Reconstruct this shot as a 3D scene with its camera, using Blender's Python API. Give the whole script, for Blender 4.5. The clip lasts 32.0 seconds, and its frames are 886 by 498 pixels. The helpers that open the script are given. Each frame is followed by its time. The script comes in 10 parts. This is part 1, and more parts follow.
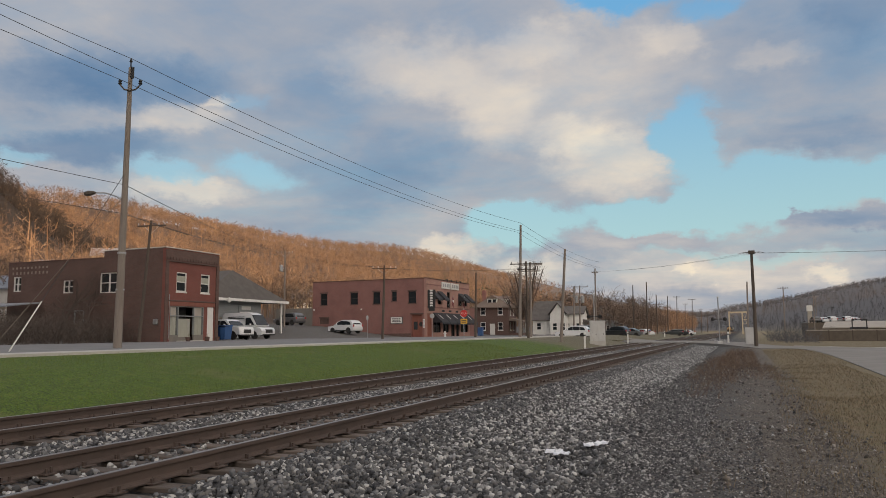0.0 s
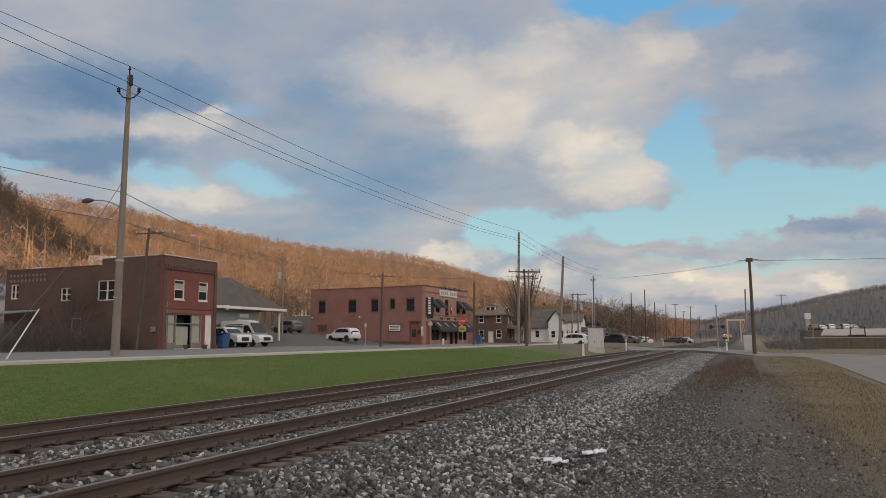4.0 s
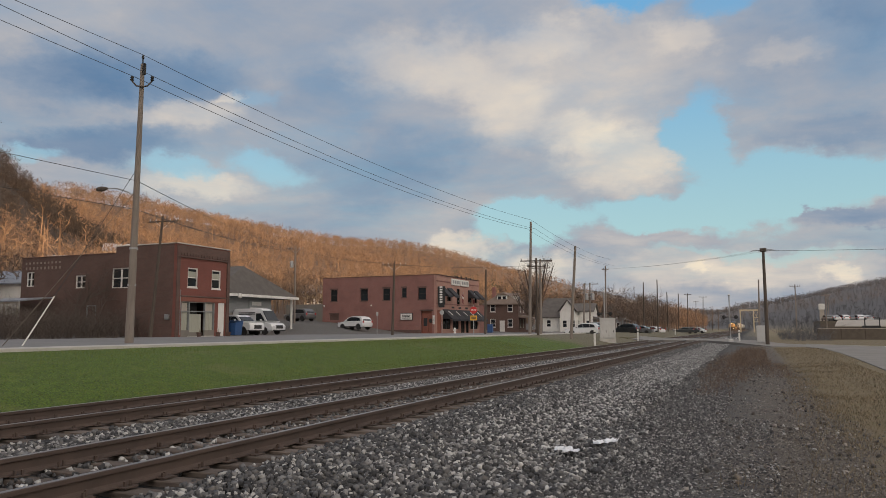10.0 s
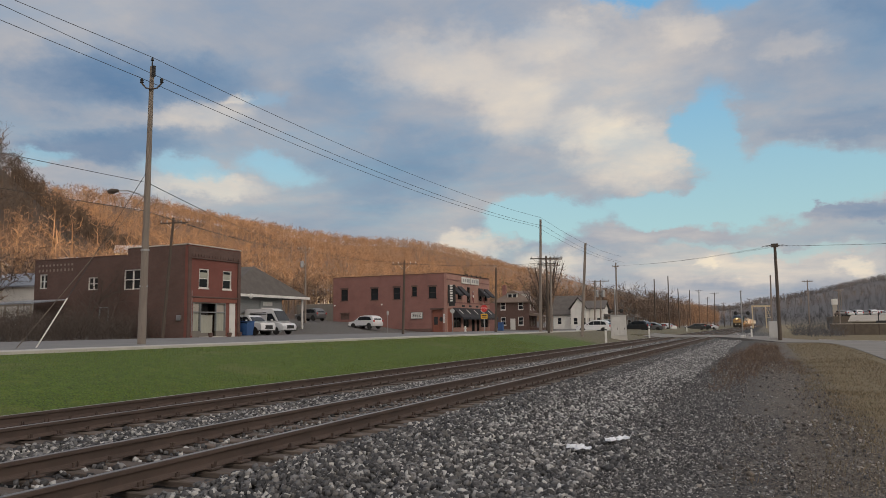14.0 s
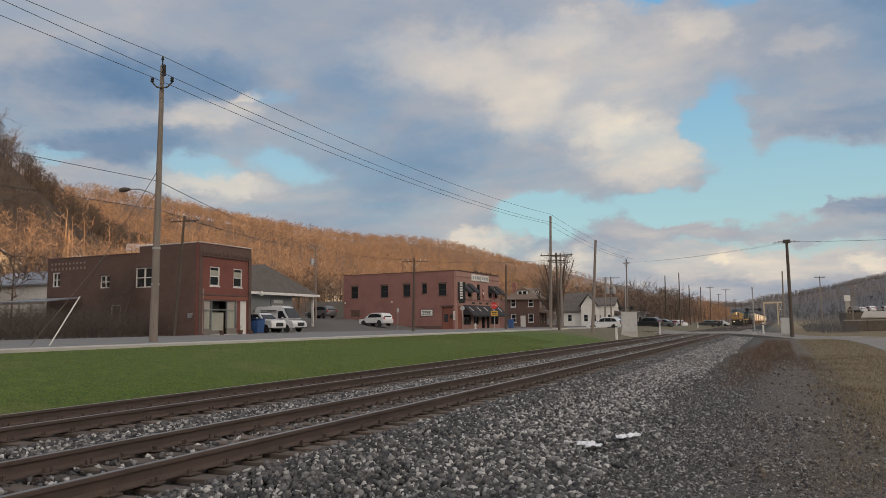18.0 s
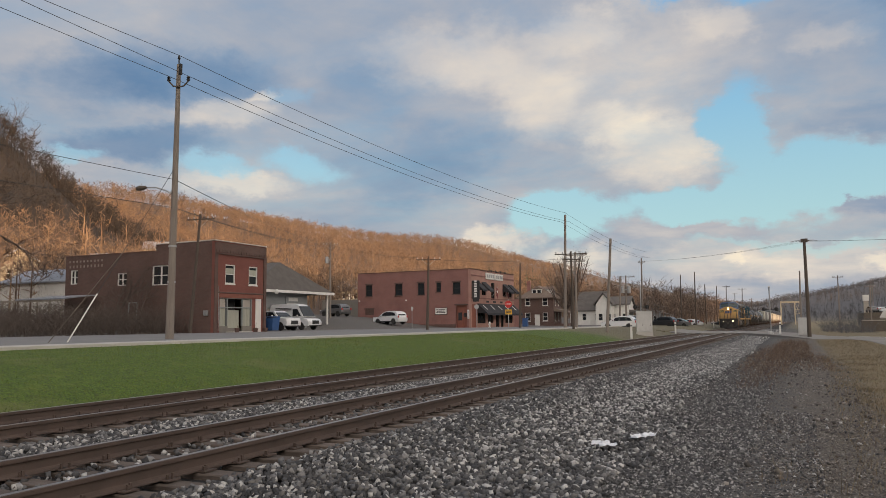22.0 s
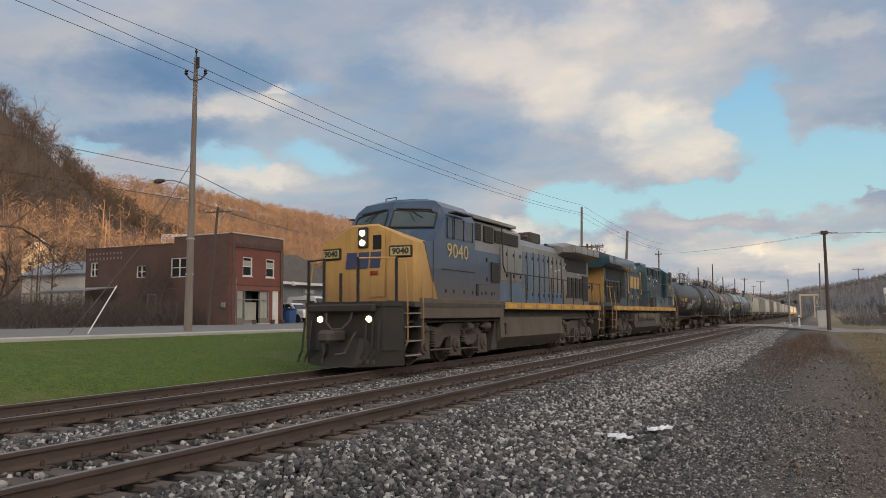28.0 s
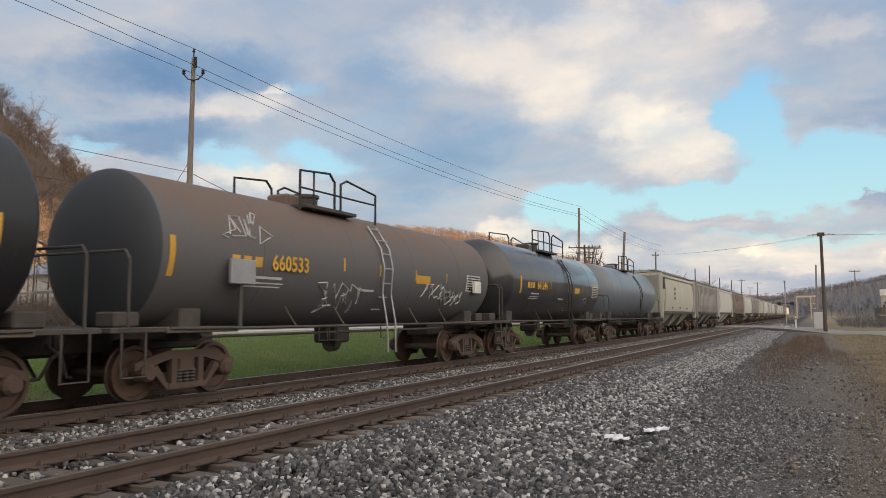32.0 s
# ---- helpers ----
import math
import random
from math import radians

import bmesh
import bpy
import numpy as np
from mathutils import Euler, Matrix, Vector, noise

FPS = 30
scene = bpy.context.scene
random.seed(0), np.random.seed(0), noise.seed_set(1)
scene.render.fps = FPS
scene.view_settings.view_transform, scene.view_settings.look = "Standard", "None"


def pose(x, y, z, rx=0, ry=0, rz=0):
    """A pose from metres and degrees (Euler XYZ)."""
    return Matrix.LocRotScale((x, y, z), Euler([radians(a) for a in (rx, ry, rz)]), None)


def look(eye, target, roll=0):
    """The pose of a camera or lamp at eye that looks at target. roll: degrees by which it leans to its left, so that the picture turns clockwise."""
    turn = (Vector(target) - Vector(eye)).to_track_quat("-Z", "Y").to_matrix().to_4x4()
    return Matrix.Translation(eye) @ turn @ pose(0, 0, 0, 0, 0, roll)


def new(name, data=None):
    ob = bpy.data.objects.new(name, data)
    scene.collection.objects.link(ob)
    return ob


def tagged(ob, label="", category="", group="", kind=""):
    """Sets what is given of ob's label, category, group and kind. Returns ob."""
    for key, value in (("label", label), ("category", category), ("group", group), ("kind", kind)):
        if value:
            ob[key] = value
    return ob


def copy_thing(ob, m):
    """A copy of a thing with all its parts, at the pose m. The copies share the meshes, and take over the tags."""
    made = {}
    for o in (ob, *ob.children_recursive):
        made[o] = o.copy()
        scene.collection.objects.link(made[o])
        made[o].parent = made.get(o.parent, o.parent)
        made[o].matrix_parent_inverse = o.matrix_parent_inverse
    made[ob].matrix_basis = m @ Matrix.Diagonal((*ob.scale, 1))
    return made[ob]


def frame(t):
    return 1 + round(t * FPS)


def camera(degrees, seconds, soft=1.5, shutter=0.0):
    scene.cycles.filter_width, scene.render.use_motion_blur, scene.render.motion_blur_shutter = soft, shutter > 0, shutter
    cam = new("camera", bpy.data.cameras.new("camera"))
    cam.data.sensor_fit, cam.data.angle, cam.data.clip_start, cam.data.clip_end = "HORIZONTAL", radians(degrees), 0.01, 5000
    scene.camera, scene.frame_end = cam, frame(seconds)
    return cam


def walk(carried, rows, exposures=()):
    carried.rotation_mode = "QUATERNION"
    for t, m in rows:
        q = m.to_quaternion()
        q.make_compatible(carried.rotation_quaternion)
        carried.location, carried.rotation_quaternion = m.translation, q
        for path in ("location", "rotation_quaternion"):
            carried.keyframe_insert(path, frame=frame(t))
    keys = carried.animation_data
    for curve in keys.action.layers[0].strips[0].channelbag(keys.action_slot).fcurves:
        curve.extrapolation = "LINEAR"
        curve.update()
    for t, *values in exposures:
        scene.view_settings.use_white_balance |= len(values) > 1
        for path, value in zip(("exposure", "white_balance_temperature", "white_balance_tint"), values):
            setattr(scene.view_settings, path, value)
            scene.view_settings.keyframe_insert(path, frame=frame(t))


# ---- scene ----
# ---- camera ----
EYE = Vector((0.0, 0.0, 1.655))


def aim(yaw, pitch, roll):
    """Camera pose from degrees: yaw to the left of the track, pitch up, roll."""
    y, p = radians(yaw), radians(pitch)
    way = Vector((-math.sin(y) * math.cos(p), math.cos(y) * math.cos(p), math.sin(p)))
    return look(EYE, EYE + way, roll)


cam = camera(61.52, 32.0, soft=0.55, shutter=0.06)
walk(cam, [
    (0, aim(21.818, 6.388, -0.478)), (0.5, aim(21.728, 6.655, -0.504)), (1, aim(21.596, 6.691, -0.750)),
    (1.5, aim(21.529, 6.622, -0.781)), (2, aim(21.455, 6.587, -0.710)), (2.5, aim(21.477, 6.563, -0.670)),
    (3, aim(21.556, 6.801, -0.628)), (3.5, aim(21.569, 7.018, -0.588)), (5.5, aim(22.246, 6.675, -0.002)),
    (6, aim(22.260, 6.612, -0.032)), (6.5, aim(22.279, 6.418, -0.076)), (7, aim(22.333, 6.325, -0.107)),
    (7.5, aim(22.307, 6.311, -0.106)), (8, aim(22.354, 6.175, -0.235)), (8.5, aim(22.429, 6.173, -0.241)),
    (9, aim(22.429, 6.158, -0.163)), (9.5, aim(22.465, 6.096, -0.215)), (10, aim(22.593, 6.132, -0.199)),
    (10.5, aim(22.620, 6.063, -0.219)), (11, aim(22.729, 6.147, -0.253)), (11.5, aim(22.735, 6.216, -0.326)),
    (12, aim(22.777, 6.108, -0.433)), (12.5, aim(22.888, 6.061, -0.477)), (13, aim(22.991, 6.022, -0.578)),
    (13.5, aim(23.203, 6.046, -0.645)), (14, aim(23.353, 6.028, -0.681)), (14.5, aim(23.491, 5.925, -0.532)),
    (16.5, aim(23.944, 5.837, -0.751)), (17, aim(23.902, 5.821, -0.760)), (17.5, aim(24.019, 5.868, -0.850)),
    (18, aim(24.117, 5.823, -0.794)), (18.5, aim(24.287, 5.901, -0.832)), (19, aim(24.492, 5.982, -0.712)),
    (19.5, aim(24.726, 6.000, -0.682)), (20, aim(24.932, 6.002, -0.622)), (20.5, aim(25.085, 5.913, -0.586)),
    (21, aim(25.166, 5.830, -0.649)), (21.5, aim(25.228, 5.728, -0.629)), (22, aim(25.221, 5.718, -0.571)),
    (22.5, aim(25.254, 5.509, -0.617)), (23, aim(25.408, 5.313, -0.716)), (23.5, aim(25.525, 5.303, -0.708)),
    (24, aim(25.784, 5.246, -0.653)), (24.5, aim(26.083, 5.271, -0.699)), (25, aim(26.152, 5.178, -0.635)),
    (25.5, aim(26.213, 5.121, -0.593)), (27.5, aim(26.380, 5.058, -0.573)), (28, aim(26.465, 5.143, -0.471)),
    (28.5, aim(26.531, 5.432, -0.464)), (29, aim(26.709, 5.530, -0.478)), (29.5, aim(26.873, 5.539, -0.424)),
    (30, aim(26.918, 5.517, -0.476)), (30.5, aim(26.904, 5.360, -0.431)), (31, aim(26.798, 5.197, -0.350)),
    (31.5, aim(26.506, 5.186, -0.286)), (32, aim(26.254, 5.192, -0.329)),
], exposures=[(0, -0.04), (14, -0.06), (20, -0.06), (23, 0.08), (25, 0.08), (28, 0.10), (28.5, 0.20), (29.5, 0.32), (31, 0.33), (32, 0.35)])

# ---- light: low evening sun from the right rear, broken cloud ----
SUN_TO = Vector((0.86, -0.51, 0.0)).normalized()
SUN_ELEV = radians(7.0)


class Nodes:
    """Short hand for building a node tree."""

    def __init__(self, tree):
        self.t = tree
        tree.nodes.clear()

    def add(self, kind, ins=None, **props):
        n = self.t.nodes.new(kind)
        for k, v in props.items():
            if k == "operation":
                n.operation = v
            elif k == "blend_type":
                n.blend_type = v
            elif k == "data_type":
                n.data_type = v
            elif k == "interpolation_type":
                n.interpolation_type = v
            elif k == "feature":
                n.feature = v
        for k, v in (ins or {}).items():
            s = n.inputs[k]
            if hasattr(v, "is_output") or isinstance(v, bpy.types.NodeSocket):
                self.t.links.new(v, s)
            else:
                s.default_value = v
        return n

    def math(self, op, a, b=0.0, c=0.0):
        return self.add("ShaderNodeMath", {0: a, 1: b, 2: c}, operation=op).outputs[0]

    def vmath(self, op, a, b=(0, 0, 0)):
        n = self.add("ShaderNodeVectorMath", {0: a, 1: b}, operation=op)
        return n.outputs[1] if op in ("DOT_PRODUCT", "LENGTH", "DISTANCE") else n.outputs[0]

    def noise(self, vec, scale, detail=4.0, rough=0.55, dist=0.0):
        return self.add("ShaderNodeTexNoise", {"Vector": vec, "Scale": scale, "Detail": detail, "Roughness": rough, "Distortion": dist}).outputs[0]

    def mix(self, fac, a, b, blend="MIX"):
        n = self.add("ShaderNodeMix", data_type="RGBA", blend_type=blend)
        for i, v in ((0, fac), (6, a), (7, b)):
            if isinstance(v, bpy.types.NodeSocket):
                self.t.links.new(v, n.inputs[i])
            else:
                n.inputs[i].default_value = v if i == 0 else (*v[:3], 1.0)
        return n.outputs[2]

    def step(self, v, lo, hi):
        return self.add("ShaderNodeMapRange", {0: v, 1: lo, 2: hi, 3: 0.0, 4: 1.0}, interpolation_type="SMOOTHSTEP").outputs[0]


def make_world():
    w = bpy.data.worlds.new("world")
    scene.world = w
    w.use_nodes = True
    n = Nodes(w.node_tree)
    d = n.add("ShaderNodeTexCoord").outputs["Generated"]
    sky = n.t.nodes.new("ShaderNodeTexSky")
    sky.sky_type = "NISHITA"
    sky.sun_disc = False
    sky.sun_elevation = SUN_ELEV
    sky.sun_rotation = math.atan2(SUN_TO.x, SUN_TO.y)
    sky.air_density, sky.dust_density, sky.ozone_density = 1.0, 0.4, 1.6
    base = n.vmath("SCALE", sky.outputs[0])
    n.t.nodes[-1].inputs["Scale"].default_value = 0.11
    x, y, z = (n.add("ShaderNodeSeparateXYZ", {0: d}).outputs[i] for i in range(3))
    h = n.math("ADD", n.math("MAXIMUM", z, 0.0), 0.14)
    flat = n.add("ShaderNodeCombineXYZ", {0: n.math("DIVIDE", x, h), 1: n.math("DIVIDE", y, h), 2: 3.7}).outputs[0]
    # bearing left of the track and height, in degrees, bent by two scales of turbulence
    wide = n.vmath("SUBTRACT", n.add("ShaderNodeTexNoise", {"Vector": n.vmath("MULTIPLY", d, (1.0, 1.0, 2.0)), "Scale": 5.0, "Detail": 2.0, "Roughness": 0.5}).outputs["Color"], (0.5, 0.5, 0.5))
    curl = n.vmath("SUBTRACT", n.add("ShaderNodeTexNoise", {"Vector": n.vmath("MULTIPLY", d, (1.0, 1.0, 1.6)), "Scale": 22.0, "Detail": 6.0, "Roughness": 0.62}).outputs["Color"], (0.5, 0.5, 0.5))
    bend = n.vmath("ADD", n.vmath("MULTIPLY", wide, (6.0, 3.4, 0.0)), n.vmath("MULTIPLY", curl, (5.0, 2.8, 0.0)))
    deg = n.add("ShaderNodeCombineXYZ", {0: n.math("MULTIPLY", n.math("ARCTAN2", n.math("MULTIPLY", x, -1.0), y), 57.2958), 1: n.math("MULTIPLY", n.math("ARCSINE", z), 57.2958), 2: 0.0}).outputs[0]
    deg = n.vmath("ADD", deg, bend)
    big = n.noise(flat, 0.9, 3.0, 0.5, 0.2)
    fine = n.noise(flat, 3.2, 8.0, 0.6, 0.3)
    soft = n.noise(n.vmath("ADD", flat, (4.2, 1.3, 0.0)), 1.7, 6.0, 0.55, 0.3)
    cover = n.math("ADD", n.math("MULTIPLY_ADD", big, 0.4, 0.50), n.math("MULTIPLY_ADD", fine, 0.5, -0.25))
    shade = n.math("ADD", n.math("MULTIPLY_ADD", soft, 0.55, 0.085), n.math("MULTIPLY_ADD", fine, 0.30, -0.15))

    def lobes(field, rows):
        for az, el, wa, we, amount in rows:
            off = n.vmath("DIVIDE", n.vmath("SUBTRACT", deg, (az, el, 0.0)), (wa, we, 1.0))
            field = n.math("MULTIPLY_ADD", n.step(n.vmath("LENGTH", off), 1.0, 0.3), amount, field)
        return field

    cover, shade = lobes(cover, CLOUDS), lobes(shade, SHADES)
    mask = n.step(cover, 0.04, 0.82)
    ramp = n.t.nodes.new("ShaderNodeValToRGB")
    n.t.links.new(shade, ramp.inputs[0])
    el = ramp.color_ramp.elements
    el[0].position, el[0].color = 0.0, (0.125, 0.215, 0.36, 1)
    el[1].position, el[1].color = 1.0, (1.02, 0.86, 0.63, 1)
    for at, c in ((0.22, (0.26, 0.325, 0.432, 1)), (0.42, (0.44, 0.44, 0.472, 1)), (0.62, (0.66, 0.595, 0.542, 1)), (0.82, (0.86, 0.74, 0.60, 1))):
        el.new(at).color = c
    blue = n.mix(n.step(z, 0.05, 0.44), (0.50, 0.76, 0.78), (0.18, 0.50, 0.86))
    clear = n.mix(0.75, base, blue)
    clear = n.mix(n.math("SUBTRACT", 1.0, n.step(z, 0.0, 0.10)), clear, (0.72, 0.65, 0.57))
    col = n.mix(n.math("MULTIPLY", mask, 0.96), clear, ramp.outputs[0])
    # the sky brightens and warms towards the low sun
    side = n.vmath("DOT_PRODUCT", d, tuple(SUN_TO))
    near_sun = n.step(side, -0.30, 0.85)
    gain = n.add("ShaderNodeCombineXYZ", {0: n.math("MULTIPLY_ADD", near_sun, 3.4, 1.0), 1: n.math("MULTIPLY_ADD", near_sun, 2.5, 1.0), 2: n.math("MULTIPLY_ADD", near_sun, 1.65, 1.0)}).outputs[0]
    col = n.vmath("MULTIPLY", col, gain)
    bg = n.add("ShaderNodeBackground", {0: col, 1: 1.0})
    out = n.t.nodes.new("ShaderNodeOutputWorld")
    n.t.links.new(bg.outputs[0], out.inputs[0])


# cloud masses: degrees left of the track, degrees up, half width, half height, amount
CLOUDS = [(8, 24.6, 6, 2.8, -1.0), (3.0, 13.4, 3.0, 4.6, -0.75), (-4, 10, 9, 2.7, -1.1), (-13, 10, 7, 2.8, -1.0), (16, 7.9, 5.0, 2.2, -1.1), (7, 8.2, 7, 2.0, -1.1), (0, 8.4, 6, 2.2, -0.9),
          (36.0, 11.8, 5.0, 1.6, -0.42), (43, 11.2, 4.5, 1.0, -0.36), (37, 16.6, 3.2, 1.2, -0.22), (52, 12.0, 3.0, 0.8, -0.4), (-7, 7.5, 7, 0.7, 0.55), (7, 6.2, 7, 0.6, 0.45), (2, 22.5, 3, 1.6, -0.4), (0, 5.2, 9, 0.5, -0.3)]
SHADES = [(51, 17, 6, 3.0, -0.12), (46, 18, 10, 3.2, -0.26), (48, 12.8, 7, 2.0, -0.28), (42, 15.2, 6, 1.6, 0.24), (39.5, 16.6, 1.8, 0.8, 0.35), (42, 10.2, 6, 1.2, 0.28), (28, 12, 9, 4.5, -0.16), (33, 17, 8, 3, -0.10), (24, 20, 9, 3.5, 0.25), (17, 16.5, 5, 4, 0.18)]
SHADES += [(14.5, 21.5, 4.6, 2.2, 0.16), (4.6, 20.6, 3.8, 1.8, 0.16), (8.5, 12.3, 6, 3.8, 0.32), (11, 14.8, 4, 2, 0.2), (-4, 18, 8, 6, -0.10), (-8, 21, 4, 3, -0.15), (-2, 18.8, 3.5, 1.4, 0.16), (-5, 13.4, 6, 1.5, -0.12), (-7, 7.5, 7, 0.8, -0.12)]
SHADES += [(14, 18.5, 13, 6, 0.14), (6, 6.4, 9, 1.2, 0.08), (-2, 4.3, 9, 2, 0.20), (5.5, 4, 8, 1.8, 0.16), (-4.5, 4.2, 2, 0.7, 0.25), (3.8, 4.1, 1.2, 0.5, 0.2), (20.8, 6.4, 3.4, 1.6, 0.36), (15, 4.5, 5, 1.5, 0.3)]
make_world()

sun = new("sun", bpy.data.lights.new("sun", "SUN"))
sun.data.energy, sun.data.angle, sun.data.color = 5.0, radians(0.5), (1.0, 0.60, 0.31)
way = SUN_TO * math.cos(SUN_ELEV) + Vector((0, 0, math.sin(SUN_ELEV)))
sun.matrix_world = look(way * 50 + Vector((0, 0, 100)), Vector((0, 0, 100)))

# ---- materials ----
def surface(name, a, b=None, rough=0.7, metal=0.0, scale=3.0, fine=40.0, amount=0.5, bump=0.2, spots=None, spot_at=0.62, coat=0.0, stretch=(1, 1, 1), per_piece=0.0, bump_dist=0.01):
    """A two-scale varied surface from colour a to b, with optional stains and a change from piece to piece."""
    m = bpy.data.materials.new(name)
    m.use_nodes = True
    n = Nodes(m.node_tree)
    b = b or tuple(c * 0.7 for c in a)
    co = n.vmath("MULTIPLY", n.add("ShaderNodeTexCoord").outputs["Object"], stretch)
    info = n.add("ShaderNodeObjectInfo")
    if per_piece:
        co = n.vmath("ADD", co, n.add("ShaderNodeCombineXYZ", {0: n.math("MULTIPLY", info.outputs["Random"], 37.0), 1: 0.0, 2: 0.0}).outputs[0])
    large = n.noise(co, scale, 4.0, 0.6, 0.3)
    small = n.noise(co, fine, 5.0, 0.65)
    fac = n.math("ADD", n.math("MULTIPLY", n.step(large, 0.3, 0.7), 0.6), n.math("MULTIPLY", small, 0.4))
    col = n.mix(n.math("MULTIPLY", fac, amount * 2 if amount < 0.5 else 1.0), a, b)
    if spots:
        s = n.math("MULTIPLY", n.step(n.noise(co, scale * 2.3, 6.0, 0.65, 0.5), spot_at, spot_at + 0.1), n.step(small, 0.3, 0.6))
        col = n.mix(s, col, spots)
    if per_piece:
        hsv = n.add("ShaderNodeHueSaturation", {"Value": n.math("MULTIPLY_ADD", info.outputs["Random"], per_piece * 2, 1.0 - per_piece), "Color": col})
        col = hsv.outputs[0]
    bs = n.add("ShaderNodeBsdfPrincipled", {"Base Color": col, "Metallic": metal, "Coat Weight": coat,
                                           "Roughness": n.math("MULTIPLY_ADD", small, 0.25, max(rough - 0.12, 0.02))})
    if bump:
        bp = n.add("ShaderNodeBump", {"Height": n.math("ADD", small, n.math("MULTIPLY", large, 0.6)), "Strength": bump, "Distance": bump_dist})
        n.t.links.new(bp.outputs[0], bs.inputs["Normal"])
    n.t.links.new(bs.outputs[0], n.add("ShaderNodeOutputMaterial").inputs[0])
    return m


def glow(name, colour, power):
    m = bpy.data.materials.new(name)
    m.use_nodes = True
    n = Nodes(m.node_tree)
    e = n.add("ShaderNodeEmission", {0: (*colour, 1), 1: power})
    n.t.links.new(e.outputs[0], n.add("ShaderNodeOutputMaterial").inputs[0])
    return m


def glassy(name, colour=(0.02, 0.025, 0.03), rough=0.06):
    m = bpy.data.materials.new(name)
    m.use_nodes = True
    n = Nodes(m.node_tree)
    co = n.add("ShaderNodeTexCoord").outputs["Object"]
    bp = n.add("ShaderNodeBump", {"Height": n.noise(co, 1.5, 2.0), "Strength": 0.08, "Distance": 0.02})
    bs = n.add("ShaderNodeBsdfPrincipled", {"Base Color": (*colour, 1), "Roughness": rough, "Specular IOR Level": 0.6, "Normal": bp.outputs[0]})
    n.t.links.new(bs.outputs[0], n.add("ShaderNodeOutputMaterial").inputs[0])
    return m


def brickwork(name, a, b, mortar, size=(0.21, 0.075)):
    """Fine brick courses for walls seen from afar; courses follow world height."""
    m = bpy.data.materials.new(name)
    m.use_nodes = True
    n = Nodes(m.node_tree)
    co = n.add("ShaderNodeTexCoord").outputs["Object"]
    x, y, z = (n.add("ShaderNodeSeparateXYZ", {0: co}).outputs[i] for i in range(3))
    uv = n.add("ShaderNodeCombineXYZ", {0: n.math("ADD", x, y), 1: z, 2: 0.0}).outputs[0]
    br = n.add("ShaderNodeTexBrick", {"Vector": uv, "Color1": (*a, 1), "Color2": (*b, 1), "Mortar": (*mortar, 1), "Scale": 1.0,
                                      "Mortar Size": 0.008, "Brick Width": size[0], "Row Height": size[1], "Bias": 0.0})
    large = n.noise(co, 0.5, 5.0, 0.6, 0.4)
    small = n.noise(co, 9.0, 4.0, 0.6)
    col = n.mix(n.math("MULTIPLY", n.step(large, 0.4, 0.75), 0.45), br.outputs[0], tuple(c * 0.55 for c in a))
    col = n.mix(n.math("MULTIPLY", small, 0.35), col, tuple(c * 1.25 for c in b))
    bp = n.add("ShaderNodeBump", {"Height": n.math("SUBTRACT", small, br.outputs[1]), "Strength": 0.4, "Distance": 0.01})
    bs = n.add("ShaderNodeBsdfPrincipled", {"Base Color": col, "Roughness": 0.85, "Normal": bp.outputs[0]})
    n.t.links.new(bs.outputs[0], n.add("ShaderNodeOutputMaterial").inputs[0])
    return m


def stones_mat(name, tones, rough=0.85):
    """Loose stones, each its own tone."""
    m = bpy.data.materials.new(name)
    m.use_nodes = True
    n = Nodes(m.node_tree)
    r = n.add("ShaderNodeNewGeometry").outputs["Random Per Island"]
    ramp = n.t.nodes.new("ShaderNodeValToRGB")
    el = ramp.color_ramp.elements
    el[0].position, el[0].color = 0.0, (*tones[0], 1)
    el[1].position, el[1].color = 1.0, (*tones[-1], 1)
    for i, c in enumerate(tones[1:-1]):
        e = el.new((i + 1) / len(tones))
        e.color = (*c, 1)
    ramp.color_ramp.interpolation = "CONSTANT"
    ramp.color_ramp.elements[-1].position = (len(tones) - 1) / len(tones)
    n.t.links.new(r, ramp.inputs[0])
    co = n.add("ShaderNodeTexCoord").outputs["Object"]
    small = n.noise(co, 60.0, 4.0, 0.65)
    col = n.mix(n.math("MULTIPLY", small, 0.22), ramp.outputs[0], (0.10, 0.098, 0.095))
    patch = n.noise(co, 0.7, 4.0, 0.6, 0.4)
    col = n.mix(n.math("MULTIPLY", n.step(patch, 0.45, 0.65), 0.35), col, n.mix(0.6, col, (0.05, 0.047, 0.045)))
    bs = n.add("ShaderNodeBsdfPrincipled", {"Base Color": col, "Roughness": rough})
    n.t.links.new(bs.outputs[0], n.add("ShaderNodeOutputMaterial").inputs[0])
    return m


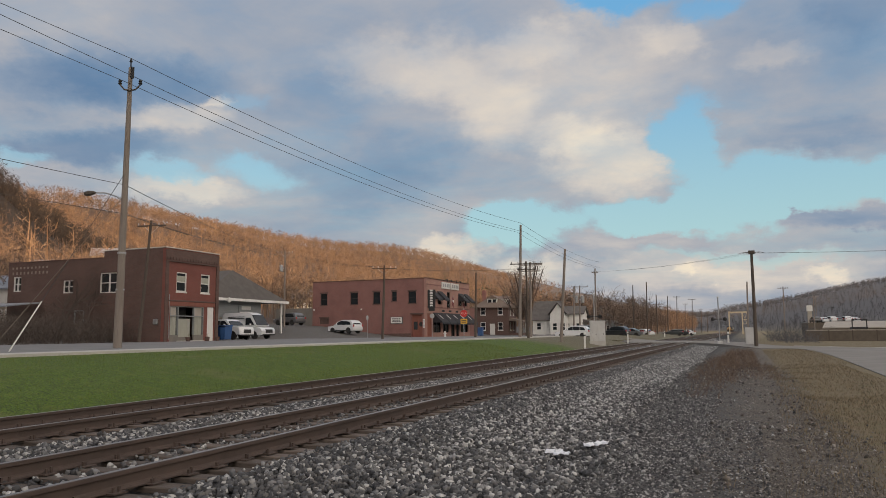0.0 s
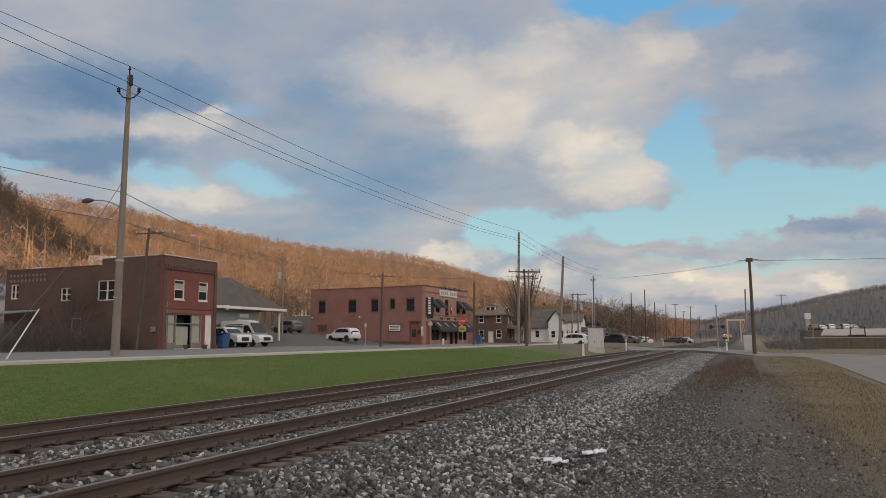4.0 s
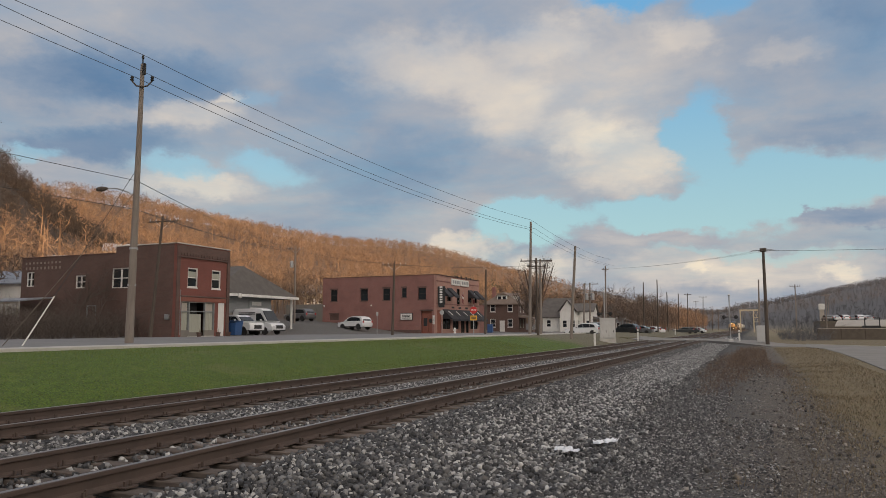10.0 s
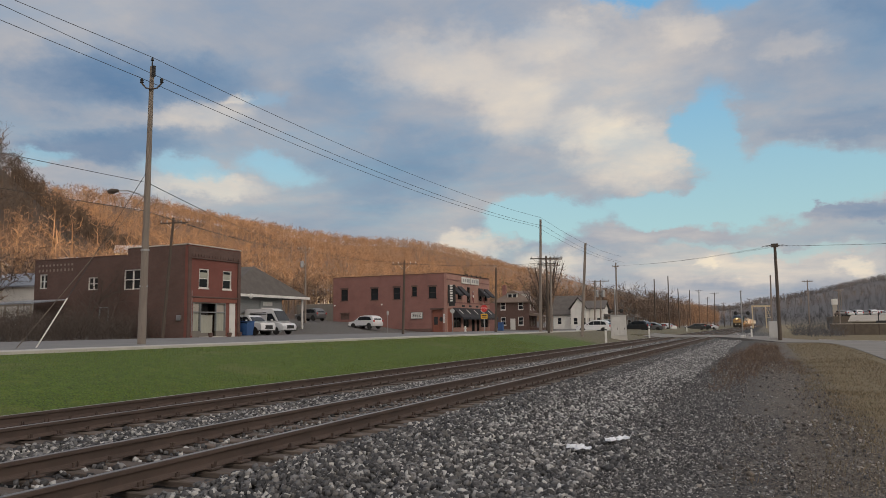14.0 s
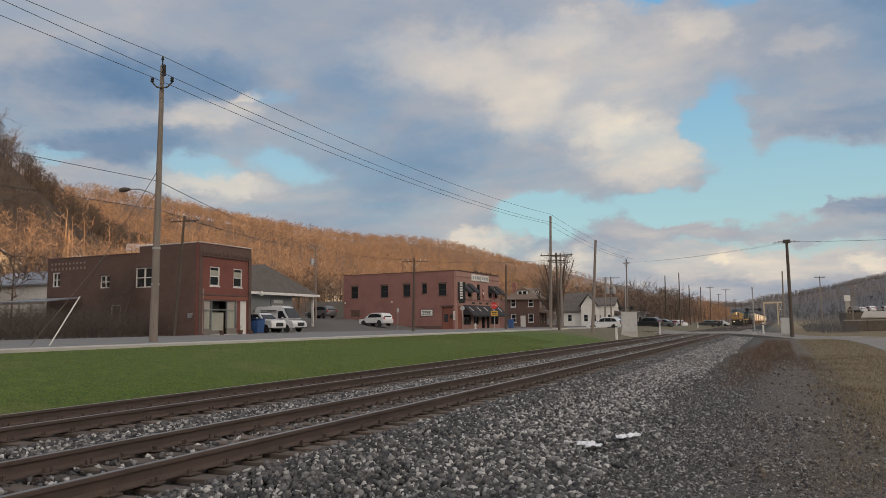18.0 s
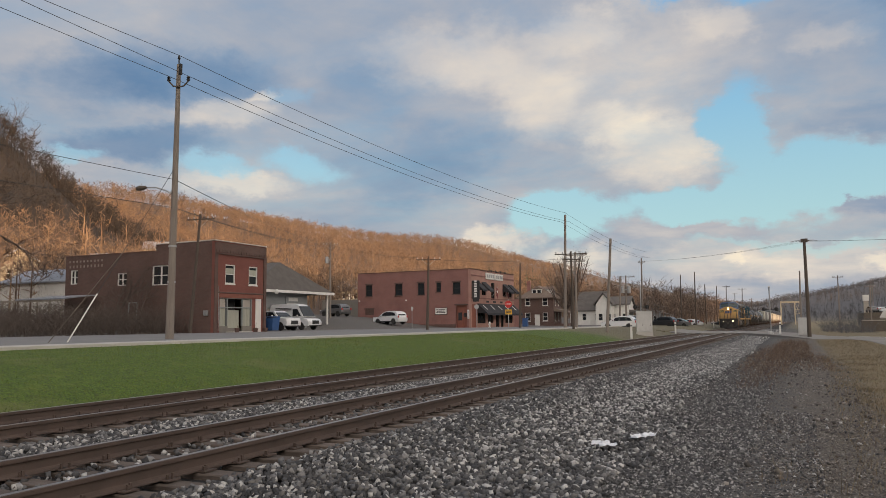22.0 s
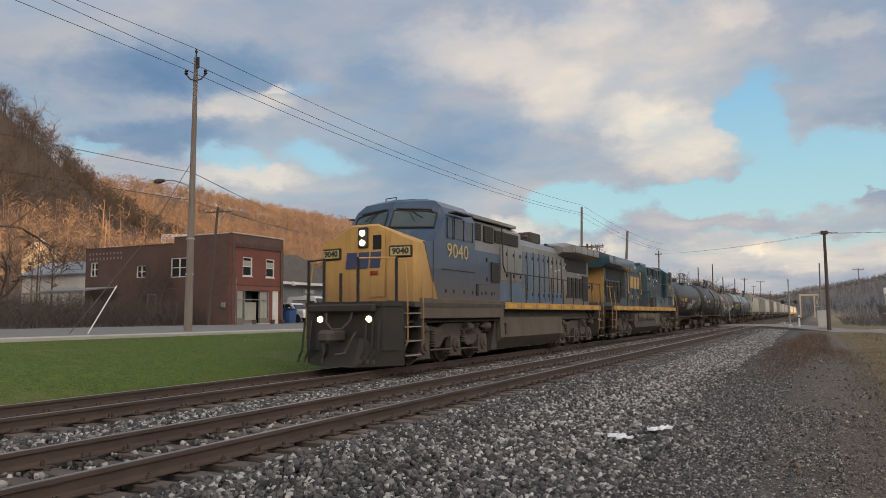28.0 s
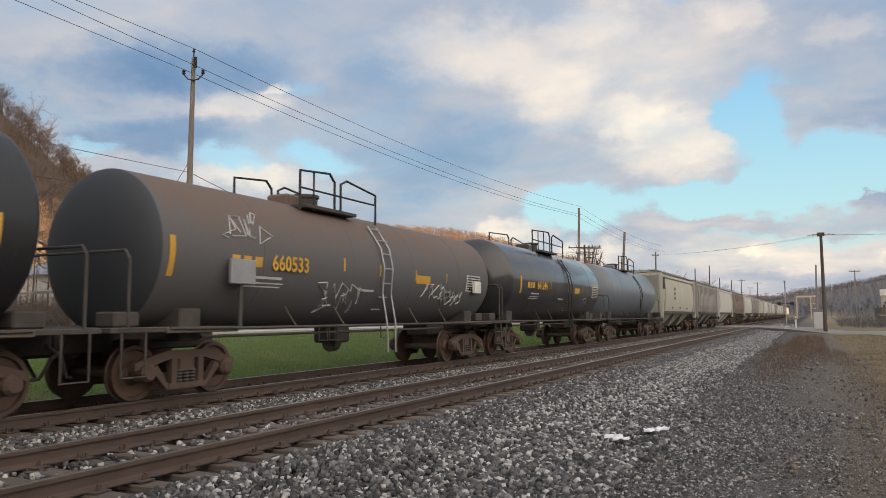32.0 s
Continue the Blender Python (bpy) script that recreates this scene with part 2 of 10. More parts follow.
def ground_mat():
    """Ground cover by place: lawn, ballast, cinder path, dead grass, leaf litter on the hill; shoulder shade and far
    haze tinted in.
    """
    m = bpy.data.materials.new("ground_cover")
    m.use_nodes = True
    n = Nodes(m.node_tree)
    co = n.add("ShaderNodeTexCoord").outputs["Object"]
    x, y, z = (n.add("ShaderNodeSeparateXYZ", {0: co}).outputs[i] for i in range(3))
    big = n.noise(co, 0.35, 5.0, 0.6, 0.4)
    mid = n.noise(co, 2.2, 6.0, 0.65, 0.3)
    small = n.noise(co, 22.0, 6.0, 0.7)
    grit = n.add("ShaderNodeTexVoronoi", {"Vector": co, "Scale": 20.0})
    # bed kept near black: shade of the gaps between stones is in the colour
    gravel = n.mix(grit.outputs["Color"], (0.006, 0.006, 0.007), (0.05, 0.049, 0.049))
    gravel = n.mix(n.step(grit.outputs["Distance"], 0.25, 0.55), gravel, (0.012, 0.012, 0.012))
    wob = n.math("MULTIPLY_ADD", n.math("SUBTRACT", mid, 0.5), 1.6, x)
    # cinder path beside the ballast
    cinder = n.mix(n.step(small, 0.3, 0.7), (0.022, 0.022, 0.024), (0.12, 0.117, 0.114))
    cinder = n.mix(n.step(n.noise(co, 6.0, 6.0, 0.7, 0.4), 0.5, 0.68), cinder, (0.13, 0.108, 0.088))
    path = n.step(wob, -3.0, -1.6)
    col = n.mix(path, gravel, cinder)
    dirt = n.mix(n.step(small, 0.3, 0.7), (0.042, 0.036, 0.031), (0.17, 0.146, 0.122))
    col = n.mix(n.math("MULTIPLY", n.step(wob, -0.7, 0.5), n.step(mid, 0.25, 0.5)), col, dirt)
    dry = n.mix(small, (0.10, 0.078, 0.046), (0.25, 0.195, 0.115))
    dry = n.mix(n.step(mid, 0.45, 0.65), dry, (0.12, 0.102, 0.046))
    col = n.mix(n.step(n.math("MULTIPLY_ADD", n.math("SUBTRACT", big, 0.5), 1.5, wob), 1.0, 2.0), col, dry)
    green = n.mix(n.step(small, 0.38, 0.62), (0.020, 0.042, 0.003), (0.105, 0.170, 0.008))
    green = n.mix(n.math("MULTIPLY", n.step(mid, 0.48, 0.72), 0.7), green, (0.115, 0.145, 0.018))
    green = n.mix(n.math("MULTIPLY", n.step(n.noise(co, 5.0, 5.0, 0.7), 0.50, 0.66), 0.6), green, (0.034, 0.054, 0.007))
    green = n.mix(n.math("MULTIPLY", n.step(big, 0.55, 0.7), 0.5), green, (0.14, 0.14, 0.045))
    worn = n.mix(n.step(small, 0.35, 0.65), (0.10, 0.085, 0.055), (0.17, 0.155, 0.095))
    green = n.mix(n.step(n.math("MULTIPLY_ADD", n.math("SUBTRACT", big, 0.5), 8.0, y), 58.0, 68.0), green, worn)
    edge = n.math("MULTIPLY_ADD", n.math("SUBTRACT", mid, 0.5), 0.5, x)
    col = n.mix(n.math("SUBTRACT", 1.0, n.step(edge, -12.75, -12.45)), col, green)
    yard = n.mix(small, (0.085, 0.082, 0.078), (0.15, 0.142, 0.132))
    yard = n.mix(n.step(mid, 0.5, 0.7), yard, (0.11, 0.095, 0.075))
    col = n.mix(n.math("SUBTRACT", 1.0, n.step(x, -22.5, -22.0)), col, yard)
    litter = n.mix(small, (0.065, 0.045, 0.032), (0.15, 0.10, 0.068))
    litter = n.mix(n.step(mid, 0.5, 0.7), litter, (0.09, 0.06, 0.042))
    col = n.mix(n.math("SUBTRACT", 1.0, n.step(n.math("MULTIPLY_ADD", n.math("SUBTRACT", big, 0.5), 12.0, x), -66.0, -58.0)), col, litter)
    # shade on the upper shoulder is painted into the litter colour
    shoulder_shade = n.math("MULTIPLY", n.math("SUBTRACT", 1.0, n.step(n.math("MULTIPLY_ADD", n.math("SUBTRACT", big, 0.5), 14.0, y), 138.0, 152.0)), n.math("SUBTRACT", 1.0, n.step(x, -142.0, -132.0)))
    col = n.mix(shoulder_shade, col, n.mix(small, (0.022, 0.019, 0.018), (0.05, 0.042, 0.037)))
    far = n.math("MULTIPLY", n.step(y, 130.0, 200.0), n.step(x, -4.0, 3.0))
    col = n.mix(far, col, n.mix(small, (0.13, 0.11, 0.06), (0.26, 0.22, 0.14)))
    # beyond 700 m a blue-grey tint puts haze into the ground colour
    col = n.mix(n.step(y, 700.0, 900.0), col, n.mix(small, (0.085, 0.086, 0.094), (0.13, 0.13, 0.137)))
    bp = n.add("ShaderNodeBump", {"Height": n.math("ADD", small, grit.outputs["Distance"]), "Strength": 0.6, "Distance": 0.03})
    bs = n.add("ShaderNodeBsdfPrincipled", {"Base Color": col, "Roughness": 0.9, "Normal": bp.outputs[0]})
    n.t.links.new(bs.outputs[0], n.add("ShaderNodeOutputMaterial").inputs[0])
    return m


GROUND = ground_mat()
ASPHALT = surface("asphalt", (0.15, 0.148, 0.15), (0.21, 0.205, 0.20), 0.85, scale=0.6, fine=60, bump=0.3, spots=(0.10, 0.10, 0.10))
OLD_ASPHALT = surface("old_asphalt", (0.17, 0.16, 0.148), (0.25, 0.235, 0.215), 0.9, scale=0.4, fine=30, bump=0.3, spots=(0.12, 0.12, 0.12))
CONCRETE = surface("concrete", (0.52, 0.50, 0.46), (0.40, 0.385, 0.36), 0.85, scale=0.8, fine=25, bump=0.25, spots=(0.25, 0.24, 0.22))
RAIL_RUST = surface("rail_rust", (0.060, 0.043, 0.036), (0.098, 0.069, 0.056), 0.75, 0.1, scale=2, fine=60, bump=0.25, spots=(0.05, 0.035, 0.03))
RAIL_TOP = surface("rail_head", (0.28, 0.26, 0.25), (0.36, 0.34, 0.32), 0.35, 0.9, scale=1.0, fine=30, bump=0.05, stretch=(4, 0.3, 4))
TIE_WOOD = surface("tie_wood", (0.078, 0.061, 0.051), (0.14, 0.113, 0.096), 0.9, scale=4, fine=50, bump=0.5, spots=(0.05, 0.04, 0.035), stretch=(0.3, 2, 2), per_piece=0.3)
STONES = stones_mat("ballast_stone", [(0.026, 0.027, 0.030), (0.085, 0.086, 0.09), (0.24, 0.238, 0.235), (0.04, 0.041, 0.045), (0.15, 0.15, 0.152), (0.055, 0.056, 0.06), (0.10, 0.101, 0.105), (0.035, 0.036, 0.04), (0.13, 0.125, 0.12), (0.46, 0.455, 0.44)])
DIRT_CHIPS = stones_mat("dirt_chips", [(0.09, 0.077, 0.066), (0.19, 0.168, 0.145), (0.045, 0.039, 0.034), (0.30, 0.275, 0.245), (0.12, 0.095, 0.075), (0.06, 0.053, 0.047)])
PALE_STONES = stones_mat("pale_ballast_stone", [(0.05, 0.05, 0.052), (0.36, 0.357, 0.35), (0.12, 0.12, 0.12), (0.62, 0.61, 0.59), (0.08, 0.08, 0.083), (0.25, 0.248, 0.243), (0.48, 0.473, 0.46), (0.035, 0.035, 0.038), (0.17, 0.168, 0.165)])
CINDERS = stones_mat("cinder_stone", [(0.022, 0.022, 0.025), (0.085, 0.086, 0.09), (0.20, 0.196, 0.19), (0.04, 0.04, 0.043), (0.42, 0.41, 0.395), (0.11, 0.107, 0.105), (0.03, 0.03, 0.034)])
POLE_WOOD = surface("pole_wood", (0.19, 0.16, 0.138), (0.27, 0.235, 0.205), 0.9, scale=1.5, fine=30, bump=0.4, spots=(0.12, 0.10, 0.085), stretch=(6, 6, 0.4))
DARK_POLE = surface("tarred_pole", (0.06, 0.05, 0.043), (0.12, 0.095, 0.075), 0.9, scale=1.5, fine=30, bump=0.4, stretch=(6, 6, 0.4))
WIRE = surface("wire_black", (0.03, 0.03, 0.032), None, 0.6, bump=0)
GALV = surface("galvanised_steel", (0.42, 0.43, 0.44), (0.32, 0.33, 0.34), 0.45, 0.7, scale=2, fine=20, bump=0.05)
SILVER_PAINT = surface("silver_paint", (0.55, 0.55, 0.54), (0.45, 0.45, 0.44), 0.5, 0.3, scale=1.5, fine=20, bump=0.05, spots=(0.3, 0.29, 0.27))
BRICK_DARK = brickwork("dark_brick", (0.082, 0.048, 0.040), (0.125, 0.07, 0.057), (0.125, 0.10, 0.088))
BRICK_RED = brickwork("red_brick", (0.215, 0.098, 0.086), (0.265, 0.125, 0.108), (0.22, 0.145, 0.13))
BRICK_FRONT = brickwork("front_brick", (0.165, 0.054, 0.042), (0.20, 0.066, 0.051), (0.15, 0.082, 0.068))
BRICK_PALE = brickwork("pale_brick", (0.33, 0.18, 0.145), (0.39, 0.215, 0.175), (0.30, 0.22, 0.19))
STAINED_WALL = surface("stained_concrete", (0.23, 0.215, 0.19), (0.15, 0.14, 0.125), 0.9, scale=0.5, fine=18, bump=0.2, spots=(0.09, 0.085, 0.078), stretch=(1, 1, 0.4))
CORBEL = surface("weathered_corbel_brick", (0.30, 0.25, 0.215), (0.22, 0.175, 0.15), 0.9, scale=3, fine=20)
WHITE = surface("white_paint", (0.74, 0.73, 0.70), (0.62, 0.61, 0.58), 0.6, scale=1.2, fine=20, bump=0.08, spots=(0.45, 0.43, 0.40))
GREY_SIDING = surface("grey_siding", (0.25, 0.265, 0.27), (0.20, 0.21, 0.215), 0.7, scale=1, fine=20, bump=0.1, stretch=(1, 1, 6))
BEIGE = surface("beige_stucco", (0.42, 0.38, 0.33), (0.33, 0.30, 0.26), 0.85, scale=0.7, fine=20, bump=0.15)
SHINGLE = surface("roof_shingle", (0.088, 0.08, 0.074), (0.13, 0.118, 0.11), 0.95, scale=1.2, fine=30, bump=0.4, per_piece=0.12)
SHINGLE_BROWN = surface("brown_shingle", (0.15, 0.115, 0.095), (0.21, 0.165, 0.135), 0.95, scale=1.2, fine=30, bump=0.4)
TIN = surface("tin_roof", (0.36, 0.39, 0.44), (0.30, 0.33, 0.38), 0.5, 0.4, scale=0.6, fine=12, bump=0.05)
GLASS = glassy("window_glass")
CAB_GLASS = glassy("cab_glass", (0.05, 0.075, 0.08), 0.08)
DARK = surface("dark_void", (0.02, 0.02, 0.022), (0.035, 0.035, 0.035), 0.8, bump=0)
CURTAIN = surface("curtain", (0.40, 0.40, 0.34), (0.30, 0.31, 0.26), 0.9, scale=3, fine=12, bump=0.2, stretch=(6, 6, 0.4))
BLACK_CLOTH = surface("black_awning", (0.018, 0.019, 0.024), (0.03, 0.03, 0.036), 0.75, scale=2, fine=30, bump=0.2)
WOOD_DOOR = surface("wood_door", (0.24, 0.085, 0.055), (0.18, 0.06, 0.04), 0.6, scale=2, fine=20, bump=0.2, stretch=(4, 4, 0.5))
BARK = surface("bark", (0.16, 0.12, 0.095), (0.25, 0.19, 0.15), 0.95, scale=3, fine=30, bump=0.4, stretch=(3, 3, 0.6))
TWIG = stones_mat("bare_twigs", [(0.17, 0.11, 0.072), (0.28, 0.18, 0.115), (0.22, 0.145, 0.09), (0.38, 0.27, 0.18)], 0.9)
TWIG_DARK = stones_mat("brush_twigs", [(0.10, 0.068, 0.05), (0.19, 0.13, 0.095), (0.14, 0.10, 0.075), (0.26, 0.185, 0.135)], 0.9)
# blue-grey tint puts distance haze into the twig colour
HAZE_TWIG = stones_mat("haze_twigs", [(0.095, 0.097, 0.108), (0.125, 0.125, 0.135), (0.105, 0.106, 0.116), (0.145, 0.14, 0.145)], 0.95)
# darker twigs with hill shade put into their colour
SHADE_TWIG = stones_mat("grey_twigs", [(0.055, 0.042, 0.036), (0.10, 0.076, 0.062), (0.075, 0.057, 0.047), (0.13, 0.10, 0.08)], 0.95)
# near-black twigs: deep shade of the hill shoulder is put into the colour
DEEP_SHADE_TWIG = stones_mat("deep_shade_twigs", [(0.020, 0.018, 0.018), (0.040, 0.034, 0.032), (0.03, 0.026, 0.025), (0.058, 0.047, 0.042)], 0.95)
PALE_BARK = stones_mat("pale_trunks", [(0.30, 0.20, 0.125), (0.40, 0.28, 0.18), (0.24, 0.155, 0.095)], 0.95)
WEEDS = stones_mat("dry_weeds", [(0.12, 0.078, 0.055), (0.18, 0.118, 0.08), (0.085, 0.055, 0.042), (0.24, 0.175, 0.12)], 0.9)
GRASS = stones_mat("grass_blades", [(0.08, 0.125, 0.010), (0.115, 0.165, 0.014), (0.15, 0.195, 0.022), (0.19, 0.20, 0.05)], 0.8)
DRY_GRASS = stones_mat("dry_grass_blades", [(0.16, 0.122, 0.07), (0.24, 0.185, 0.11), (0.11, 0.085, 0.047), (0.30, 0.24, 0.15)], 0.8)
PINE = stones_mat("pine_needles", [(0.02, 0.04, 0.018), (0.035, 0.06, 0.025), (0.05, 0.075, 0.03)], 0.8)
PAPER = surface("white_litter", (0.78, 0.80, 0.84), (0.68, 0.71, 0.76), 0.6, scale=8, fine=40, bump=0.3)
SIGN_RED = surface("sign_red", (0.50, 0.02, 0.02), (0.42, 0.02, 0.02), 0.4, bump=0)
FLAG_RED = surface("faded_flag_red", (0.20, 0.05, 0.05), (0.16, 0.045, 0.05), 0.8, bump=0.1)
SIGN_YELLOW = surface("sign_yellow", (0.65, 0.36, 0.02), (0.55, 0.3, 0.02), 0.45, bump=0)
BLUE_BIN = surface("blue_bin_paint", (0.03, 0.09, 0.24), (0.025, 0.07, 0.19), 0.5, scale=2, fine=20, bump=0.1)


def dusty(name, a, b, dust, low, high, rough=0.45, coat=0.15, amount=0.8):
    """Vehicle paint with road dust thrown up from the rails and run-down streaks."""
    m = bpy.data.materials.new(name)
    m.use_nodes = True
    n = Nodes(m.node_tree)
    co = n.add("ShaderNodeTexCoord").outputs["Object"]
    z = n.add("ShaderNodeSeparateXYZ", {0: co}).outputs[2]
    large = n.noise(co, 1.1, 5.0, 0.6, 0.4)
    small = n.noise(co, 22.0, 5.0, 0.65)
    streak = n.noise(n.vmath("MULTIPLY", co, (4.0, 4.0, 0.35)), 3.0, 6.0, 0.65, 0.1)
    col = n.mix(n.step(large, 0.3, 0.7), a, b)
    col = n.mix(n.math("MULTIPLY", n.step(streak, 0.5, 0.75), 0.4), col, dust)
    reach = n.math("MULTIPLY_ADD", n.math("SUBTRACT", streak, 0.5), 1.6, z)
    fall = n.math("SUBTRACT", 1.0, n.step(reach, low, high))
    col = n.mix(n.math("MULTIPLY", fall, n.math("MULTIPLY_ADD", small, 0.5, amount - 0.25)), col, dust)
    bs = n.add("ShaderNodeBsdfPrincipled", {"Base Color": col, "Roughness": n.math("MULTIPLY_ADD", fall, 0.3, rough), "Coat Weight": coat})
    bp = n.add("ShaderNodeBump", {"Height": small, "Strength": 0.04, "Distance": 0.01})
    n.t.links.new(bp.outputs[0], bs.inputs["Normal"])
    n.t.links.new(bs.outputs[0], n.add("ShaderNodeOutputMaterial").inputs[0])
    return m


BLUE = dusty("loco_blue", (0.033, 0.068, 0.132), (0.025, 0.053, 0.105), (0.125, 0.105, 0.088), 1.6, 3.3, 0.32, 0.35, 0.85)
# gantry steel tinted yellow, the low sunlight put into its colour
GANTRY = surface("gantry_sun_tint", (0.62, 0.52, 0.36), (0.52, 0.43, 0.30), 0.6, bump=0.05)
LOCO_YELLOW = dusty("loco_yellow", (0.58, 0.35, 0.11), (0.49, 0.29, 0.09), (0.21, 0.135, 0.07), 1.5, 3.0, 0.5, 0.1, 0.7)
SILL_YELLOW = dusty("sill_yellow", (0.58, 0.33, 0.08), (0.44, 0.25, 0.07), (0.22, 0.17, 0.125), 1.2, 2.0, 0.6, 0.0, 0.6)
LOCO_GREY = dusty("loco_grey", (0.225, 0.22, 0.208), (0.165, 0.16, 0.152), (0.16, 0.142, 0.122), 1.6, 3.2, 0.36, 0.3, 0.7)
ROAD_DIRT = surface("road_grime", (0.092, 0.076, 0.060), (0.14, 0.115, 0.09), 0.8, scale=1.5, fine=22, bump=0.12, spots=(0.06, 0.055, 0.05))
UNDER = surface("underframe_black", (0.045, 0.041, 0.038), (0.085, 0.074, 0.066), 0.8, scale=2, fine=30, bump=0.15, spots=(0.10, 0.075, 0.055))
TRUCK_GRIME = surface("truck_grime", (0.066, 0.054, 0.045), (0.115, 0.092, 0.074), 0.85, scale=3, fine=30, bump=0.25, spots=(0.05, 0.04, 0.035))
TRUCK_RUST = surface("truck_rust", (0.07, 0.049, 0.04), (0.115, 0.077, 0.059), 0.85, scale=3, fine=30, bump=0.25, spots=(0.04, 0.03, 0.028))
WHEEL = surface("wheel_steel", (0.09, 0.062, 0.05), (0.14, 0.09, 0.07), 0.6, 0.5, scale=3, fine=30, bump=0.1)
NAVY = dusty("loco_dark_blue", (0.024, 0.072, 0.10), (0.018, 0.056, 0.08), (0.13, 0.128, 0.122), 1.3, 2.7, 0.24, 0.7, 0.55)
PILOT_BLACK = surface("pilot_black", (0.020, 0.019, 0.019), (0.038, 0.034, 0.031), 0.7, scale=2, fine=30, bump=0.15, spots=(0.07, 0.055, 0.042), spot_at=0.66)
GRILLE = surface("grille_black", (0.016, 0.016, 0.017), (0.03, 0.03, 0.03), 0.7, scale=4, fine=60, bump=0.3, stretch=(1, 1, 8))
TANK_BLACK = surface("tank_black", (0.015, 0.017, 0.020), (0.026, 0.027, 0.030), 0.5, scale=0.8, fine=14, bump=0.02, spots=(0.042, 0.038, 0.036), spot_at=0.66, coat=0.08)
TANK_GLOSS = surface("tank_gloss_black", (0.022, 0.024, 0.026), (0.034, 0.036, 0.038), 0.36, scale=0.8, fine=14, bump=0.01, coat=0.6)
def rusty_tank():
    """Grey tank paint, rust-brown over its upper half where weather sits, streaked down."""
    m = bpy.data.materials.new("tank_weathered_grey")
    m.use_nodes = True
    n = Nodes(m.node_tree)
    co = n.add("ShaderNodeTexCoord").outputs["Object"]
    z = n.add("ShaderNodeSeparateXYZ", {0: co}).outputs[2]
    streak = n.noise(n.vmath("MULTIPLY", co, (1.0, 3.0, 0.35)), 2.0, 6.0, 0.6, 0.2)
    small = n.noise(co, 25.0, 5.0, 0.65)
    grey = n.mix(small, (0.085, 0.085, 0.092), (0.13, 0.128, 0.13))
    rust = n.mix(small, (0.11, 0.078, 0.062), (0.165, 0.115, 0.088))
    top = n.math("MULTIPLY", n.step(n.math("MULTIPLY_ADD", n.math("SUBTRACT", streak, 0.5), 2.2, z), 2.5, 3.7), n.step(n.add("ShaderNodeSeparateXYZ", {0: co}).outputs[1], 0.35, 0.5))
    shell = n.step(n.add("ShaderNodeSeparateXYZ", {0: co}).outputs[1], 0.30, 0.345)
    col = n.mix(shell, n.mix(small, (0.026, 0.031, 0.038), (0.042, 0.048, 0.056)), n.mix(n.math("MULTIPLY", top, 0.9), grey, rust))
    bs = n.add("ShaderNodeBsdfPrincipled", {"Base Color": col, "Roughness": n.math("MULTIPLY_ADD", small, 0.2, 0.6)})
    n.t.links.new(bs.outputs[0], n.add("ShaderNodeOutputMaterial").inputs[0])
    return m


TANK_RUSTY = rusty_tank()
TANK_SLATE = surface("tank_slate_grey", (0.15, 0.175, 0.205), (0.12, 0.14, 0.165), 0.4, scale=0.8, fine=14, bump=0.02, coat=0.2)
HOPPER_CREAM = surface("hopper_cream", (0.50, 0.49, 0.41), (0.40, 0.385, 0.32), 0.65, scale=0.7, fine=14, bump=0.04, spots=(0.28, 0.24, 0.19), stretch=(1, 1, 0.3))
HOPPER_GREY = surface("hopper_grey", (0.33, 0.325, 0.31), (0.26, 0.25, 0.235), 0.7, scale=0.7, fine=14, bump=0.04, spots=(0.20, 0.17, 0.14), stretch=(1, 1, 0.3))
HOPPER_BROWN = surface("hopper_brown", (0.20, 0.16, 0.14), (0.26, 0.21, 0.18), 0.75, scale=0.7, fine=14, bump=0.04, spots=(0.13, 0.10, 0.08), stretch=(1, 1, 0.3))
HOPPER_PALE = surface("hopper_pale", (0.56, 0.55, 0.51), (0.46, 0.45, 0.42), 0.65, scale=0.7, fine=14, bump=0.04, spots=(0.3, 0.27, 0.23), stretch=(1, 1, 0.3))
STENCIL_YELLOW = surface("stencil_yellow", (0.62, 0.36, 0.04), (0.52, 0.30, 0.04), 0.6, bump=0)
STENCIL_PALE = surface("stencil_pale_yellow", (0.55, 0.45, 0.19), (0.46, 0.38, 0.17), 0.6, bump=0)
STENCIL_WHITE = surface("stencil_white", (0.62, 0.62, 0.60), (0.5, 0.5, 0.48), 0.6, bump=0)
CHALK = surface("sprayed_white", (0.55, 0.56, 0.56), (0.42, 0.43, 0.43), 0.8, scale=5, fine=30, bump=0)
LAMP_ON = glow("headlight_glow", (1.0, 0.70, 0.34), 14.0)
RED_LENS = surface("red_reflector", (0.5, 0.03, 0.03), (0.4, 0.02, 0.02), 0.3, bump=0)
CAR_WHITE = surface("car_white", (0.70, 0.71, 0.72), (0.62, 0.63, 0.64), 0.3, scale=1, fine=10, bump=0, coat=0.6)
CAR_GREY = surface("car_grey", (0.16, 0.165, 0.17), (0.13, 0.135, 0.14), 0.3, 0.4, scale=1, fine=10, bump=0, coat=0.6)
CAR_DARK = surface("car_dark", (0.025, 0.032, 0.035), (0.02, 0.025, 0.03), 0.3, 0.3, scale=1, fine=10, bump=0, coat=0.6)
TYRE = surface("tyre", (0.02, 0.02, 0.02), (0.03, 0.03, 0.03), 0.85, bump=0.1)
RIM = surface("alloy_rim", (0.45, 0.45, 0.46), (0.38, 0.38, 0.39), 0.35, 0.8, bump=0)
TAIL = surface("tail_lamp", (0.35, 0.02, 0.02), (0.3, 0.02, 0.02), 0.3, bump=0)
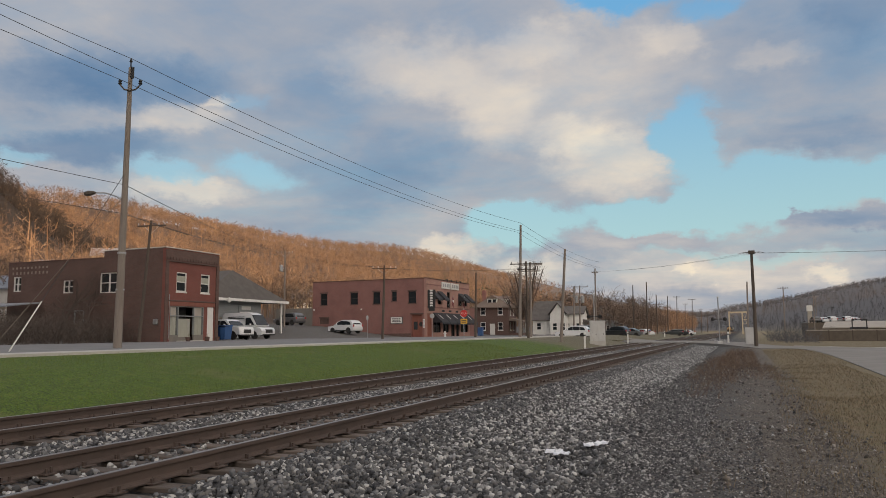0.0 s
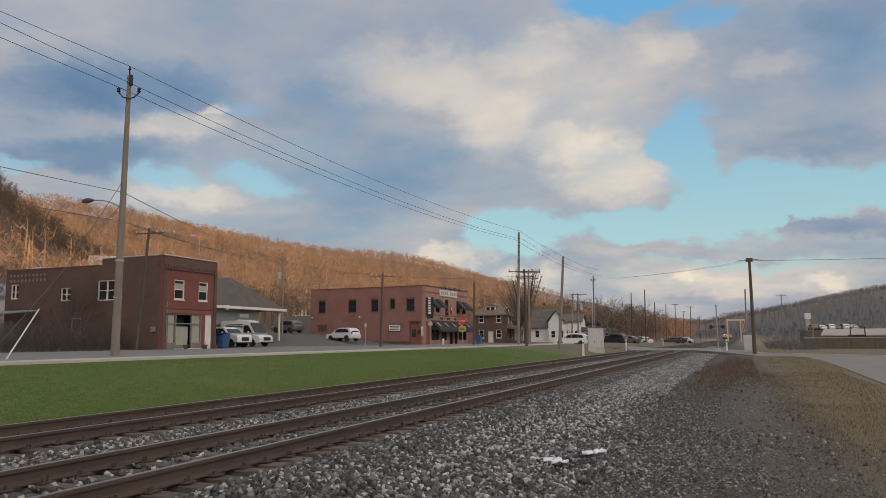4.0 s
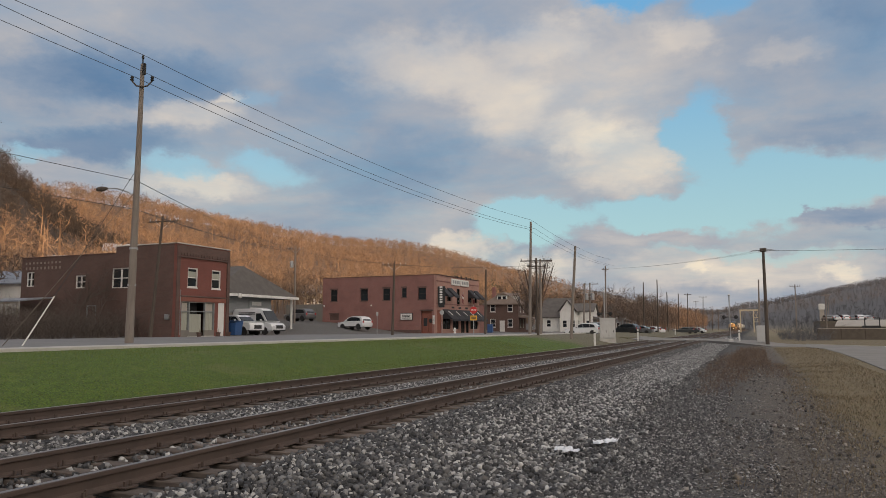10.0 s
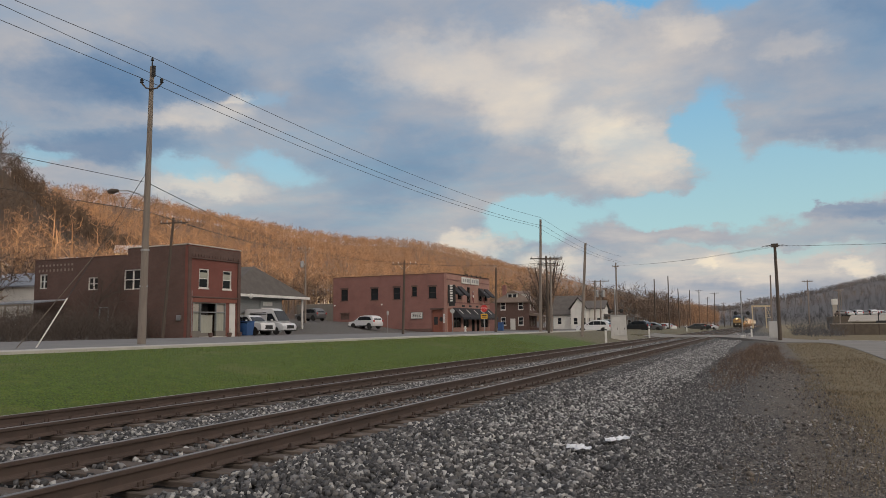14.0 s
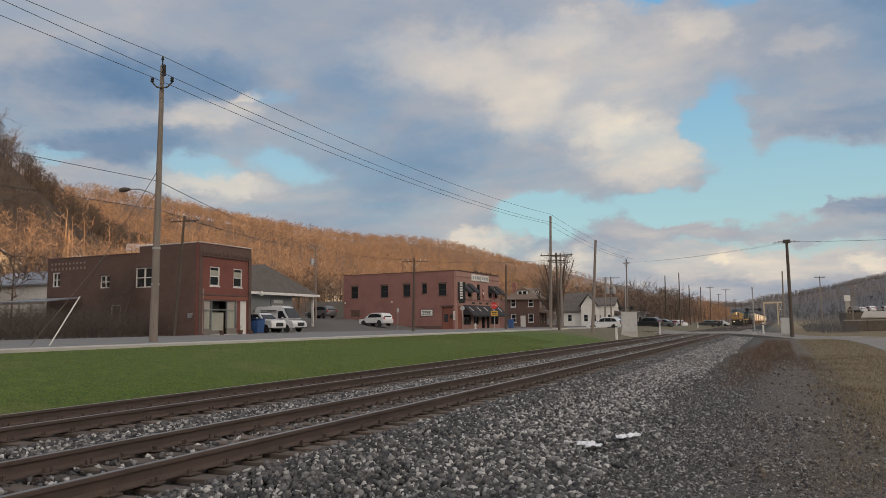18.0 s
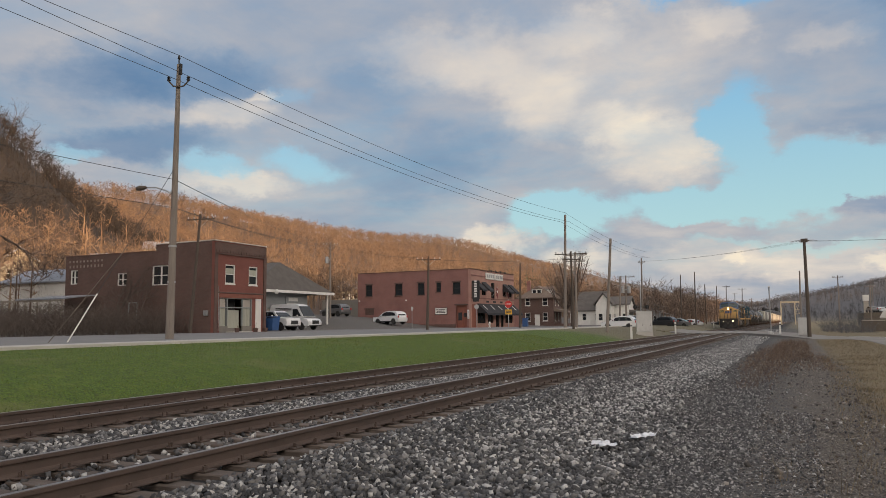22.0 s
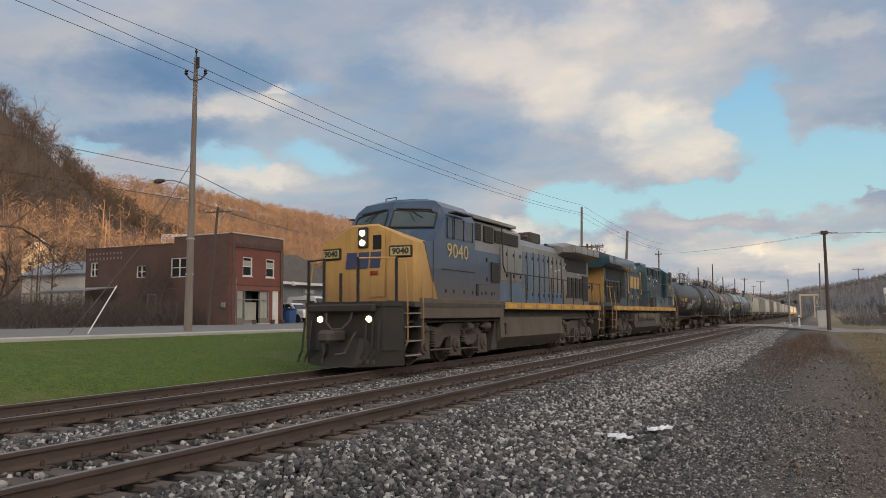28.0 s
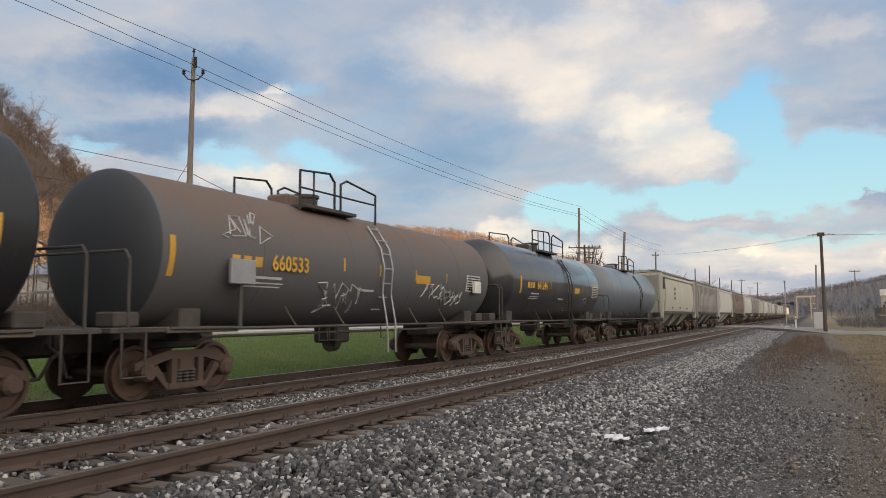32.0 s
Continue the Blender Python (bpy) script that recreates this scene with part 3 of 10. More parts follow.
HEADLAMP = surface("headlamp_glass", (0.6, 0.62, 0.64), (0.5, 0.52, 0.54), 0.15, bump=0)
GRILLE_CAR = surface("car_black_trim", (0.015, 0.015, 0.016), (0.025, 0.025, 0.026), 0.5, bump=0)
RED_DARK = surface("unlit_red_lens", (0.12, 0.01, 0.01), (0.09, 0.01, 0.01), 0.2, bump=0)
NOSE_BLUE = surface("nose_blue", (0.035, 0.05, 0.13), (0.05, 0.065, 0.14), 0.5, scale=2, fine=16, bump=0.02)
EMBLEM_BLUE = surface("emblem_blue", (0.065, 0.125, 0.225), (0.10, 0.15, 0.22), 0.4, scale=1.2, fine=16, bump=0.02, spots=(0.2, 0.2, 0.2), spot_at=0.56, coat=0.3)


# ---- mesh helpers ----
class Mesh:
    """Collects simple solids into one mesh."""

    def __init__(self):
        self.v, self.f, self.smooth = [], [], False

    def add(self, verts, faces):
        k = len(self.v)
        self.v += [tuple(p) for p in verts]
        self.f += [tuple(i + k for i in f) for f in faces]
        return self

    def box(self, x0, x1, y0, y1, z0, z1, c=0.0):
        """A box; c chamfers its upright and long edges."""
        if c <= 0:
            p = [(x, y, z) for z in (z0, z1) for y in (y0, y1) for x in (x0, x1)]
            return self.add(p, [(0, 2, 3, 1), (4, 5, 7, 6), (0, 1, 5, 4), (2, 6, 7, 3), (0, 4, 6, 2), (1, 3, 7, 5)])
        c = min(c, (x1 - x0) * 0.45, (y1 - y0) * 0.45, (z1 - z0) * 0.45)
        ring = lambda i, z: [(x0 + i, y0 + c, z), (x0 + c, y0 + i, z), (x1 - c, y0 + i, z), (x1 - i, y0 + c, z),
                             (x1 - i, y1 - c, z), (x1 - c, y1 - i, z), (x0 + c, y1 - i, z), (x0 + i, y1 - c, z)]
        rows = [[(min(max(x, x0 + c), x1 - c), min(max(y, y0 + c), y1 - c), z0) for x, y, _ in ring(0, z0)], ring(0, z0 + c), ring(0, z1 - c),
                [(min(max(x, x0 + c), x1 - c), min(max(y, y0 + c), y1 - c), z1) for x, y, _ in ring(0, z1)]]
        return self.loft(rows)

    def loft(self, rows, closed=True, caps=True):
        """Skin through rings of equal length."""
        n, k = len(rows[0]), len(self.v)
        for r in rows:
            self.v += [tuple(p) for p in r]
        for i in range(len(rows) - 1):
            for j in range(n if closed else n - 1):
                a, b = k + i * n + j, k + i * n + (j + 1) % n
                self.f.append((a, b, b + n, a + n))
        if caps and closed:
            self.f.append(tuple(range(k + n - 1, k - 1, -1)))
            e = k + (len(rows) - 1) * n
            self.f.append(tuple(range(e, e + n)))
        return self

    def prism(self, prof, axis, a, b):
        """A flat outline pushed along an axis from a to b. prof: pairs in the two other axes, in order."""
        put = {"x": lambda p, t: (t, p[0], p[1]), "y": lambda p, t: (p[0], t, p[1]), "z": lambda p, t: (p[0], p[1], t)}[axis]
        return self.loft([[put(p, a) for p in prof], [put(p, b) for p in prof]])

    def rod(self, p, q, r0, r1=None, seg=8):
        """A round bar from p to q."""
        p, q = Vector(p), Vector(q)
        r1 = r0 if r1 is None else r1
        d = (q - p).normalized()
        s = d.orthogonal().normalized()
        t = d.cross(s)
        ring = lambda o, r: [o + (s * math.cos(2 * math.pi * i / seg) + t * math.sin(2 * math.pi * i / seg)) * r for i in range(seg)]
        return self.loft([ring(p, r0), ring(q, r1)])

    def path(self, pts, r, seg=6):
        """A round bar bent through points."""
        pts = [Vector(p) for p in pts]
        rows, s = [], None
        for i, p in enumerate(pts):
            d = ((pts[min(i + 1, len(pts) - 1)] - p).normalized() + (p - pts[max(i - 1, 0)]).normalized()).normalized()
            s = d.orthogonal().normalized() if s is None else (s - d * s.dot(d)).normalized()
            t = d.cross(s)
            rows.append([p + (s * math.cos(2 * math.pi * j / seg) + t * math.sin(2 * math.pi * j / seg)) * r for j in range(seg)])
        return self.loft(rows)

    def spin(self, prof, axis, at=(0, 0, 0), seg=24):
        """A turned shape about an axis: prof holds (along, radius)."""
        rows = []
        for a, r in prof:
            row = []
            for j in range(seg):
                u, w = r * math.cos(2 * math.pi * j / seg), r * math.sin(2 * math.pi * j / seg)
                p = {"x": (a, u, w), "y": (w, a, u), "z": (u, w, a)}[axis]
                row.append((p[0] + at[0], p[1] + at[1], p[2] + at[2]))
            rows.append(row)
        return self.loft(rows)

    def quad(self, a, b, c, d):
        return self.add([a, b, c, d], [(0, 1, 2, 3)])

    def data(self, name, mat, smooth=None):
        me = bpy.data.meshes.new(name)
        me.from_pydata(self.v, [], self.f)
        bm = bmesh.new()
        bm.from_mesh(me)
        bmesh.ops.recalc_face_normals(bm, faces=bm.faces)
        bm.to_mesh(me)
        bm.free()
        if smooth:
            me.shade_smooth()
            me.set_sharp_from_angle(angle=radians(smooth))
        me.materials.append(mat)
        return me


def part(name, m, material, parent, label="", at=None, smooth=None):
    """One mesh under a thing or a part."""
    ob = new(name, m.data(name, material, smooth) if isinstance(m, Mesh) else m)
    ob.parent = parent
    if at is not None:
        ob.matrix_basis = at
    if label:
        ob["label"] = label
    return ob


def thing(name, m, label, category, group="", kind=""):
    """An empty at the base of a thing."""
    ob = new(name)
    ob.empty_display_size = 0.2
    ob.matrix_basis = m
    return tagged(ob, label, category, group, kind)


def solid(name, m, material, label, category="", group="", kind="", at=None, smooth=None):
    """A thing of a single mesh."""
    ob = new(name, m.data(name, material, smooth) if isinstance(m, Mesh) else m)
    if at is not None:
        ob.matrix_basis = at
    return tagged(ob, label, category, group, kind)


def lettering(text, size, material, parent, at, width=None, name="lettering", bold=0.0):
    """Writing as flat raised mesh, centred."""
    cu = bpy.data.curves.new(name, "FONT")
    cu.body, cu.size, cu.align_x, cu.align_y, cu.extrude, cu.offset = text, size, "CENTER", "CENTER", 0.004, bold
    cu.resolution_u = 2
    tmp = bpy.data.objects.new(name, cu)
    scene.collection.objects.link(tmp)
    me = bpy.data.meshes.new_from_object(tmp)
    scene.collection.objects.unlink(tmp)
    bpy.data.objects.remove(tmp)
    if width:
        xs = [v.co.x for v in me.vertices]
        k = width / (max(xs) - min(xs))
        for v in me.vertices:
            v.co.x *= k
    me.materials.clear()
    me.materials.append(material)
    ob = new(name, me)
    ob.parent = parent
    ob.matrix_basis = at
    return ob


def face_x(y, z, x):
    """Pose of writing on a wall that faces +x, read along +y."""
    return pose(x, y, z, 90, 0, 90)


def face_ny(x, z, y):
    """Pose of writing on a wall that faces -y."""
    return pose(x, y, z, 90, 0, 0)


def soup(name, verts, faces, material, smooth=False):
    """A mesh from arrays of vertices and triangles."""
    me = bpy.data.meshes.new(name)
    me.vertices.add(len(verts))
    me.vertices.foreach_set("co", np.asarray(verts, np.float32).ravel())
    me.loops.add(len(faces) * 3)
    me.polygons.add(len(faces))
    me.loops.foreach_set("vertex_index", np.asarray(faces, np.int32).ravel())
    me.polygons.foreach_set("loop_start", np.arange(0, len(faces) * 3, 3, dtype=np.int32))
    me.polygons.foreach_set("loop_total", np.full(len(faces), 3, np.int32))
    me.update(calc_edges=True)
    me.materials.append(material)
    return me


def scatter(templates, places, turns, sizes, pick, squash=None):
    """Copies of templates (verts, tris) at places, turned about z and scaled."""
    V, F, k = [], [], 0
    for i, (tv, tf) in enumerate(templates):
        w = np.where(pick == i)[0]
        if not len(w):
            continue
        c, s = np.cos(turns[w]), np.sin(turns[w])
        p = tv[None] * sizes[w, None, None]
        if squash is not None:
            p[..., 2] *= squash[w, None]
        q = np.stack([p[..., 0] * c[:, None] - p[..., 1] * s[:, None], p[..., 0] * s[:, None] + p[..., 1] * c[:, None], p[..., 2]], -1) + places[w][:, None]
        V.append(q.reshape(-1, 3))
        F.append((tf[None] + (k + np.arange(len(w)) * len(tv))[:, None, None]).reshape(-1, 3))
        k += len(w) * len(tv)
    return np.concatenate(V), np.concatenate(F)

# ---- the ground ----
RAIL_Z = 0.313
FAR_X, NEAR_X = -10.7065, -6.60
STREET_Z = 1.08
RNG = np.random.default_rng(7)


def smooth01(v):
    v = np.clip(v, 0, 1)
    return v * v * (3 - 2 * v)


def ground_z(x, y):
    x, y = np.asarray(x, float), np.asarray(y, float)
    z = np.interp(x, [-62, -46, -20.2, -17.0, -14.5, -12.9, -12.2, -4.9, -3.6, -1.2, 1.5, 3.5, 12.0, 60.0],
                  [1.6, 1.02, 1.02, 0.86, 0.45, 0.10, 0.05, 0.05, -0.06, -0.05, -0.10, -0.02, 0.02, -0.2])
    z = z + 58.0 * smooth01((-58.0 - x) / 300.0) + np.clip(-58 - x, 0, 260) * 0.045
    z = z + np.where(x < -62, 3.0 * np.sin(x * 0.021 + 1.0) * np.sin(y * 0.013) * smooth01((-62 - x) / 80), 0)
    # side street climbs behind the corner block
    z = z + 1.3 * smooth01((-40 - x) / 16.0) * smooth01((y - 70) / 12.0)
    # far hill on the other side of the valley
    z = z + 64.0 * smooth01((x + 60 + (y - 1000) * 0.02) / 420.0) * smooth01((y - 700) / 500.0) * (1 + 0.08 * np.sin(x * 0.02))
    z = z + 24.0 * smooth01((y - 1300) / 600.0) * smooth01((60 - np.abs(x + 60)) / 100 + 0.6)
    z = z + 17.0 * smooth01((y - 780) / 300.0) * smooth01((x + 260) / 200.0)
    # unseen rise on the far valley side, added to shade the far hill
    z = z + 105.0 * smooth01((x - 430) / 160.0) * smooth01((y - 150) / 200.0) * smooth01((1050 - y) / 200.0)
    # unseen ridge that closes the valley behind, placed to shade the valley floor
    z = z + 56.0 * smooth01((x - 110) / 130.0) * smooth01((190 - y) / 80.0)
    # near dark shoulder of the wooded hill, the saddle beside it and the longer far end of its ridge
    z = z + 30.0 * smooth01((150 - y) / 45.0) * np.exp(-((x + 190) / 45.0) ** 2)
    z = z - 9.0 * np.exp(-((y - 222) / 34.0) ** 2) * smooth01((-150 - x) / 80.0)
    z = z + 10.0 * smooth01((y - 520) / 160.0) * smooth01((-190 - x) / 60.0)
    z = z + 10.0 * smooth01((x + 60) / 60.0) * smooth01((y - 780) / 300.0)
    # humps of the trackside path
    return z + 0.045 * np.sin(x * 2.1 + y * 0.7) * np.sin(y * 0.9 - x) * smooth01((x + 3.4) / 0.8) * smooth01((3.2 - x) / 0.8) * smooth01((60 - y) / 10)


def build_ground():
    xs = np.concatenate([np.linspace(-900, -330, 12), np.linspace(-310, -66, 42), np.linspace(-62, -22, 14), [-20.2, -19, -18, -17, -16, -15, -14.5, -13.8, -13.2, -12.9, -12.5, -12.2],
                         np.linspace(-11.5, 4, 40), np.linspace(5, 60, 14), np.linspace(80, 420, 22), np.linspace(470, 1500, 12)])
    ys = np.concatenate([np.linspace(-700, -60, 16), np.linspace(-50, 0, 12), np.linspace(1, 40, 60), np.linspace(42, 130, 45), np.linspace(140, 700, 50), np.linspace(740, 1600, 24), np.linspace(1750, 4200, 10)])
    gx, gy = np.meshgrid(xs, ys)
    gz = ground_z(gx, gy)
    v = np.stack([gx, gy, gz], -1).reshape(-1, 3)
    n = len(xs)
    i = (np.arange(len(ys) - 1)[:, None] * n + np.arange(n - 1)[None]).ravel()
    f = np.concatenate([np.stack([i, i + 1, i + n + 1], -1), np.stack([i, i + n + 1, i + n], -1)])
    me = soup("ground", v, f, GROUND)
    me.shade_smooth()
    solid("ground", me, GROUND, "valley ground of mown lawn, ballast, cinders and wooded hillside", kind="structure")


build_ground()


def strip(name, left, right, material, label, thick=0.0, kind="structure"):
    """A ribbon between two lines of points, with a skirt below."""
    m = Mesh()
    rows = []
    for a, b in zip(left, right):
        rows.append([(a[0], a[1], a[2] - 0.25), a, b, (b[0], b[1], b[2] - 0.25)])
    m.loft(rows, closed=True)
    return solid(name, m, material, label, kind=kind)


ys = [-60, -20, 0, 20, 40, 60, 80, 100]
strip("road", [(-44.0, y, STREET_Z) for y in ys], [(-21.6, y, STREET_Z) for y in ys], ASPHALT, "worn grey asphalt street along the shop fronts")
strip("car_park", [(-64.0, y, STREET_Z + 0.012) for y in (55, 72, 78, 92)], [(-43.8, y, STREET_Z + 0.012) for y in (55, 72, 78, 92)], ASPHALT, "grey asphalt car park before the office")
strip("pavement", [(-21.6, y, STREET_Z + 0.04) for y in ys], [(-20.2, y, STREET_Z + 0.03) for y in ys], CONCRETE, "pale concrete pavement strip at the edge of the lawn")

# ---- tracks ----
def rail_profile(x):
    z = RAIL_Z
    h = [(-0.075, -0.185), (0.075, -0.185), (0.075, -0.172), (0.022, -0.155), (0.009, -0.14), (0.009, -0.05), (0.036, -0.042), (0.036, -0.006), (0.028, 0.0),
         (-0.028, 0.0), (-0.036, -0.006), (-0.036, -0.042), (-0.009, -0.05), (-0.009, -0.14), (-0.022, -0.155), (-0.075, -0.172)]
    return [(x + a, z + b) for a, b in h]


def build_track(cx, name, label):
    tr = thing(name, Matrix.Identity(4), label, "railway track", "main line tracks")
    for side in (-0.7535, 0.7535):
        m = Mesh().prism(rail_profile(cx + side), "y", -80, 1500)
        r = part("rail", m, RAIL_RUST, tr, "rusty brown steel rail with a polished running surface")
        part("running_surface", Mesh().box(cx + side - 0.03, cx + side + 0.03, -80, 1500, RAIL_Z - 0.002, RAIL_Z + 0.004, 0.002), RAIL_TOP, r, "worn bright steel strip")
    shapes = []
    for k in range(6):
        w, h = 0.115 + 0.012 * RNG.random(), 0.02 * RNG.random()
        shapes.append(Mesh().box(-1.3, 1.3, -w, w, -0.2, -0.006 - h, 0.012).data("tie", TIE_WOOD))
    plates = Mesh()
    y, i = -14.0, 0
    far = Mesh()
    while y < 420:
        if y < 62:
            part("tie", shapes[i % 6], TIE_WOOD, tr, at=pose(cx + RNG.uniform(-0.05, 0.05), y, RAIL_Z - 0.185, 0, 0, RNG.uniform(-1.6, 1.6)))
            for side in (-0.7535, 0.7535):
                plates.box(cx + side - 0.17, cx + side + 0.17, y - 0.09, y + 0.09, RAIL_Z - 0.19, RAIL_Z - 0.176)
                for dx in (-0.1, -0.115, 0.1, 0.115):
                    sy = y + RNG.uniform(-0.06, 0.06)
                    plates.box(cx + side + dx - 0.012, cx + side + dx + 0.012, sy - 0.012, sy + 0.012, RAIL_Z - 0.18, RAIL_Z - 0.135 + RNG.uniform(0, 0.025))
        else:
            far.box(cx - 1.3, cx + 1.3, y - 0.115, y + 0.115, RAIL_Z - 0.4, RAIL_Z - 0.19)
        y += 0.51 + RNG.uniform(-0.025, 0.025)
        i += 1
    tagged(part("tie_hardware", plates, RAIL_RUST, tr, "rusty tie plates and spikes"), kind="stuff")
    tagged(part("tie_run", far, TIE_WOOD, tr), kind="stuff")
    return tr


build_track(FAR_X, "track", "railway track of rusty rails on wooden ties beside the lawn")
build_track(NEAR_X, "track", "railway track of rusty rails on wooden ties beside the gravel")


def stone_templates(k):
    v = np.array([(-1, -1, -1), (1, -1, -1), (1, 1, -1), (-1, 1, -1), (-1, -1, 1), (1, -1, 1), (1, 1, 1), (-1, 1, 1)], float) * 0.68
    f = np.array([(0, 2, 1), (0, 3, 2), (4, 5, 6), (4, 6, 7), (0, 1, 5), (0, 5, 4), (1, 2, 6), (1, 6, 5), (2, 3, 7), (2, 7, 6), (3, 0, 4), (3, 4, 7)])
    out = []
    for _ in range(k):
        q = v * RNG.uniform(0.55, 1.25, (8, 3)) * RNG.uniform([0.75, 0.75, 0.5], [1.35, 1.35, 0.95])
        a, b = RNG.uniform(0, 6.28, 2)
        ry = np.array([[math.cos(a), 0, math.sin(a)], [0, 1, 0], [-math.sin(a), 0, math.cos(a)]])
        rx = np.array([[1, 0, 0], [0, math.cos(b), -math.sin(b)], [0, math.sin(b), math.cos(b)]])
        out.append((q @ (ry @ rx).T, f))
    return out


def build_stones():
    temps = stone_templates(14)
    chips = []
    for _ in range(14):
        a = np.sort(RNG.uniform(0, 6.28, 4) * 0.35 + np.arange(4) * 1.25)
        ring = np.stack([np.cos(a) * RNG.uniform(0.7, 1.3, 4), np.sin(a) * RNG.uniform(0.7, 1.3, 4), RNG.uniform(-0.45, 0.1, 4)], -1)
        top = np.array([[RNG.uniform(-0.5, 0.5), RNG.uniform(-0.5, 0.5), RNG.uniform(0.45, 0.8)]])
        chips.append((np.concatenate([ring, top]), np.array([(0, 1, 4), (1, 2, 4), (2, 3, 4), (3, 0, 4)])))

    def bed(name, spans, material, label, lo, hi, sink, shapes):
        P, S = [], []
        for x0, x1, y0, y1, per in spans:
            k = int((x1 - x0) * (y1 - y0) * per)
            x, y = RNG.uniform(x0, x1, k), RNG.uniform(y0, y1, k)
            size = RNG.uniform(lo, hi, k) * (1 + np.clip(y - 22, 0, 60) * 0.014)
            z = ground_z(x, y) + size * sink + RNG.uniform(-0.45, 0.3, k) * size
            for cx in (FAR_X, NEAR_X):
                inside = np.abs(x - cx) < 1.42
                z = np.where(inside, RAIL_Z - 0.235 + RNG.uniform(-0.03, 0.035, k), z)
                crest = np.clip(1 - (np.abs(x - cx) - 1.42) / 0.5, 0, 1) * (np.abs(x - cx) >= 1.42)
                z = z + crest * (RAIL_Z - 0.20 - z) * 0.8
            P.append(np.stack([x, y, z], -1))
            S.append(size)
        P, S = np.concatenate(P), np.concatenate(S)
        k = len(P)
        v, f = scatter(shapes, P, RNG.uniform(0, 6.28, k), S, RNG.integers(0, len(shapes), k))
        solid(name, soup(name, v, f, material), material, label, kind="stuff")

    words = "loose grey and pale crushed-stone ballast"
    bed("ballast", [(-5.4, -4.4, 4.5, 22, 480), (-4.4, -3.7, 4.5, 10, 400), (-4.4, -3.7, 10, 22, 200), (-9.4, -7.9, 4, 16, 320), (-7.3, -5.9, 4, 16, 90), (-3.7, -1.9, 6, 9, 360), (-3.7, -2.5, 9, 14, 150), (-2.5, -1.7, 9, 14, 330), (-2.9, -2.2, 14, 24, 240)], STONES, words, 0.022, 0.048, 0.42, temps)
    bed("pale_ballast", [(-9.4, -7.9, 4, 16, 110), (-7.3, -5.9, 4, 16, 20), (-4.4, -3.7, 8, 22, 280), (-3.7, -1.9, 6, 9, 150), (-3.7, -2.5, 9, 14, 340), (-2.5, -1.9, 9, 14, 90), (-3.7, -2.9, 14, 24, 480), (-2.9, -2.2, 14, 24, 240)], PALE_STONES, "pale crushed-stone ballast shoulder", 0.022, 0.048, 0.42, temps)
    bed("far_ballast", [(-5.4, -4.5, 22, 32, 440), (-5.4, -4.5, 32, 50, 250), (-5.4, -4.4, 50, 90, 95), (-9.4, -7.9, 16, 26, 230), (-9.4, -7.9, 26, 50, 120), (-9.4, -7.9, 50, 90, 40),
                        (-7.3, -5.9, 16, 40, 150), (-11.4, -10, 6, 30, 110), (-12.5, -11.6, 8, 40, 130)], STONES, words, 0.02, 0.046, 0.3, chips)
    bed("far_pale_ballast", [(-9.4, -7.9, 16, 26, 290), (-9.4, -7.9, 26, 50, 140), (-9.4, -7.9, 50, 90, 40), (-4.5, -2.3, 24, 32, 460), (-4.5, -3.7, 22, 24, 300), (-4.5, -2.3, 32, 50, 260), (-4.4, -2.4, 50, 90, 105), (-5.4, -2.4, 90, 150, 28)], PALE_STONES, "pale crushed-stone ballast shoulder", 0.02, 0.046, 0.3, chips)
    bed("near_ballast", [(-5.4, -2.0, -8, 6, 110), (-9.4, -7.9, -8, 4, 110), (-7.3, -5.9, -8, 4, 50), (-2.0, 1.6, -6, 7, 30)], STONES, words, 0.02, 0.046, 0.2, chips)
    bed("stray_ballast", [(-2.4, -1.2, 6, 18, 60), (-2.4, -1.4, 18, 50, 50), (-1.0, 2.0, 7, 16, 9), (-1.0, 1.4, 16, 40, 5)], STONES, "stray pale ballast stones over the cinders", 0.012, 0.034, 0.25, temps)
    bed("cinder_gravel", [(-2.3, -0.6, 6.5, 16, 1500), (-2.3, -0.6, 16, 36, 560), (-0.6, 0.2, 7, 16, 600)], CINDERS, "fine dark cinder gravel of the trackside path", 0.010, 0.028, 0.25, chips)
    bed("dirt_gravel", [(-0.7, 1.7, 7, 16, 900), (-0.7, 1.6, 16, 36, 320)], DIRT_CHIPS, "fine brown dirt and gravel beside the path", 0.006, 0.02, 0.15, chips)
    bed("debris", [(-0.8, 1.6, 7, 18, 3), (0.3, 1.4, 9, 22, 5), (-0.6, 1.5, 18, 40, 3)], DIRT_CHIPS, "dark clods and rotten wood scraps in the dirt", 0.02, 0.05, 0.1, temps)


build_stones()

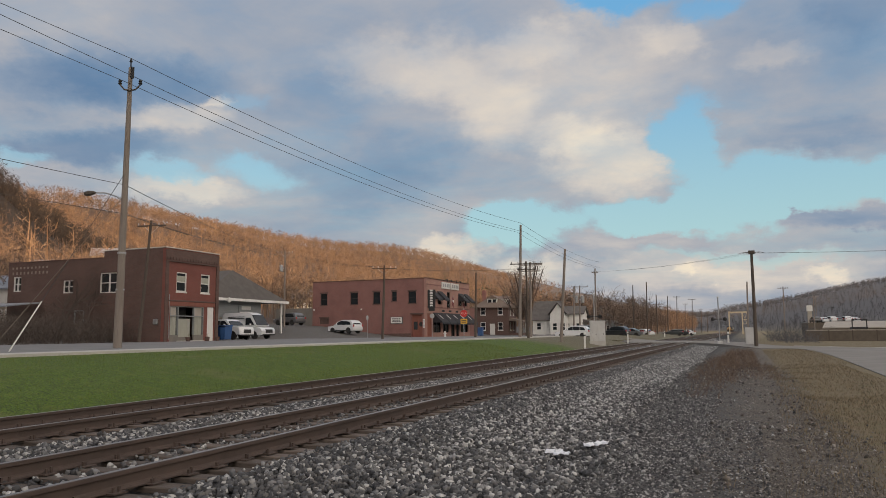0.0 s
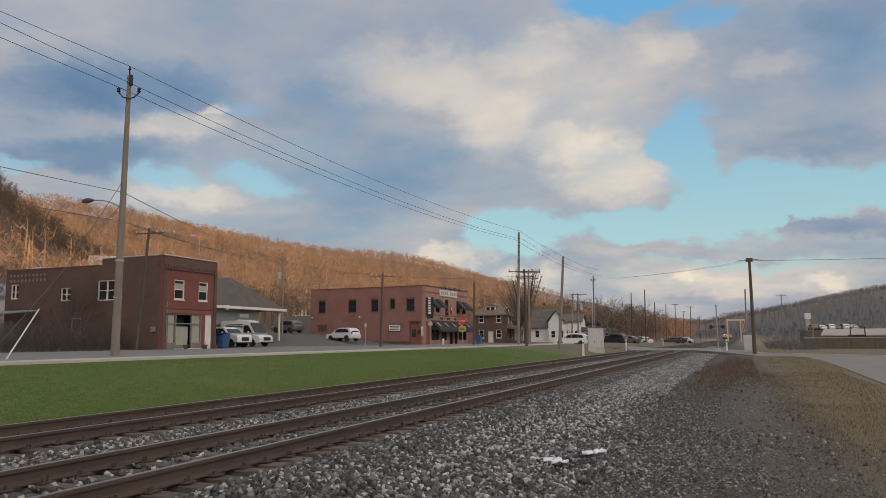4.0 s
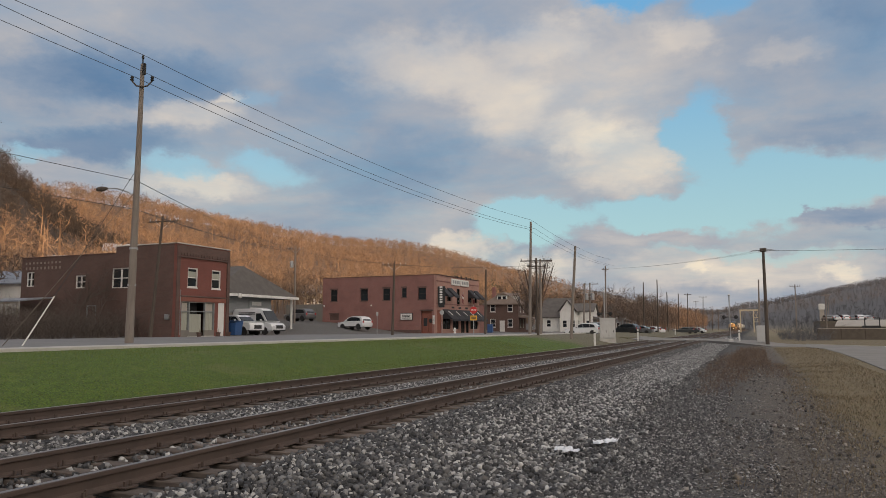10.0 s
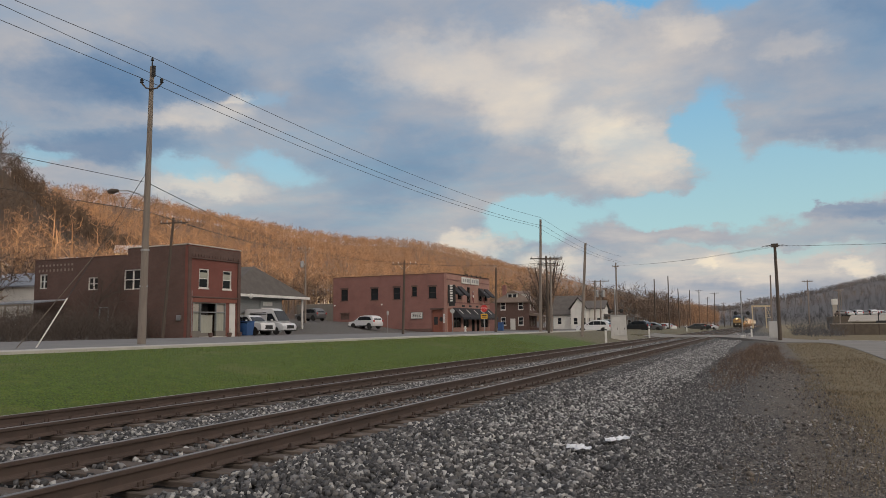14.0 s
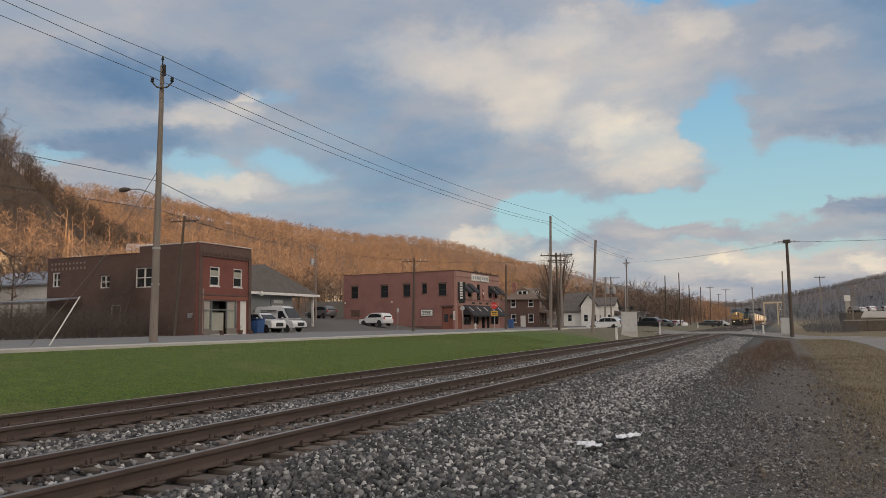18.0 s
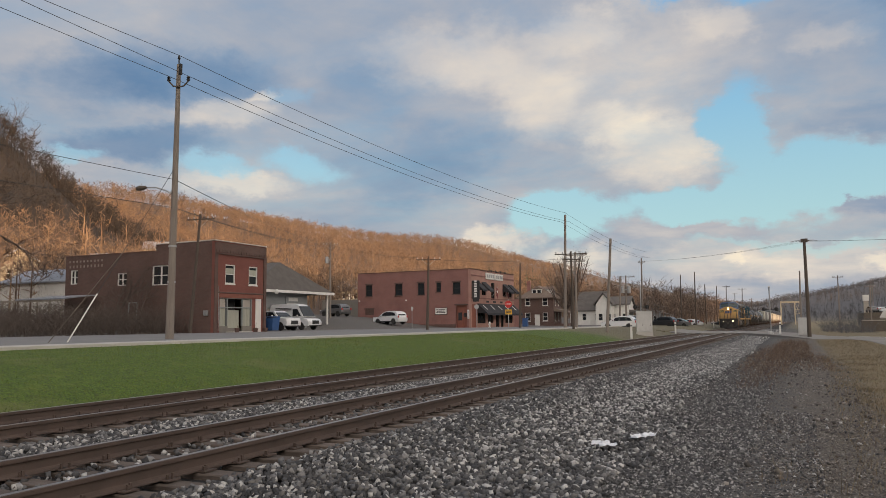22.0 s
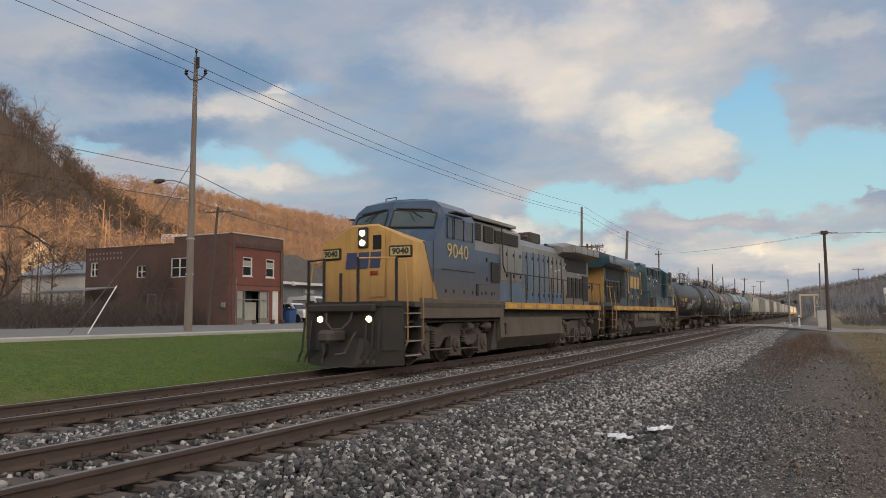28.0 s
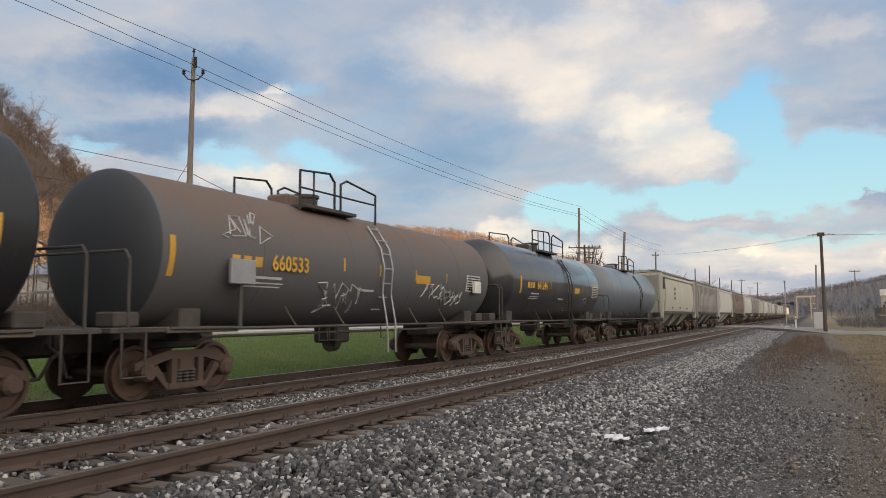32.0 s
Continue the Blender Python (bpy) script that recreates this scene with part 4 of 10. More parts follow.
# ---- buildings ----
def wall_xz(x0, x1, z0, z1, y, t, holes):
    """A wall that faces -y, thickness t, with openings (x0, x1, z0, z1) cut through."""
    xs = sorted({x0, x1, *[h[0] for h in holes], *[h[1] for h in holes]})
    zs = sorted({z0, z1, *[h[2] for h in holes], *[h[3] for h in holes]})
    v = [(x, yy, z) for yy in (y, y + t) for z in zs for x in xs]
    nx, nz = len(xs), len(zs)
    at = lambda s, k, i: s * nx * nz + k * nx + i
    solid_cell = lambda i, k: 0 <= i < nx - 1 and 0 <= k < nz - 1 and not any(h[0] <= xs[i] and xs[i + 1] <= h[1] and h[2] <= zs[k] and zs[k + 1] <= h[3] for h in holes)
    f = []
    for k in range(nz - 1):
        for i in range(nx - 1):
            if not solid_cell(i, k):
                continue
            f.append((at(0, k, i), at(0, k, i + 1), at(0, k + 1, i + 1), at(0, k + 1, i)))
            f.append((at(1, k, i), at(1, k + 1, i), at(1, k + 1, i + 1), at(1, k, i + 1)))
            for di, dk, p, q in ((-1, 0, (k, i), (k + 1, i)), (1, 0, (k + 1, i + 1), (k, i + 1)), (0, -1, (k, i + 1), (k, i)), (0, 1, (k + 1, i), (k + 1, i + 1))):
                if not solid_cell(i + di, k + dk):
                    f.append((at(0, *p), at(0, *q), at(1, *q), at(1, *p)))
    used = sorted({i for face in f for i in face})
    back = {o: n for n, o in enumerate(used)}
    return Mesh().add([v[i] for i in used], [tuple(back[i] for i in face) for face in f])



def turned(m, k):
    """The mesh turned a quarter k times about z at the origin."""
    for _ in range(k % 4):
        m.v = [(-y, x, z) for x, y, z in m.v]
    return m


def window_set(parent, x0, x1, z0, z1, y, quarter=0, frame=WHITE, bars=1, panes=GLASS, deep=0.12, sill=True, label=""):
    """A framed window in a wall that faces -y before it is turned by quarters."""
    w = 0.09
    fr = Mesh().box(x0, x0 + w, y - 0.02, y + deep, z0, z1).box(x1 - w, x1, y - 0.02, y + deep, z0, z1)
    fr.box(x0 + w, x1 - w, y - 0.02, y + deep, z0, z0 + w).box(x0 + w, x1 - w, y - 0.02, y + deep, z1 - w, z1)
    win = part("window", turned(fr, quarter), frame, parent, label)
    zm = (z0 + z1) / 2
    if bars >= 1:
        part("sash_bar", turned(Mesh().box(x0 + w, x1 - w, y + 0.015, y + deep - 0.02, zm - 0.035, zm + 0.035), quarter), frame, win)
    if bars >= 2:
        xm = (x0 + x1) / 2
        part("mullion", turned(Mesh().box(xm - 0.06, xm + 0.06, y - 0.01, y + deep - 0.01, z0 + w, z1 - w), quarter), frame, win)
    part("pane", turned(Mesh().box(x0 + w, x1 - w, y + deep - 0.05, y + deep - 0.03, z0 + w, z1 - w), quarter), panes, win)
    if sill:
        part("sill", turned(Mesh().box(x0 - 0.06, x1 + 0.06, y - 0.08, y + 0.06, z0 - 0.1, z0 - 0.002, 0.015), quarter), frame, win)
    return win


def hip_roof(x0, x1, y0, y1, z0, z1, over, ridge, axis="x"):
    """A hipped roof; ridge: inset of the ridge ends from the long axis."""
    m = Mesh()
    a, b, c, d = x0 - over, x1 + over, y0 - over, y1 + over
    if axis == "x":
        r = [(a + ridge, (c + d) / 2, z1), (b - ridge, (c + d) / 2, z1)]
        v = [(a, c, z0), (b, c, z0), (b, d, z0), (a, d, z0), *r]
        f = [(0, 1, 5, 4), (1, 2, 5), (2, 3, 4, 5), (3, 0, 4)]
    else:
        r = [((a + b) / 2, c + ridge, z1), ((a + b) / 2, d - ridge, z1)]
        v = [(a, c, z0), (b, c, z0), (b, d, z0), (a, d, z0), *r]
        f = [(0, 1, 4), (1, 2, 5, 4), (2, 3, 5), (3, 0, 4, 5)]
    m.add(v, f)
    m.box(a, b, c, d, z0 - 0.18, z0 - 0.002)
    return m


def brick_shop():
    """Old two-storey corner shop: dark brick flank, red street front to +x. Local: x into the street, y along it."""
    H = 7.85
    b = thing("brick_shop", pose(-44.2, 48.5, 1.0), "narrow two-storey dark brick shop with a red front and boarded-up windows", "building")
    depth, wide = 18.25, 6.75
    # flank faces -y
    flank = [(-7.15, -5.1, 4.25, 6.0), (-17.6, -16.6, 4.65, 6.0), (-11.45, -10.2, 4.35, 5.5)]
    part("side_wall", wall_xz(-6.74, -0.3, 0, H, 0, 0.3, [(-6.74, -5.1, 4.25, 6.0)]), BRICK_DARK, b, "soot-dark brick flank wall")
    part("side_wall", wall_xz(-depth, -6.74, 0, H - 0.58, 0, 0.3, [flank[1], flank[2], (-9.86, -8.85, 0.7, 2.75), (-7.15, -6.74, 4.25, 6.0)]), BRICK_DARK, b, "soot-dark lower brick flank wall")
    part("blocked_door", Mesh().box(-9.86, -8.85, 0.06, 0.2, 0.7, 2.75), BRICK_DARK, b, "bricked-up doorway")
    part("door_frame", Mesh().box(-9.93, -9.83, -0.03, 0.06, 0.7, 2.82).box(-8.88, -8.78, -0.03, 0.06, 0.7, 2.82).box(-9.83, -8.88, -0.03, 0.06, 2.74, 2.82), GREY_SIDING, b, "peeling pale door frame")
    part("board", Mesh().box(-9.5, -9.0, -0.02, 0.05, 0.75, 1.3), CORBEL, b, "loose pale board in the old doorway")
    part("rear_wall", Mesh().box(-depth, -depth + 0.3, 0.3, wide, 0, H - 0.58), BRICK_DARK, b)
    part("side_wall", Mesh().box(-depth + 0.3, -0.3, wide - 0.3, wide, 0, H - 0.4), BRICK_DARK, b)
    for x in np.arange(-17.75, -13.4, 0.47):
        part("brick_corbel", Mesh().box(x, x + 0.17, -0.04, 0.0, H - 1.16, H - 0.98), CORBEL, b)
        part("brick_corbel", Mesh().box(x + 0.05, x + 0.2, -0.04, 0.0, H - 1.66, H - 1.42), CORBEL, b)
    part("coping", Mesh().box(-6.79, 0.04, -0.05, 0.32, H, H + 0.1, 0.02), CONCRETE, b)
    part("coping", Mesh().box(-depth - 0.04, -6.79, -0.05, 0.32, H - 0.58, H - 0.5, 0.02), BRICK_DARK, b)
    part("roof", Mesh().box(-depth + 0.3, -0.32, 0.3, wide - 0.3, H - 1.5, H - 1.3), SHINGLE, b, "flat tar roof")
    part("chimney", Mesh().box(-12.4, -11.7, 2.6, 3.3, H - 1.3, H - 0.2, 0.03), BRICK_DARK, b)
    window_set(b, *flank[0], 0.1, bars=2, label="white double sash window")
    window_set(b, *flank[1], 0.1, bars=2)
    window_set(b, *flank[2], 0.12, bars=2)
    part("meter_box", Mesh().box(-1.0, -0.55, -0.2, 0, 1.5, 1.95, 0.03), GALV, b, "small grey meter box")
    # street front, built facing -y along x then turned to face +x
    up = [(1.36, 2.6, 4.27, 5.92), (4.4, 5.6, 4.27, 5.92)]
    low = [(0.7, 4.9, 0.08, 3.05), (5.35, 6.23, 0.06, 3.05)]
    part("front_wall", turned(wall_xz(0.0, wide, 0, H, 0, 0.3, up + low), 1), BRICK_FRONT, b, "red brick street front with a corbelled parapet")
    part("pilaster", turned(Mesh().box(0.0, 0.34, -0.1, 0, 0, H - 1.1), 1), BRICK_DARK, b, "dark brick corner pier")
    part("pilaster", turned(Mesh().box(wide - 0.36, wide, -0.1, 0, 0, H - 1.1), 1), BRICK_DARK, b, "dark brick corner pier")
    for z, d in ((H - 1.12, 0.12), (3.42, 0.09)):
        part("string_course", turned(Mesh().box(0, wide, -d, 0, z, z + 0.13, 0.02), 1), BRICK_DARK, b)
    part("fascia_board", turned(Mesh().box(0.4, wide - 0.4, -0.05, 0, 3.07, 3.4), 1), WOOD_DOOR, b, "dull red signboard over the shop window")
    part("parapet_band", turned(Mesh().box(0, wide, -0.06, 0, H - 0.95, H - 0.1), 1), BRICK_DARK, b, "dark brick parapet band")
    for i in range(19):
        part("corbel", turned(Mesh().box(0.1 + i * 0.35, 0.24 + i * 0.35, -0.1, -0.06, H - 0.95, H - 0.72), 1), BRICK_DARK, b)
    part("coping", turned(Mesh().box(-0.05, wide + 0.05, -0.1, 0.3, H, H + 0.1, 0.02), 1), CONCRETE, b, "pale coping")
    for x0, x1, z0, z1 in up:
        w = window_set(b, x0, x1, z0, z1, 0.06, 1, label="white sash window")
        part("blind", turned(Mesh().box(x0 + 0.12, x1 - 0.12, 0.105, 0.125, z0 + 0.85, z0 + 1.35), 1), CURTAIN, w, "half-drawn pale blind")
    shop = part("shop_window", turned(Mesh().box(0.7, 4.9, 0.02, 0.18, 2.97, 3.05), 1), STAINED_WALL, b, "boarded shop window with drawn curtains")
    for a, e in ((0.7, 1.74), (3.66, 4.9)):
        part("stall_riser", turned(Mesh().box(a, e, 0.0, 0.18, 0.08, 0.62), 1), STAINED_WALL, shop)
        part("pane", turned(Mesh().box(a + 0.08, e - 0.08, 0.2, 0.23, 0.62, 2.97), 1), GLASS, shop)
    for a, e in ((0.82, 1.55), (3.8, 4.75)):
        part("curtain", turned(Mesh().prism([(a + (e - a) * i / 10, 0.17 if i % 2 else 0.13) for i in range(11)] + [(e, 0.19), (a, 0.19)], "z", 0.62, 2.2), 1), CURTAIN, shop, "pale drawn curtain")
        part("transom", turned(Mesh().box(a, e, 0.14, 0.19, 2.26, 2.95), 1), BEIGE, shop, "papered transom light")
    # dark sheet stands in for the shade inside the doorway
    part("recess", turned(Mesh().box(1.74, 3.64, 0.9, 0.95, 0.08, 2.97), 1), DARK, shop, "dark recessed doorway")
    part("shop_door", turned(Mesh().box(1.84, 3.5, 0.3, 0.36, 0.45, 2.0), 1), CURTAIN, shop, "pale sheet hung across the doorway")
    part("stall_riser", turned(Mesh().box(1.8, 3.6, 0.3, 0.4, 0.08, 0.45), 1), STAINED_WALL, shop)
    for x in (0.7, 1.66, 3.64, 4.82):
        part("mullion", turned(Mesh().box(x, x + 0.08, 0.02, 0.2, 0.62, 2.97), 1), GREY_SIDING, shop)
    part("transom_bar", turned(Mesh().box(0.78, 4.82, 0.04, 0.14, 2.18, 2.26), 1), GREY_SIDING, shop)
    door = part("side_door", turned(Mesh().box(5.35, 6.23, 0.05, 0.12, 0.06, 3.05), 1), WHITE, b, "white panelled street door")
    for z in np.arange(0.2, 2.9, 0.24):
        part("panel", turned(Mesh().box(5.43, 6.15, 0.03, 0.05, z, z + 0.19), 1), WHITE, door)
    part("door_step", turned(Mesh().box(1.5, 4.0, -0.9, 0, 0, 0.14, 0.02), 1), CONCRETE, b)
    part("conduit", turned(Mesh().rod((0.5, -0.06, 0.2), (0.5, -0.06, 4.0), 0.03), 1), GALV, b)
    return b


brick_shop()


def corner_restaurant():
    """Two-storey red brick block with black awnings. Local: flank faces -y, front faces +x."""
    H = 7.85
    b = thing("brick_restaurant", pose(-38.85, 91.0, 1.0, 0, 0, -2.0), "two-storey red brick corner restaurant with black awnings", "building")
    W, D = 15.3, 17.9
    holes = [(-16.6, -15.45, 4.62, 6.2), (-11.7, -10.5, 4.62, 6.2), (-8.1, -7.0, 4.62, 6.2), (-5.2, -4.45, 4.95, 6.2), (-2.7, -1.53, 4.6, 6.15), (-16.7, -15.2, 1.95, 2.75), (-2.27, -0.62, 0.1, 3.05)]
    part("side_wall", wall_xz(-D, -0.35, -1.0, H, 0, 0.35, holes), BRICK_RED, b, "red brick flank wall with dark windows")
    part("rear_wall", Mesh().box(-D, -D + 0.3, 0.35, W, 0, H), BRICK_RED, b)
    part("side_wall", Mesh().box(-D + 0.3, -0.35, W - 0.3, W, 0, H), BRICK_RED, b)
    part("roof", Mesh().box(-D + 0.3, -0.35, 0.35, W - 0.3, H - 0.7, H - 0.5), SHINGLE, b, "flat roof")
    part("coping", Mesh().box(-D - 0.05, 0.06, -0.06, 0.36, H, H + 0.09, 0.02), BRICK_DARK, b)
    part("plinth", Mesh().box(-D, -2.3, -0.03, 0, -0.9, 0.55), BRICK_DARK, b, "darker brick plinth")
    for x0, x1, z0, z1 in holes[:5]:
        win = part("window", Mesh().box(x0, x1, 0.2, 0.24, z0, z1), GLASS, b, "dark window pane")
        part("lintel", Mesh().box(x0 - 0.1, x1 + 0.1, -0.015, 0.1, z1, z1 + 0.2), BRICK_DARK, win)
        part("sill", Mesh().box(x0 - 0.08, x1 + 0.08, -0.06, 0.2, z0 - 0.12, z0), BRICK_DARK, win)
        part("sash_bar", Mesh().box(x0, x1, 0.16, 0.2, (z0 + z1) / 2 - 0.03, (z0 + z1) / 2 + 0.03), DARK, win)
        for x in (x0, x1 - 0.06):
            part("sash_stile", Mesh().box(x, x + 0.06, 0.14, 0.2, z0, z1), DARK, win)
    part("blocked_window", Mesh().box(-16.7, -15.2, 0.1, 0.2, 1.95, 2.75), BRICK_DARK, b, "boarded brown basement window")
    part("lintel", Mesh().box(-16.8, -15.1, -0.02, 0.1, 2.75, 2.92), BRICK_DARK, b)
    part("vent_pipe", Mesh().rod((-7.9, 3.0, H - 0.5), (-7.9, 3.0, H + 0.35), 0.12), GALV, b, "short grey roof vent")
    part("wall_lamp", Mesh().spin([(-0.2, 0.04), (-0.12, 0.1), (0.0, 0.1)], "y", (-9.9, 0, 3.9), 10), WHITE, b, "small white wall lamp")
    part("wall_lamp", Mesh().spin([(-0.2, 0.04), (-0.12, 0.1), (0.0, 0.1)], "y", (-17.6, 0, 3.95), 10), WHITE, b, "small white wall lamp")
    e = part("entrance", Mesh().box(-2.27, -0.62, 0.34, 0.4, 0.1, 3.05), WOOD_DOOR, b, "recessed wooden entrance")
    part("door", Mesh().box(-2.15, -1.3, 0.26, 0.34, 0.1, 2.35), WOOD_DOOR, e, "wooden door with a dark pane")
    part("pane", Mesh().box(-2.0, -1.45, 0.245, 0.26, 1.05, 2.1), GLASS, e)
    part("wreath", Mesh().spin([(-0.05, 0.12), (0.03, 0.2), (0.05, 0.28), (0.0, 0.3)], "y", (-0.95, 0.28, 1.75), 14), DARK, e)
    part("lintel", Mesh().box(-2.45, -0.45, -0.03, 0.1, 3.05, 3.25), BRICK_DARK, b)
    po = part("poster", Mesh().box(-0.54, -0.24, -0.03, 0, 1.28, 2.45, 0.01), WHITE, b, "narrow white poster beside the entrance")
    for z in np.arange(1.4, 2.3, 0.16):
        part("line_bar", Mesh().box(-0.49, -0.29, -0.036, -0.03, z, z + 0.06), GALV, po)
    sb = part("menu_board", Mesh().box(-5.35, -3.5, -0.12, 0, 1.85, 2.8, 0.03), DARK, b, "white notice board with a dark frame")
    part("board_face", Mesh().box(-5.28, -3.57, -0.135, -0.12, 1.92, 2.73), WHITE, sb)
    for z, a, c in ((2.52, -5.1, -3.75), (2.33, -5.0, -3.85), (2.14, -5.1, -3.7)):
        for k in range(4):
            w = (c - a) / 4
            part("line_bar", Mesh().box(a + k * w, a + k * w + w * 0.8, -0.145, -0.135, z - 0.06, z + 0.05), DARK, sb)
    # street front
    f_up = [(1.3, 2.6, 4.5, 6.1), (3.6, 4.9, 4.5, 6.1), (6.8, 8.0, 3.9, 6.3), (11.0, 12.3, 4.5, 6.1), (13.1, 14.4, 4.5, 6.1)]
    f_lo = [(0.25, 1.75, 0.1, 3.2), (2.1, 4.7, 0.65, 2.9), (5.4, 7.4, 0.65, 2.9), (8.3, 9.6, 0.1, 2.9), (10.1, 11.2, 0.1, 2.9), (11.8, 14.6, 0.65, 2.9)]
    part("front_wall", turned(wall_xz(0, W, 0, H, 0, 0.35, f_up + f_lo), 1), BRICK_PALE, b, "weathered pale red brick street front")
    part("coping", turned(Mesh().box(-0.06, W + 0.06, -0.1, 0.35, H, H + 0.1, 0.02), 1), BRICK_DARK, b)
    for z in (7.0, 3.95):
        part("string_course", turned(Mesh().box(0, W, -0.06, 0, z, z + 0.16, 0.02), 1), BRICK_RED, b)
    part("door", turned(Mesh().box(0.25, 1.75, 0.12, 0.2, 0.1, 3.2), 1), WOOD_DOOR, b, "dark red panelled corner door")
    for h in f_up + f_lo[1:]:
        win = part("window", turned(Mesh().box(h[0], h[1], 0.18, 0.22, h[2], h[3]), 1), GLASS, b, "dark window pane")
        for x in (h[0], (h[0] + h[1]) / 2 - 0.04, h[1] - 0.08):
            part("stile", turned(Mesh().box(x, x + 0.08, 0.1, 0.18, h[2], h[3]), 1), DARK, win)
    for x in (5.0, 7.4, 9.9):
        part("wall_vent", turned(Mesh().box(x, x + 0.9, -0.03, 0.02, 3.48, 3.74), 1), DARK, b, "small dark wall vent")
    for h in (f_up[0], f_up[1], f_up[3], f_up[4]):
        prof = [(-0.02, h[3] + 0.2), (-1.25, h[3] - 0.95), (-1.25, h[3] - 1.2), (-1.22, h[3] - 1.2), (-1.2, h[3] - 0.98), (-0.02, h[3] + 0.12)]
        aw = part("awning", turned(Mesh().loft([[(h[0] - 0.1, p[0], p[1]) for p in prof], [(h[1] + 0.1, p[0], p[1]) for p in prof]]), 1), BLACK_CLOTH, b, "black cloth awning")
        for x in (h[0] - 0.1, h[1] + 0.08):
            part("cheek", turned(Mesh().prism([(-0.02, h[3] + 0.12), (-1.2, h[3] - 0.98), (-0.02, h[3] - 0.98)], "x", x, x + 0.02), 1), BLACK_CLOTH, aw)
    for a0, a1 in ((2.0, 4.45), (4.55, 7.0), (7.1, 9.6), (9.7, 12.2), (12.4, 15.0)):
        prof = [(-0.02, 3.32), (-1.5, 2.0), (-1.5, 1.72), (-1.46, 1.72), (-1.45, 1.98), (-0.02, 3.22)]
        aw = part("awning", turned(Mesh().loft([[(a0, p[0], p[1]) for p in prof], [(a1, p[0], p[1]) for p in prof]]), 1), BLACK_CLOTH, b, "large black cloth awning")
        for x in (a0, a1 - 0.02):
            part("cheek", turned(Mesh().prism([(-0.02, 3.22), (-1.45, 1.98), (-0.02, 1.98)], "x", x, x + 0.02), 1), BLACK_CLOTH, aw)
        part("stripe", turned(Mesh().prism([(-0.32, 3.08), (-0.98, 2.5), (-0.99, 2.51), (-0.33, 3.09)], "x", (a0 + a1) / 2 - 0.1, (a0 + a1) / 2 + 0.1), 1), WHITE, aw, "pale lettering strip")
    sg = part("roof_sign", turned(Mesh().box(4.75, 7.7, -0.16, 0, 6.72, 7.62, 0.03).box(7.95, 10.85, -0.16, 0, 6.72, 7.62, 0.03), 1), WHITE, b, "pale double sign board below the parapet")
    for x in (5.1, 5.75, 6.4, 7.0, 8.3, 8.95, 9.6, 10.2):
        part("letter_bar", turned(Mesh().box(x, x + 0.42, -0.175, -0.16, 6.95, 7.4), 1), GALV, sg)
    for x in (5.3, 6.8, 8.6, 10.1):
        part("sign_lamp", turned(Mesh().rod((x, -0.05, 7.8), (x, -0.7, 8.0), 0.035).rod((x, -0.7, 8.0), (x, -0.78, 7.72), 0.12), 1), DARK, sg)
    hs = part("hanging_sign", turned(Mesh().box(0.2, 0.36, -1.15, -0.1, 3.85, 6.3, 0.03), 1), DARK, b, "tall black hanging sign")
    part("sign_foot", turned(Mesh().box(0.2, 0.36, -1.05, -0.2, 3.5, 3.85, 0.03), 1), DARK, hs)
    for z in np.arange(4.1, 6.1, 0.33):
        part("letter_bar", turned(Mesh().box(0.185, 0.2, -0.8, -0.4, z, z + 0.22), 1), WHITE, hs)
    for x in (7.1, 11.2):
        fl = part("flag", turned(Mesh().prism([(x, 5.6), (x + 0.55, 5.3), (x + 0.45, 4.1), (x - 0.05, 4.5)], "y", -0.7, -0.66), 1), FLAG_RED, b, "drooping red and white flag")
        part("stripe", turned(Mesh().prism([(x + 0.1, 5.3), (x + 0.45, 5.1), (x + 0.42, 4.8), (x + 0.08, 4.95)], "y", -0.715, -0.7), 1), WHITE, fl)
        part("flagpole", turned(Mesh().rod((x + 0.1, 0, 4.4), (x + 0.1, -0.9, 5.8), 0.025), 1), GALV, fl)
    part("rear_annex", Mesh().box(-6.0, -0.5, W, W + 3.4, 0, 4.3), BRICK_RED, b, "low brick annex behind the restaurant")
    return b


corner_restaurant()


